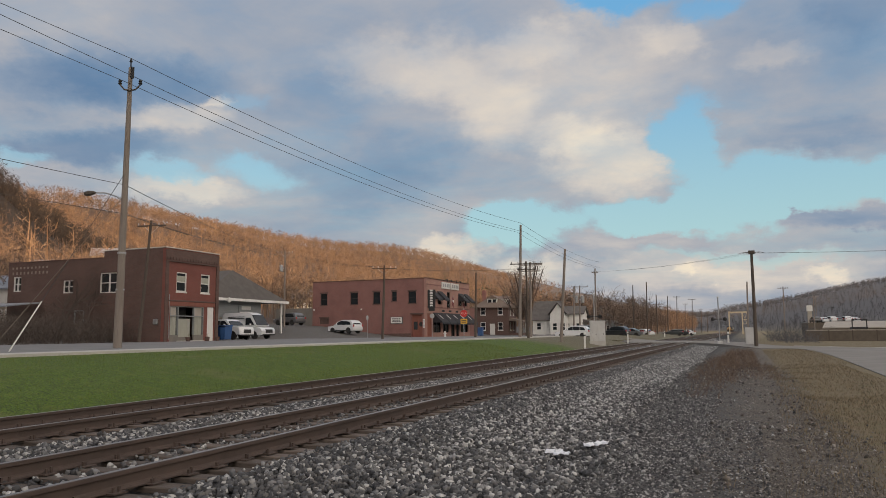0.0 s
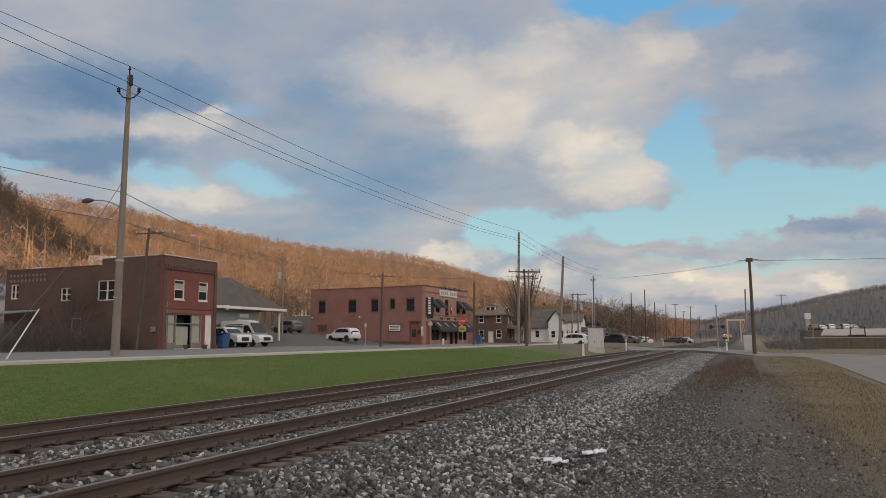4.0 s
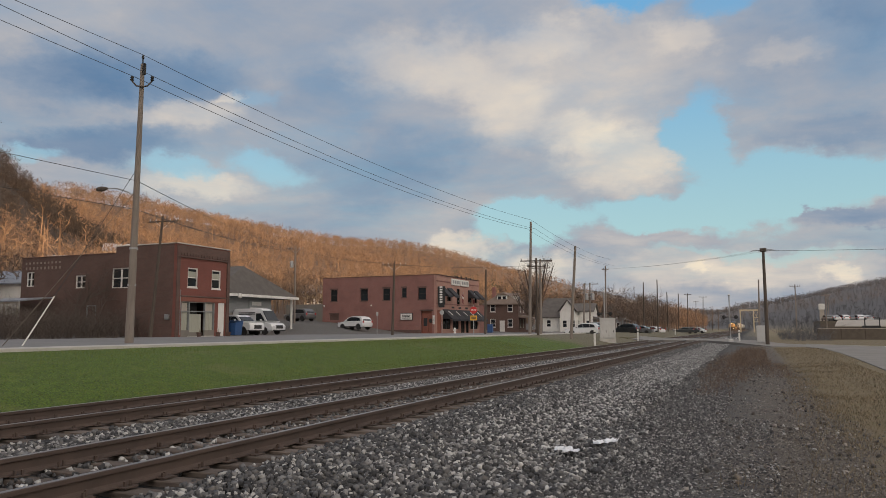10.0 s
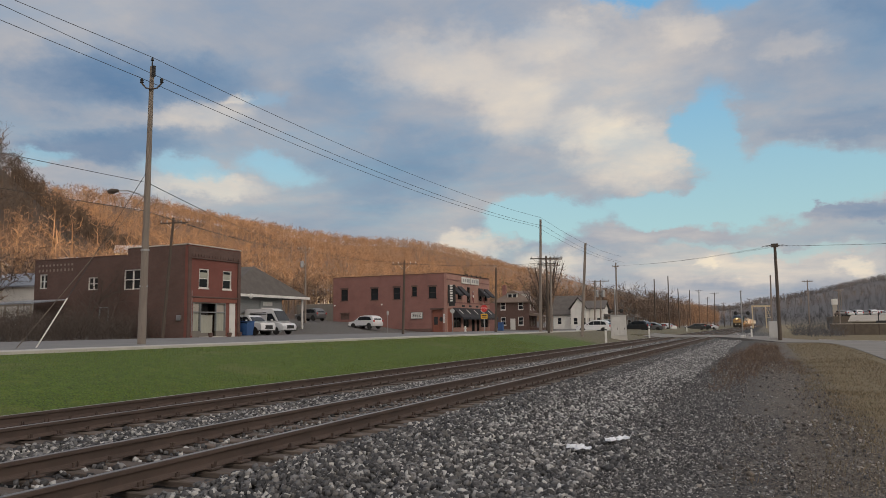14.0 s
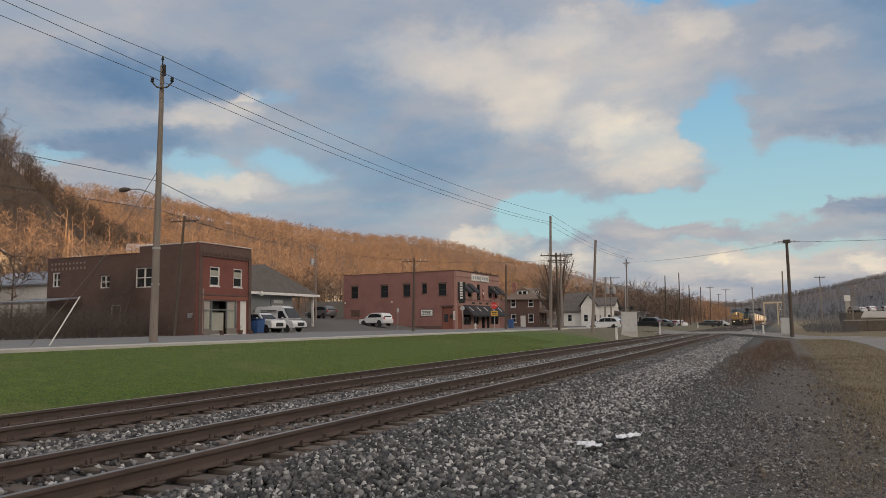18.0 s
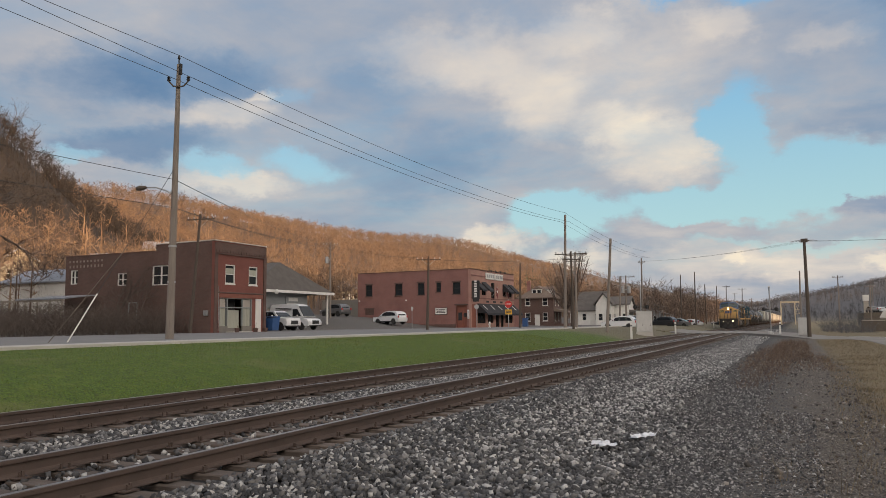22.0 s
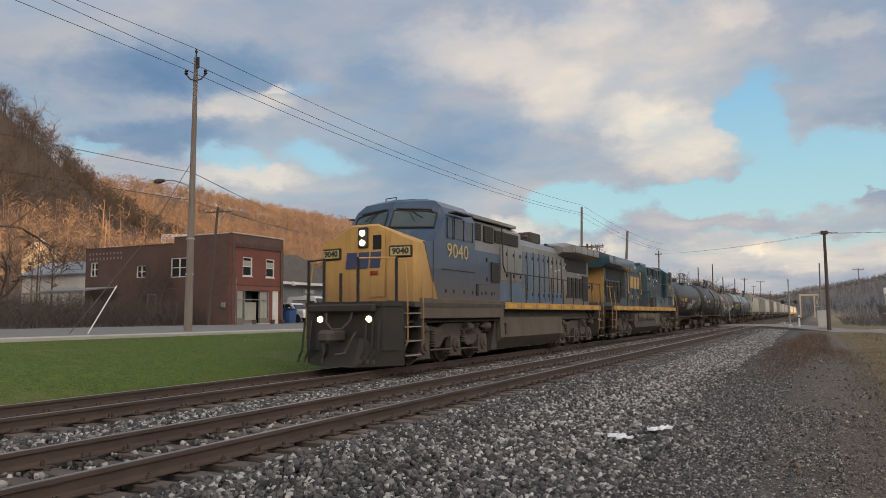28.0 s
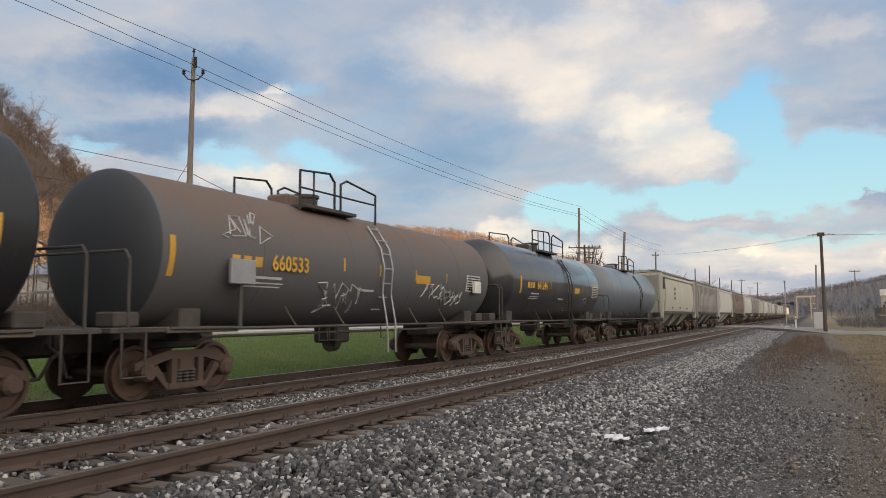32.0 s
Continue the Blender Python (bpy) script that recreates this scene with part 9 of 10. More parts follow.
def loco_second():
    """Second unit, running cab last."""
    L = thing("locomotive", pose(0, 21.6, 0), "dark blue diesel locomotive with yellow end and sill stripe, number 5407", "locomotive", "train")
    part("underframe", Mesh().box(-1.2, 1.2, 0.1, 19.3, 1.15, 1.6, 0.04), UNDER, L)
    part("deck", Mesh().box(-1.55, 1.55, 0.05, 19.3, 1.6, 1.7), UNDER, L)
    for s in (1, -1):
        x0, x1 = (1.5, 1.56) if s > 0 else (-1.56, -1.5)
        for a in np.arange(0.45, 19.0, 1.55):
            p = part("sill_stripe", Mesh().box(x0, x1, a, min(a + 1.54, 19.3), 1.56, 1.8, 0.008), SILL_YELLOW, L, "orange-yellow sill stripe")
            part("reflector", Mesh().box(x1 if s > 0 else x0 - 0.004, x1 + 0.004 if s > 0 else x0, a + 0.5, a + 1.1, 1.6, 1.74), SIGN_YELLOW, p)
        step_well(L, -0.1, s)
        step_well(L, 19.9, s, way=-1)
    e = part("radiator_hood", Mesh().prism(hull(0.98, 1.8, 3.9, 4.1, 0.9), "y", 0.75, 6.0), NAVY, L, "dark blue radiator hood")
    part("end_panel", Mesh().box(-0.97, 0.97, 0.70, 0.75, 1.98, 3.95), LOCO_YELLOW, e, "yellow hood end")
    part("end_panel", Mesh().box(-0.97, 0.97, 0.70, 0.75, 1.8, 1.98), NAVY, e)
    part("end_light", Mesh().box(-0.12, 0.12, 0.56, 0.70, 3.5, 3.9, 0.04), GRILLE, e)
    for x in (-0.35, 0.35):
        part("emblem", Mesh().box(x - 0.04, x + 0.04, 0.69, 0.70, 2.6, 2.95), NAVY, e)
    part("emblem", Mesh().box(-0.26, 0.26, 0.69, 0.70, 2.7, 2.86), NAVY, e, "plain dark emblem bar")
    wing = [(-1.5, 3.95), (-1.5, 4.36), (-0.9, 4.58), (0.9, 4.58), (1.5, 4.36), (1.5, 3.95), (0.98, 3.75), (-0.98, 3.75)]
    part("radiator_wing", Mesh().loft([[(x, -0.05, z) for x, z in wing], [(x, 5.7, z) for x, z in wing], [(x * 0.75, 6.3, min(z, 4.5)) for x, z in wing]]), NAVY, e, "wide dark radiator wing")
    part("radiator_screen", Mesh().box(0.98, 1.0, 1.2, 5.4, 3.2, 3.8), GRILLE, e, "dark radiator screen")
    for a in (1.05, 1.6, 2.15, 2.85, 3.6):
        side_louvres(e, 0.985, a, a + 0.42, 2.0, 3.1, 7)
    side_louvres(e, 0.985, 4.4, 5.3, 2.3, 3.6, 9)
    h = part("engine_hood", Mesh().prism([(-0.98, 1.8), (-0.98, 4.1), (-0.8, 4.4), (0.8, 4.4), (0.98, 4.1), (0.98, 1.8)], "y", 6.0, 10.0), NAVY, L, "dark blue engine hood")
    side_doors(h, 0.98, [6.05, 6.7, 7.35, 8.0, 8.65, 9.3, 9.95], 1.95, 4.0, NAVY)
    x0, x1 = 1.004, 1.016
    for pts in ([(6.15, 2.55), (6.15, 3.95), (6.5, 3.95), (6.5, 3.82), (6.28, 3.82), (6.28, 2.68), (6.5, 2.68), (6.5, 2.55)],
                [(9.85, 2.55), (9.85, 3.95), (9.5, 3.95), (9.5, 3.82), (9.72, 3.82), (9.72, 2.68), (9.5, 2.68), (9.5, 2.55)],
                [(6.7, 2.9), (6.85, 3.6), (7.5, 3.6), (7.35, 2.9)], [(7.6, 2.9), (7.75, 3.6), (8.4, 3.6), (8.25, 2.9)], [(8.5, 2.9), (8.65, 3.6), (9.3, 3.6), (9.15, 2.9)]):
        part("emblem", Mesh().prism(pts, "x", x0, x1), LOCO_YELLOW, h, "plain yellow emblem block")
    for y in (6.75, 7.15, 8.75, 9.15):
        part("emblem", Mesh().spin([(x0, 0.02), (x0, 0.12), (x1, 0.12), (x1, 0.02)], "x", (0, y, 2.36), 16), LOCO_YELLOW, h, "yellow emblem dot")
    part("exhaust_outlet", Mesh().box(-0.5, 0.5, 6.6, 7.9, 4.38, 4.62, 0.05), UNDER, h)
    a = part("auxiliary_hood", Mesh().prism(hull(1.3, 1.8, 4.3, 4.5, 1.0), "y", 10.0, 14.95), NAVY, L, "dark blue equipment hood")
    side_louvres(a, 1.3, 10.5, 11.5, 3.8, 4.27)
    side_louvres(a, 1.3, 12.13, 12.76, 3.75, 4.27)
    side_louvres(a, 1.3, 14.25, 14.8, 3.78, 4.25)
    side_doors(a, 1.3, [10.1, 10.75, 11.35, 11.95, 12.7, 13.5, 14.2], 1.95, 3.65, NAVY)
    part("roof_block", Mesh().box(-0.95, 0.95, 10.0, 11.9, 4.45, 4.6, 0.04), NAVY, a)
    c = part("cab", Mesh().prism(hull(1.53, 1.8, 4.2, 4.62, 1.05), "y", 15.85, 17.95), NAVY, L, "dark blue cab")
    part("cab_entry", Mesh().prism(hull(1.2, 1.8, 4.2, 4.5, 1.0), "y", 14.95, 15.85), NAVY, c, "recessed cab entry")
    # black panel stands for the recess shade and the door's dark window
    part("cab_door", Mesh().box(1.2, 1.24, 15.05, 15.75, 2.5, 4.1, 0.01), GRILLE, c, "recessed cab door, blackened for recess shade and its dark window")
    for s in (1, -1):
        x = s * 1.53
        for y0, y1 in ((16.2, 16.95), (17.05, 17.75)):
            w = part("cab_window", Mesh().box(min(x, x + s * 0.02), max(x, x + s * 0.02), y0, y1, 3.6, 4.15), GLASS, c, "dark cab side window")
            part("window_rim", Mesh().box(min(x, x + s * 0.04), max(x, x + s * 0.04), y0 - 0.03, y0 + 0.02, 3.55, 4.18), NAVY, w)
        part("awning", Mesh().prism([(16.1, 4.26), (17.1, 4.26), (17.1, 4.1), (16.1, 4.1)], "x", min(x + s * 0.1, x + s * 0.14), max(x + s * 0.1, x + s * 0.14)), UNDER, c, "tilted window shade")
        part("mirror", Mesh().box(min(x + s * 0.1, x + s * 0.2), max(x + s * 0.1, x + s * 0.2), 16.05, 16.1, 3.5, 3.75), GRILLE, c)
    m = Mesh()
    low = [(-1.5, 1.8), (-1.5, 3.25), (-1.0, 3.4), (-0.4, 3.45), (0.4, 3.45), (1.0, 3.4), (1.5, 3.25), (1.5, 1.8)]
    m.loft([[(x, 17.95, z) for x, z in hull(1.53, 1.8, 4.2, 4.6, 1.05)], [(x, 18.35, z) for x, z in low], [(x * 0.95, 19.3, z - (0.1 if z > 3 else 0)) for x, z in low]])
    part("nose", m, NAVY, L, "dark blue nose")
    for z in np.arange(1.95, 2.6, 0.07):
        part("louvre", Mesh().box(1.53, 1.545, 16.15, 16.9, z, z + 0.05), GRILLE, c)
        part("louvre", Mesh().box(1.53, 1.545, 17.05, 17.85, z, z + 0.05), GRILLE, c)
    part("notice", Mesh().box(1.515, 1.536, 18.2, 18.42, 2.0, 2.4), STENCIL_WHITE, c, "white notice plate")
    text_on_side("5407", 0.55, STENCIL_PALE, c, 17.02, 3.15, 1.545, 1.24)
    tank = [(-1.36, 1.0), (-1.42, 0.6), (-1.0, 0.24), (1.0, 0.24), (1.42, 0.6), (1.36, 1.0)]
    part("fuel_tank", Mesh().loft([[(x, 5.8, z) for x, z in tank], [(x, 13.5, z) for x, z in tank]]), UNDER, L, "black fuel tank")
    part("tank_box", Mesh().box(0.6, 1.42, 5.9, 6.7, 0.9, 1.4, 0.03), ROAD_DIRT, L)
    part("tank_box", Mesh().box(0.6, 1.42, 11.9, 13.4, 0.7, 1.42, 0.03), ROAD_DIRT, L)
    for y in (6.9, 9.4):
        r = part("air_reservoir", Mesh().spin([(y, 0.05), (y + 0.03, 0.24), (y + 0.12, 0.29), (y + 2.1, 0.29), (y + 2.2, 0.24), (y + 2.23, 0.05)], "y", (1.2, 0, 1.2), 18), ROAD_DIRT, L, "grey cylindrical air reservoir", smooth=40)
        for yy in (y + 0.4, y + 1.8):
            part("strap", Mesh().spin([(yy, 0.295), (yy + 0.06, 0.295)], "y", (1.2, 0, 1.2), 18), UNDER, r)
    loco_truck(L, 3.05)
    loco_truck(L, 16.67)
    handrail(L, 1.5, 0.6, 11.6, 2.8)
    part("handrail", Mesh().path([(1.5, 11.6, 2.8), (1.5, 12.05, 2.8), (1.5, 12.55, 3.33), (1.5, 16.1, 3.38)], 0.022), UNDER, L)
    handrail(L, -1.5, 0.6, 14.0, 2.8)
    bt = part("battery_box", Mesh().box(1.2, 1.55, 11.75, 15.84, 1.8, 2.45, 0.03), NAVY, L)
    for y in (13.2, 14.6):
        for z in np.arange(2.1, 2.38, 0.07):
            part("louvre", Mesh().box(1.55, 1.565, y, y + 0.5, z, z + 0.035), GRILLE, bt)
    part("step_box", Mesh().box(1.0, 1.5, 11.1, 11.75, 1.8, 2.4, 0.02), UNDER, bt)
    for y0, y1, z0, z1 in ((10.5, 11.5, 3.8, 4.27), (12.13, 12.76, 3.75, 4.27), (14.25, 14.8, 3.78, 4.25)):
        part("grille_frame", Mesh().path([(1.345, y0 - 0.03, z0 - 0.03), (1.345, y1 + 0.03, z0 - 0.03), (1.345, y1 + 0.03, z1 + 0.03), (1.345, y0 - 0.03, z1 + 0.03), (1.345, y0 - 0.03, z0 - 0.03)], 0.025), NAVY, a)
    for y, z in ((10.75, 3.55), (12.0, 3.4), (12.05, 3.15), (13.2, 3.5)):
        part("notice", Mesh().box(1.3, 1.335, y, y + 0.14, z, z + 0.1), STENCIL_WHITE, a, "small white stencil plate")
    for y in (11.95, 13.5):
        part("seam", Mesh().box(1.3, 1.33, y, y + 0.025, 1.9, 4.25), GRILLE, a)
    part("upper_handrail", Mesh().path([(1.42, 11.3, 2.75), (1.42, 11.4, 3.05), (1.42, 12.4, 3.05), (1.42, 12.5, 2.75)], 0.02), NAVY, L)
    part("piping", Mesh().rod((1.3, 0.5, 1.45), (1.3, 6.0, 1.4), 0.035), UNDER, L)
    for y in (1.6, 2.6, 3.6, 4.8):
        part("hose_loop", Mesh().path([(1.35, y, 1.5), (1.4, y + 0.1, 1.2), (1.4, y + 0.4, 1.15), (1.35, y + 0.6, 1.5)], 0.03), UNDER, L)
    coupler(L, -0.1, -1)
    coupler(L, 19.3, 1)
    return L


LOCO_A = loco_lead()
LOCO_B = loco_second()


def scrawl(parent, y, z, size, seed, tank_r=1.5, zc=2.62, material=None, n=6):
    """A sprayed tag as bent strokes on a tank side: no letters, only loops and slashes."""
    rng = random.Random(seed)
    for k in range(n):
        pts, py, pz = [], y + k * size * 0.42, z + rng.uniform(-0.1, 0.1) * size
        for j in range(5):
            qz = pz + rng.uniform(-0.5, 0.5) * size
            x = math.sqrt(max(tank_r ** 2 - (qz - zc) ** 2, 0.01)) + 0.012
            pts.append((x, py + rng.uniform(-0.3, 0.45) * size, qz))
        part("paint_stroke", Mesh().path(pts, 0.022 * max(size, 0.8), 4), material or CHALK, parent)


LOWER = 12.0


def wrapped(parent, name, y0, y1, a0, a1, r, zc, material, lift=0.012, label=""):
    """A patch that lies on a tank's side between two angles (degrees above the middle)."""
    m = Mesh()
    rows = []
    a0, a1 = a0 - LOWER, a1 - LOWER
    for i in range(7):
        a = radians(a0 + (a1 - a0) * i / 6)
        rows.append([((r + d) * math.cos(a), y, zc + (r + d) * math.sin(a)) for d, y in ((0.001, y0), (lift, y0), (lift, y1), (0.001, y1))])
    m.loft(rows)
    return part(name, m, material, parent, label)


def tank_car(y, length, mat, label, number, num_mat, railing=0, stripes=(), tags=(), r=1.5, boxes=False, saddle=True, ladder=True, marks=True, hd=0.72, rail_shift=0.0, mark_shift=0.0):
    zc = 1.12 + r
    C = thing("tank_car", pose(0, y, 0), label, "tank car", "train")
    prof = [(hd * (1 - math.cos(math.pi / 2 * i / 9)), max(r * math.sin(math.pi / 2 * i / 9), 0.02)) for i in range(10)]
    prof += [(length * 0.34, r), (length * 0.345, r + 0.006), (length * 0.5, r), (length * 0.66, r)]
    prof += [(length - p[0], p[1]) for p in reversed(prof[:10])]
    t = part("tank", Mesh().spin(prof, "y", (0, 0, zc), 48), mat, C, smooth=35)
    for f in (0.2, 0.42, 0.62, 0.82):
        part("weld_band", Mesh().spin([(length * f, r + 0.001), (length * f + 0.008, r + 0.006), (length * f + 0.03, r + 0.006), (length * f + 0.04, r + 0.001)], "y", (0, 0, zc), 48), mat, t)
    ym = length / 2
    # underframe
    for e, s in ((0, 1), (length, -1)):
        k = part("stub_sill", Mesh().box(-0.35, 0.35, min(e - s * 0.75, e + s * 2.6), max(e - s * 0.75, e + s * 2.6), 0.8, 1.2, 0.03), UNDER, C)
        part("saddle", Mesh().box(-1.1, 1.1, min(e + s * 1.0, e + s * 1.5), max(e + s * 1.0, e + s * 1.5), 0.95, zc - r * 0.72, 0.03), UNDER, C)
        part("end_platform", Mesh().box(-1.48, 1.48, min(e - s * 0.7, e + s * 0.35), max(e - s * 0.7, e + s * 0.35), 1.12, 1.2, 0.01), UNDER, C)
        for sx in (1, -1):
            part("side_platform", Mesh().box(min(sx * 0.9, sx * 1.5), max(sx * 0.9, sx * 1.5), min(e + s * 0.35, e + s * 2.0), max(e + s * 0.35, e + s * 2.0), 1.1, 1.2, 0.01), ROAD_DIRT if sx > 0 else UNDER, C)
            part("end_step", Mesh().path([(sx * 1.48, e - s * 0.5, 1.15), (sx * 1.48, e - s * 0.5, 0.45), (sx * 1.48, e - s * 0.05, 0.45), (sx * 1.48, e - s * 0.05, 1.15)], 0.02), UNDER, C)
        part("end_railing", Mesh().path([(1.48, e - s * 0.4, 1.2), (1.48, e - s * 0.4, 2.25), (1.38, e - s * 0.4, 2.38), (-1.38, e - s * 0.4, 2.38), (-1.48, e - s * 0.4, 2.25), (-1.48, e - s * 0.4, 1.2)], 0.026), UNDER, C, "bent pipe end railing")
        part("brake_rigging", Mesh().rod((-0.6, e + s * 0.2, 0.95), (0.9, e + s * 0.4, 0.95), 0.05).box(0.5, 0.95, min(e - s * 0.2, e + s * 0.3), max(e - s * 0.2, e + s * 0.3), 1.2, 1.45, 0.03), UNDER, C)
        coupler(C, e - s * 0.6, -s)
    part("running_rail", Mesh().path([(1.5, 0.4, 1.18), (1.52, 2.4, 1.16), (1.52, length - 2.4, 1.16), (1.5, length - 0.4, 1.18)], 0.03), UNDER, C, "long dark side rail")
    part("running_rail", Mesh().path([(-1.52, 0.4, 1.18), (-1.52, length - 0.4, 1.18)], 0.03), UNDER, C)
    for f in (0.26, 0.38, 0.62, 0.74):
        part("rail_bracket", Mesh().path([(1.52, length * f, 1.16), (1.46, length * f - 0.08, 1.3), (1.4, length * f - 0.25, 1.55)], 0.02), ROAD_DIRT, C)
    part("bottom_outlet", Mesh().box(-0.35, 0.35, ym - 0.3, ym + 0.3, 0.72, 1.15, 0.05).spin([(ym - 0.12, 0.2), (ym + 0.12, 0.2)], "y", (0, 0, 0.7), 12), UNDER, C)
    part("brake_pipe", Mesh().rod((0.6, 2.0, 1.0), (0.6, length - 2.0, 1.0), 0.03), UNDER, C)
    for yy in (ym - 1.5, ym - 1.1, ym + 1.2):
        part("pipe_hanger", Mesh().path([(0.7, yy, 1.1), (0.7, yy, 0.82), (0.7, yy + 0.32, 0.82), (0.7, yy + 0.32, 1.1)], 0.018), UNDER, C)
    freight_truck(C, 1.25)
    freight_truck(C, length - 1.25)
    # top fittings
    ym += rail_shift
    top = zc + r
    p = part("top_platform", Mesh().box(-0.95, 0.95, ym - 1.0, ym + 1.0, top - 0.16, top - 0.08, 0.01), UNDER, C, "walkway grating on top")
    part("manway", Mesh().spin([(top - 0.1, 0.3), (top + 0.22, 0.3), (top + 0.26, 0.34), (top + 0.32, 0.34), (top + 0.36, 0.1)], "z", (0, ym + 0.2, 0), 18), UNDER, C, "manway dome")
    part("valve_box", Mesh().box(-0.3, 0.3, ym - 0.85, ym - 0.35, top - 0.1, top + 0.22, 0.05), mat, C)
    if railing == 0:
        back = 1.2 if rail_shift else 2.1
        for sx in (1, -1):
            part("top_railing", Mesh().path([(sx * 0.92, ym - back, top - 0.25), (sx * 0.92, ym - back, top + 0.62), (sx * 0.92, ym - 0.1, top + 0.72), (sx * 0.92, ym + 0.1, top + 0.55), (sx * 0.92, ym + 0.1, top - 0.12)], 0.03), GRILLE, C, "bent black top railing")
            part("top_railing", Mesh().path([(sx * 0.92, ym + 0.35, top - 0.12), (sx * 0.92, ym + 0.35, top + 0.55), (sx * 0.92, ym + 0.6, top + 0.66), (sx * 0.92, ym + 1.9, top + 0.5), (sx * 0.92, ym + 1.9, top - 0.25)], 0.03), GRILLE, C, "bent black top railing")
        for dy in ((-0.7,) if rail_shift else (-1.4, -0.7)):
            part("top_post", Mesh().rod((0.92, ym + dy, top - 0.2), (0.92, ym + dy, top + 0.66), 0.022), GRILLE, C)
        part("top_railing", Mesh().rod((0.92, ym - back + 0.05, top + 0.25), (0.92, ym + 1.85, top + 0.25), 0.022), GRILLE, C)
    else:
        for dy in (-1.9, -0.6, 0.55):
            part("top_railing", Mesh().path([(0.9, ym + dy, top - 0.15), (0.9, ym + dy, top + 0.42), (0.9, ym + dy + 0.12, top + 0.56), (0.9, ym + dy + 0.85, top + 0.54), (0.9, ym + dy + 0.95, top + 0.42), (0.9, ym + dy + 0.93, top + 0.22), (0.9, ym + dy + 0.3, top + 0.2), (0.9, ym + dy + 0.3, top - 0.15)], 0.03), GRILLE, C, "looped black top railing")
    ym -= rail_shift
    lad0 = 0.6 + rail_shift * 0.4
    if ladder:
        lad = part("ladder", Mesh().path([(r * 0.72, ym + lad0, zc + r * 0.72 + 0.05), (r * 0.95 + 0.06, ym + lad0, zc + 0.5), (r + 0.1, ym + lad0, zc), (r * 0.97 + 0.08, ym + lad0, zc - 0.6), (1.56, ym + lad0, 1.2), (1.58, ym + lad0 + 0.02, 0.5)], 0.022), GRILLE if mat is not TANK_RUSTY else GALV, C, "side ladder")
        part("ladder_rail", Mesh().path([(r * 0.72, ym + lad0 + 0.4, zc + r * 0.72 + 0.05), (r * 0.95 + 0.06, ym + lad0 + 0.4, zc + 0.5), (r + 0.1, ym + lad0 + 0.4, zc), (r * 0.97 + 0.08, ym + lad0 + 0.4, zc - 0.6), (1.56, ym + lad0 + 0.4, 1.2), (1.58, ym + lad0 + 0.38, 0.5)], 0.022), GRILLE if mat is not TANK_RUSTY else GALV, lad)
        for a in (42, 28, 14, 0, -14, -28, -42):
            aa = radians(a)
            part("rung", Mesh().rod(((r + 0.08) * math.cos(aa), ym + lad0, zc + (r + 0.08) * math.sin(aa)), ((r + 0.08) * math.cos(aa), ym + lad0 + 0.4, zc + (r + 0.08) * math.sin(aa)), 0.018), GRILLE if mat is not TANK_RUSTY else GALV, lad)
    # stencils
    for f, a0, a1, w in stripes:
        wrapped(t, "reflector_stripe", length * f, length * f + w, a0, a1, r, zc, STENCIL_YELLOW, 0.008, "yellow reflective stripe")
    if marks:
        for f0, f1, a0, a1, mm in ((0.165, 0.18, 3, 11, num_mat), (0.187, 0.202, 3, 11, num_mat), (0.209, 0.224, 3, 11, num_mat), (0.20, 0.27, -6, -4, STENCIL_WHITE), (0.195, 0.275, -10, -9, STENCIL_WHITE), (0.19, 0.27, -13, -12, STENCIL_WHITE), (0.47, 0.52, -12, -10, STENCIL_WHITE)):
            wrapped(t, "mark_bar", length * f0 + mark_shift, length * f1 + mark_shift, a0, a1, r, zc, mm, 0.006)
        lettering(number, 0.42, num_mat, t, face_x(length * 0.237 + 0.58 * len(number) / 6 + 0.1 + mark_shift, zc + r * math.sin(radians(-5)), r * math.cos(radians(-5)) + 0.02), 1.16 * len(number) / 6, bold=0.008)
        pl = wrapped(t, "data_panel", length * 0.86, length * 0.93, -5, 15, r, zc, STENCIL_WHITE, 0.008, "white data panel")
        for i in range(6):
            wrapped(pl, "text_bar", length * 0.863, length * 0.927, -3.6 + i * 3.1, -2.0 + i * 3.1, r, zc, GRILLE, 0.012)
        for f in (0.877, 0.895, 0.912):
            wrapped(pl, "panel_rule", length * f, length * f + 0.02, -4, 14, r, zc, GRILLE, 0.0125)
        fr = wrapped(t, "placard", length * 0.765, length * 0.79, -14, -7, r, zc, STENCIL_WHITE, 0.006, "white framed placard")
        wrapped(fr, "placard_face", length * 0.768, length * 0.787, -13.2, -7.8, r, zc, TANK_BLACK, 0.010)
        wrapped(t, "placard", length * 0.635, length * 0.69, 0, 9, r, zc, STENCIL_YELLOW, 0.008, "yellow placard")
        for i in range(3):
            part("end_mark", Mesh().box(-0.5, 0.35 - 0.1 * i, 0.13, 0.15, zc + 0.75 - i * 0.14, zc + 0.79 - i * 0.14), STENCIL_WHITE, t)
    if boxes:
        part("placard_holder", Mesh().box(1.46, 1.54, 1.75, 2.4, 1.95, 2.4, 0.01), GALV, C, "grey placard holder")
        part("holder_leg", Mesh().box(1.46, 1.5, 2.02, 2.1, 1.2, 1.95), UNDER, C)
        part("placard_holder", Mesh().box(1.4, 1.5, length - 1.6, length - 1.15, 2.05, 2.4, 0.01), WHITE, C, "white placard holder")
    for yy, zz, size, seed, n in tags:
        scrawl(t, length * yy, zz - 0.3, size, seed, r, zc, n=n)
    return C


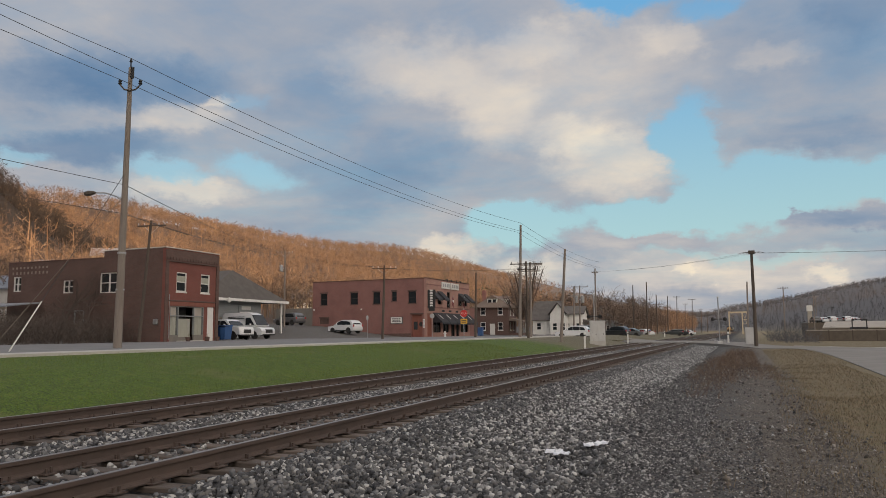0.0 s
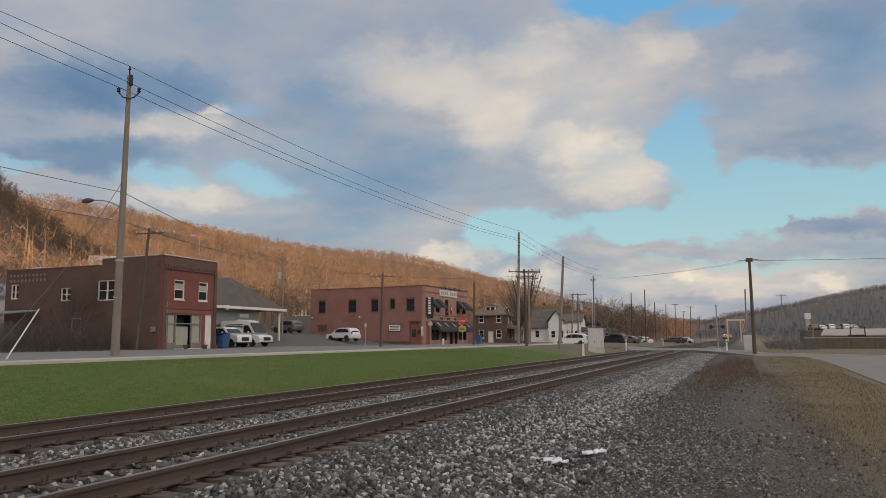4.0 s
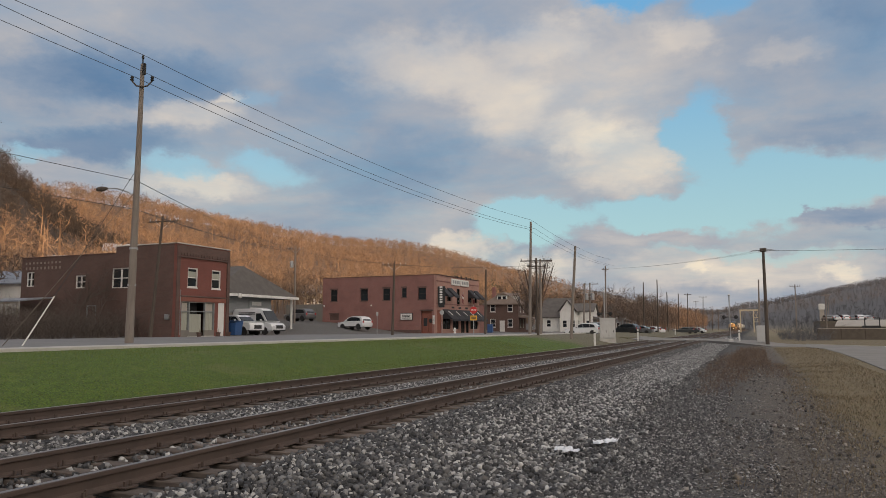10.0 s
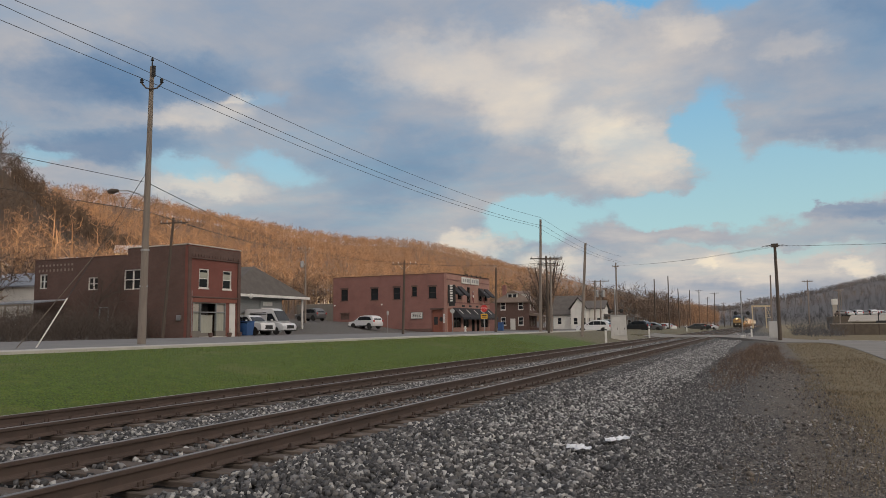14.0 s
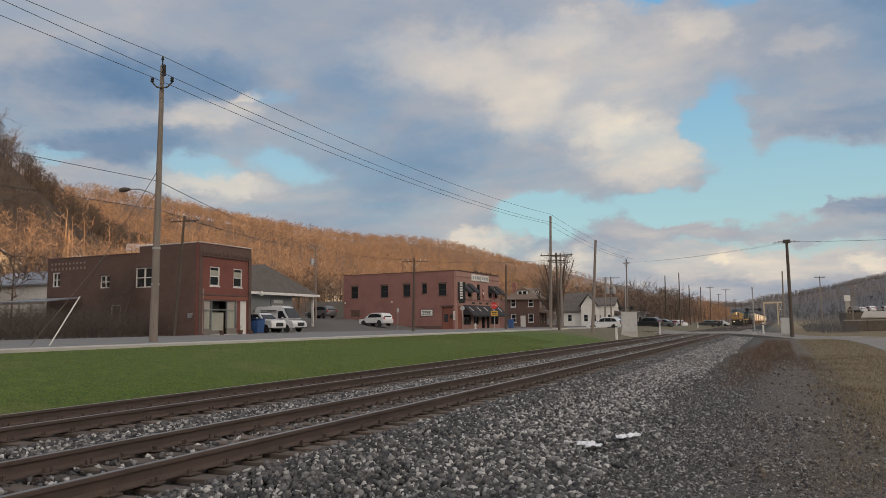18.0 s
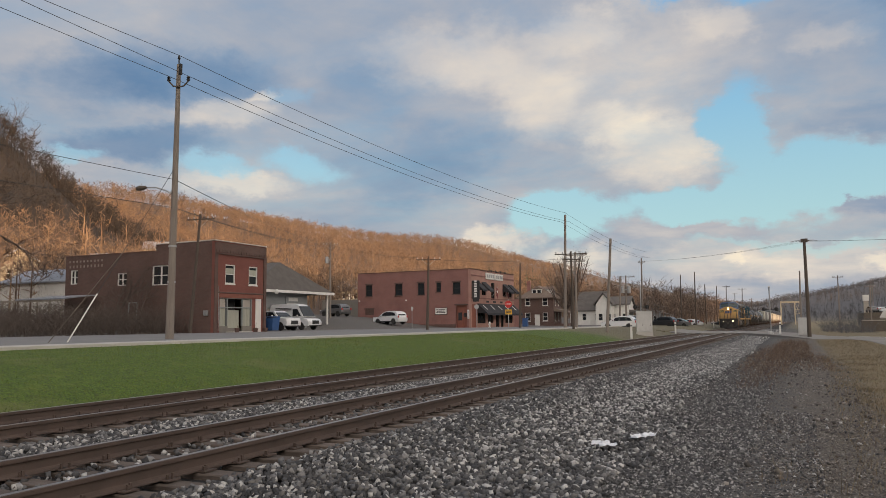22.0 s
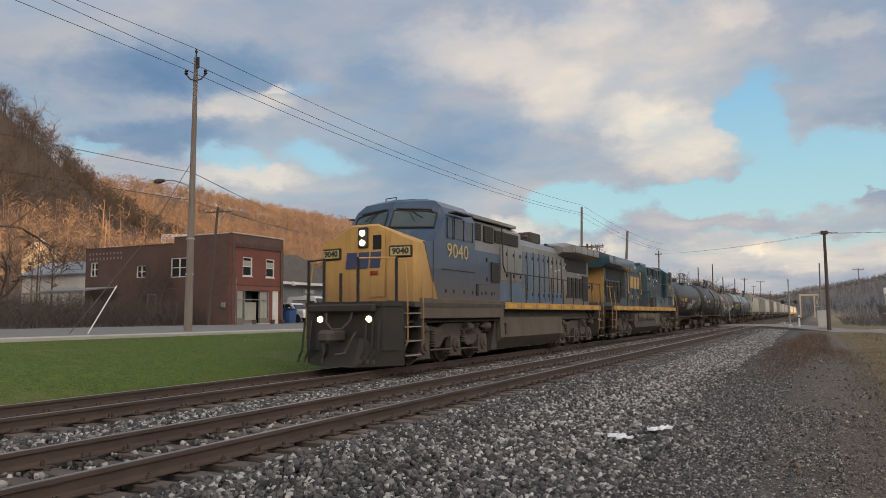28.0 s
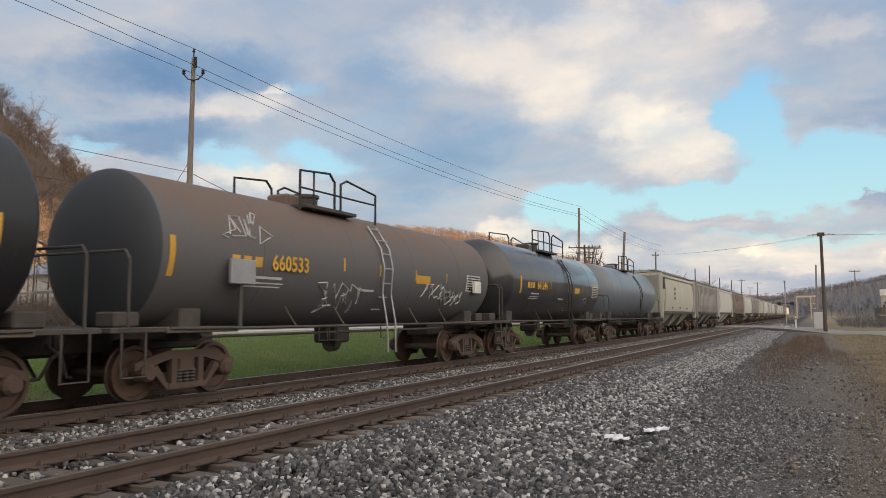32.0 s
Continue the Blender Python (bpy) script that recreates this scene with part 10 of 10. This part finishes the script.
S1 = ((0.105, -6, 18, 0.14), (0.37, 4, 16, 0.07), (0.56, 2, 13, 0.06), (0.73, 2, 13, 0.06), (0.955 - 0.03, -2, 15, 0.1))
CARS = [
    tank_car(42.6, 13.0, TANK_BLACK, "black tank car with yellow numbers and white sprayed tags", "302744", STENCIL_YELLOW, 0, S1, [(0.40, 2.3, 0.62, 1, 7), (0.55, 2.5, 0.7, 2, 4)], ladder=False, hd=0.6, r=1.45),
    tank_car(57.0, 12.9, TANK_BLACK, "black tank car with white numbers and looped top railings", "5419", STENCIL_WHITE, 1, S1, [(0.045, 3.1, 0.55, 3, 4)], hd=0.45),
    tank_car(71.45, 14.1, TANK_RUSTY, "weathered grey tank car with brown rust and sprayed tags", "660533", STENCIL_YELLOW, 0, ((0.033, -8, 20, 0.12), (0.39, 6, 18, 0.07), (0.5, 4, 16, 0.06), (0.63, 3, 14, 0.05), (0.76, 3, 14, 0.05)), [(0.13, 3.35, 0.6, 4, 5), (0.34, 2.1, 0.62, 5, 7), (0.68, 2.3, 0.6, 6, 6), (0.78, 2.2, 0.45, 7, 5)], boxes=True, hd=0.34, r=1.39, rail_shift=-1.35, mark_shift=-0.4),
    tank_car(86.6, 12.8, TANK_GLOSS, "glossy black tank car with orange numbers", "641244", STENCIL_YELLOW, 0, S1, []),
    tank_car(101.2, 13.0, TANK_SLATE, "slate grey tank car", "204", STENCIL_WHITE, 0, (), [], marks=False),
]


def hopper(y, mat, label, ribs=False, tag=None):
    """Covered grain hopper, three bays, curved sides."""
    C = thing("hopper_car", pose(0, y, 0), label, "hopper car", "train")
    Lh = 16.3
    prof = [(-1.42, 1.55), (-1.56, 2.3), (-1.56, 3.2), (-1.45, 3.95), (-1.2, 4.25), (-0.5, 4.42), (0.5, 4.42), (1.2, 4.25), (1.45, 3.95), (1.56, 3.2), (1.56, 2.3), (1.42, 1.55)]
    m = Mesh().loft([[(x, 1.55, z if z > 3.0 else z + 1.1 * 0) for x, z in prof], [(x, Lh - 1.55, z) for x, z in prof]])
    b = part("body", m, mat, C, smooth=30)
    key = mat.name
    for e, s in ((0.25, 1), (Lh - 0.25, -1)):
        part("slope_sheet", Mesh().prism([(e + s * 1.3, 1.75), (e + s * 1.32, 3.6), (e + s * 1.5, 3.6), (e + s * 2.4, 1.5)], "x", -1.4, 1.4), mat, C)
        for sx in (1, -1):
            part("corner_post", shared(f"corner{key}", lambda: Mesh().box(-0.1, 0.1, -0.08, 0.08, 1.1, 4.25), mat), mat, C, at=pose(sx * 1.45, e + s * 0.1, 0))
            part("end_brace", shared(f"ebrace{key}{s}", lambda s=s: Mesh().prism([(0, 1.15), (s * 0.22, 1.15), (s * 1.25, 3.1), (s * 1.05, 3.1)], "x", -0.06, 0.06), mat), mat, C, at=pose(sx * 1.4, e + s * 0.2, 0))
        part("end_ladder", shared(f"elad{key}", lambda: Mesh().path([(-0.25, 0, 1.2), (-0.25, 0, 4.3)], 0.025).path([(0.25, 0, 1.2), (0.25, 0, 4.3)], 0.025), GALV), GALV, C, at=pose(1.0, e - s * 0.02, 0))
        part("end_sill", shared("hop_end", lambda: Mesh().box(-1.5, 1.5, -0.12, 0.12, 0.95, 1.2, 0.02), UNDER), UNDER, C, at=pose(0, e, 0))
        part("top_chord", shared(f"chord{key}", lambda: Mesh().box(-1.5, 1.5, -0.08, 0.08, 4.12, 4.3), mat), mat, C, at=pose(0, e + s * 0.1, 0))
        coupler(C, e - s * 0.15, -s)
    part("centre_sill", shared("hop_sill", lambda: Mesh().box(-0.3, 0.3, 0.2, Lh - 0.2, 0.8, 1.2, 0.02), UNDER), UNDER, C)
    for sx in (1, -1):
        part("side_sill", shared("hop_side_sill", lambda: Mesh().box(-0.05, 0.05, 0.3, Lh - 0.3, 1.45, 1.65, 0.01), UNDER), mat, C, at=pose(sx * 1.45, 0, 0))
        part("top_rail", shared(f"toprail{key}", lambda: Mesh().box(-0.06, 0.06, 0.3, Lh - 0.3, 4.02, 4.2, 0.01), mat), mat, C, at=pose(sx * 1.46, 0, 0))
    if ribs:
        for yy in np.arange(2.2, Lh - 1.8, 0.98):
            part("side_post", shared(f"rib{key}", lambda: Mesh().box(-0.02, 0.07, -0.05, 0.05, 1.6, 4.05, 0.01), mat), mat, C, at=pose(1.54, yy, 0))
    for k, yy in enumerate((4.1, 8.15, 12.2)):
        hp = Mesh().loft([[(-1.35, yy - 1.75, 1.56), (1.35, yy - 1.75, 1.56), (1.35, yy + 1.75, 1.56), (-1.35, yy + 1.75, 1.56)], [(-0.5, yy - 0.35, 0.5), (0.5, yy - 0.35, 0.5), (0.5, yy + 0.35, 0.5), (-0.5, yy + 0.35, 0.5)]])
        part("bay", hp, mat, C, "tapered discharge bay")
    part("running_board", shared("hop_walk", lambda: Mesh().box(-1.1, -0.6, 0.2, Lh - 0.2, 4.5, 4.54).box(0.6, 1.1, 0.2, Lh - 0.2, 4.5, 4.54), GALV), GALV, C, "steel roof walkway")
    part("roof_hatch", shared("hop_hatch", lambda: Mesh().box(-0.3, 0.3, 1.4, Lh - 1.4, 4.4, 4.52, 0.02), GALV), GALV, C)
    for yy in np.arange(0.8, Lh - 0.5, 1.2):
        part("walk_bracket", shared("hop_wb", lambda: Mesh().box(-1.15, 1.15, -0.03, 0.03, 4.38, 4.5), GALV), GALV, C, at=pose(0, yy, 0))
    freight_truck(C, 1.6)
    freight_truck(C, Lh - 1.6)
    if tag:
        part("mark_block", Mesh().box(1.5, 1.575, 0.35, 1.1, 3.2, 4.0, 0.01), GRILLE, C, "dark stencil panel")
        for z in (2.5, 2.85, 3.2):
            part("mark_bar", Mesh().box(1.56, 1.572, 5.0, 5.6, z, z + 0.22), ROAD_DIRT, C)
        for yy in (4.0, 7.5, 11.0):
            part("mark_bar", Mesh().box(1.53, 1.56, yy, yy + 0.5, 1.85, 1.95), ROAD_DIRT, C)
    return C


PITCH = 17.35
kinds = [(HOPPER_CREAM, "cream covered hopper car with smooth curved sides", False, True), (HOPPER_GREY, "dusty grey covered hopper car", True, None),
         (HOPPER_PALE, "pale grey covered hopper car", False, None), (HOPPER_BROWN, "dull brown covered hopper car", True, None)]
models = [hopper(115.6 + i * PITCH, *k) for i, k in enumerate(kinds)]
CARS += models
order = [2, 1, 0, 2, 0, 2, 1, 0, 2, 0, 1, 2, 0, 2]
for i, k in enumerate(order):
    CARS.append(copy_thing(models[k], pose(0, 115.6 + (4 + i) * PITCH, 0)))


# ---- the train runs towards the viewer, about 20 m/s ----
def front_at(t):
    """Place of the leading end along the line."""
    u = t - 28.0
    return 15.86 - 20.08 * u + 0.087 * u * u


def motions():
    for car in [LOCO_A, LOCO_B] + CARS:
        back = car.matrix_basis.translation.y
        walk(car, [(t, pose(FAR_X, front_at(t) + back, RAIL_Z)) for t in (0, 4, 8, 12, 16, 20, 22, 24, 26, 27, 28, 29, 30, 31, 32)])


motions()
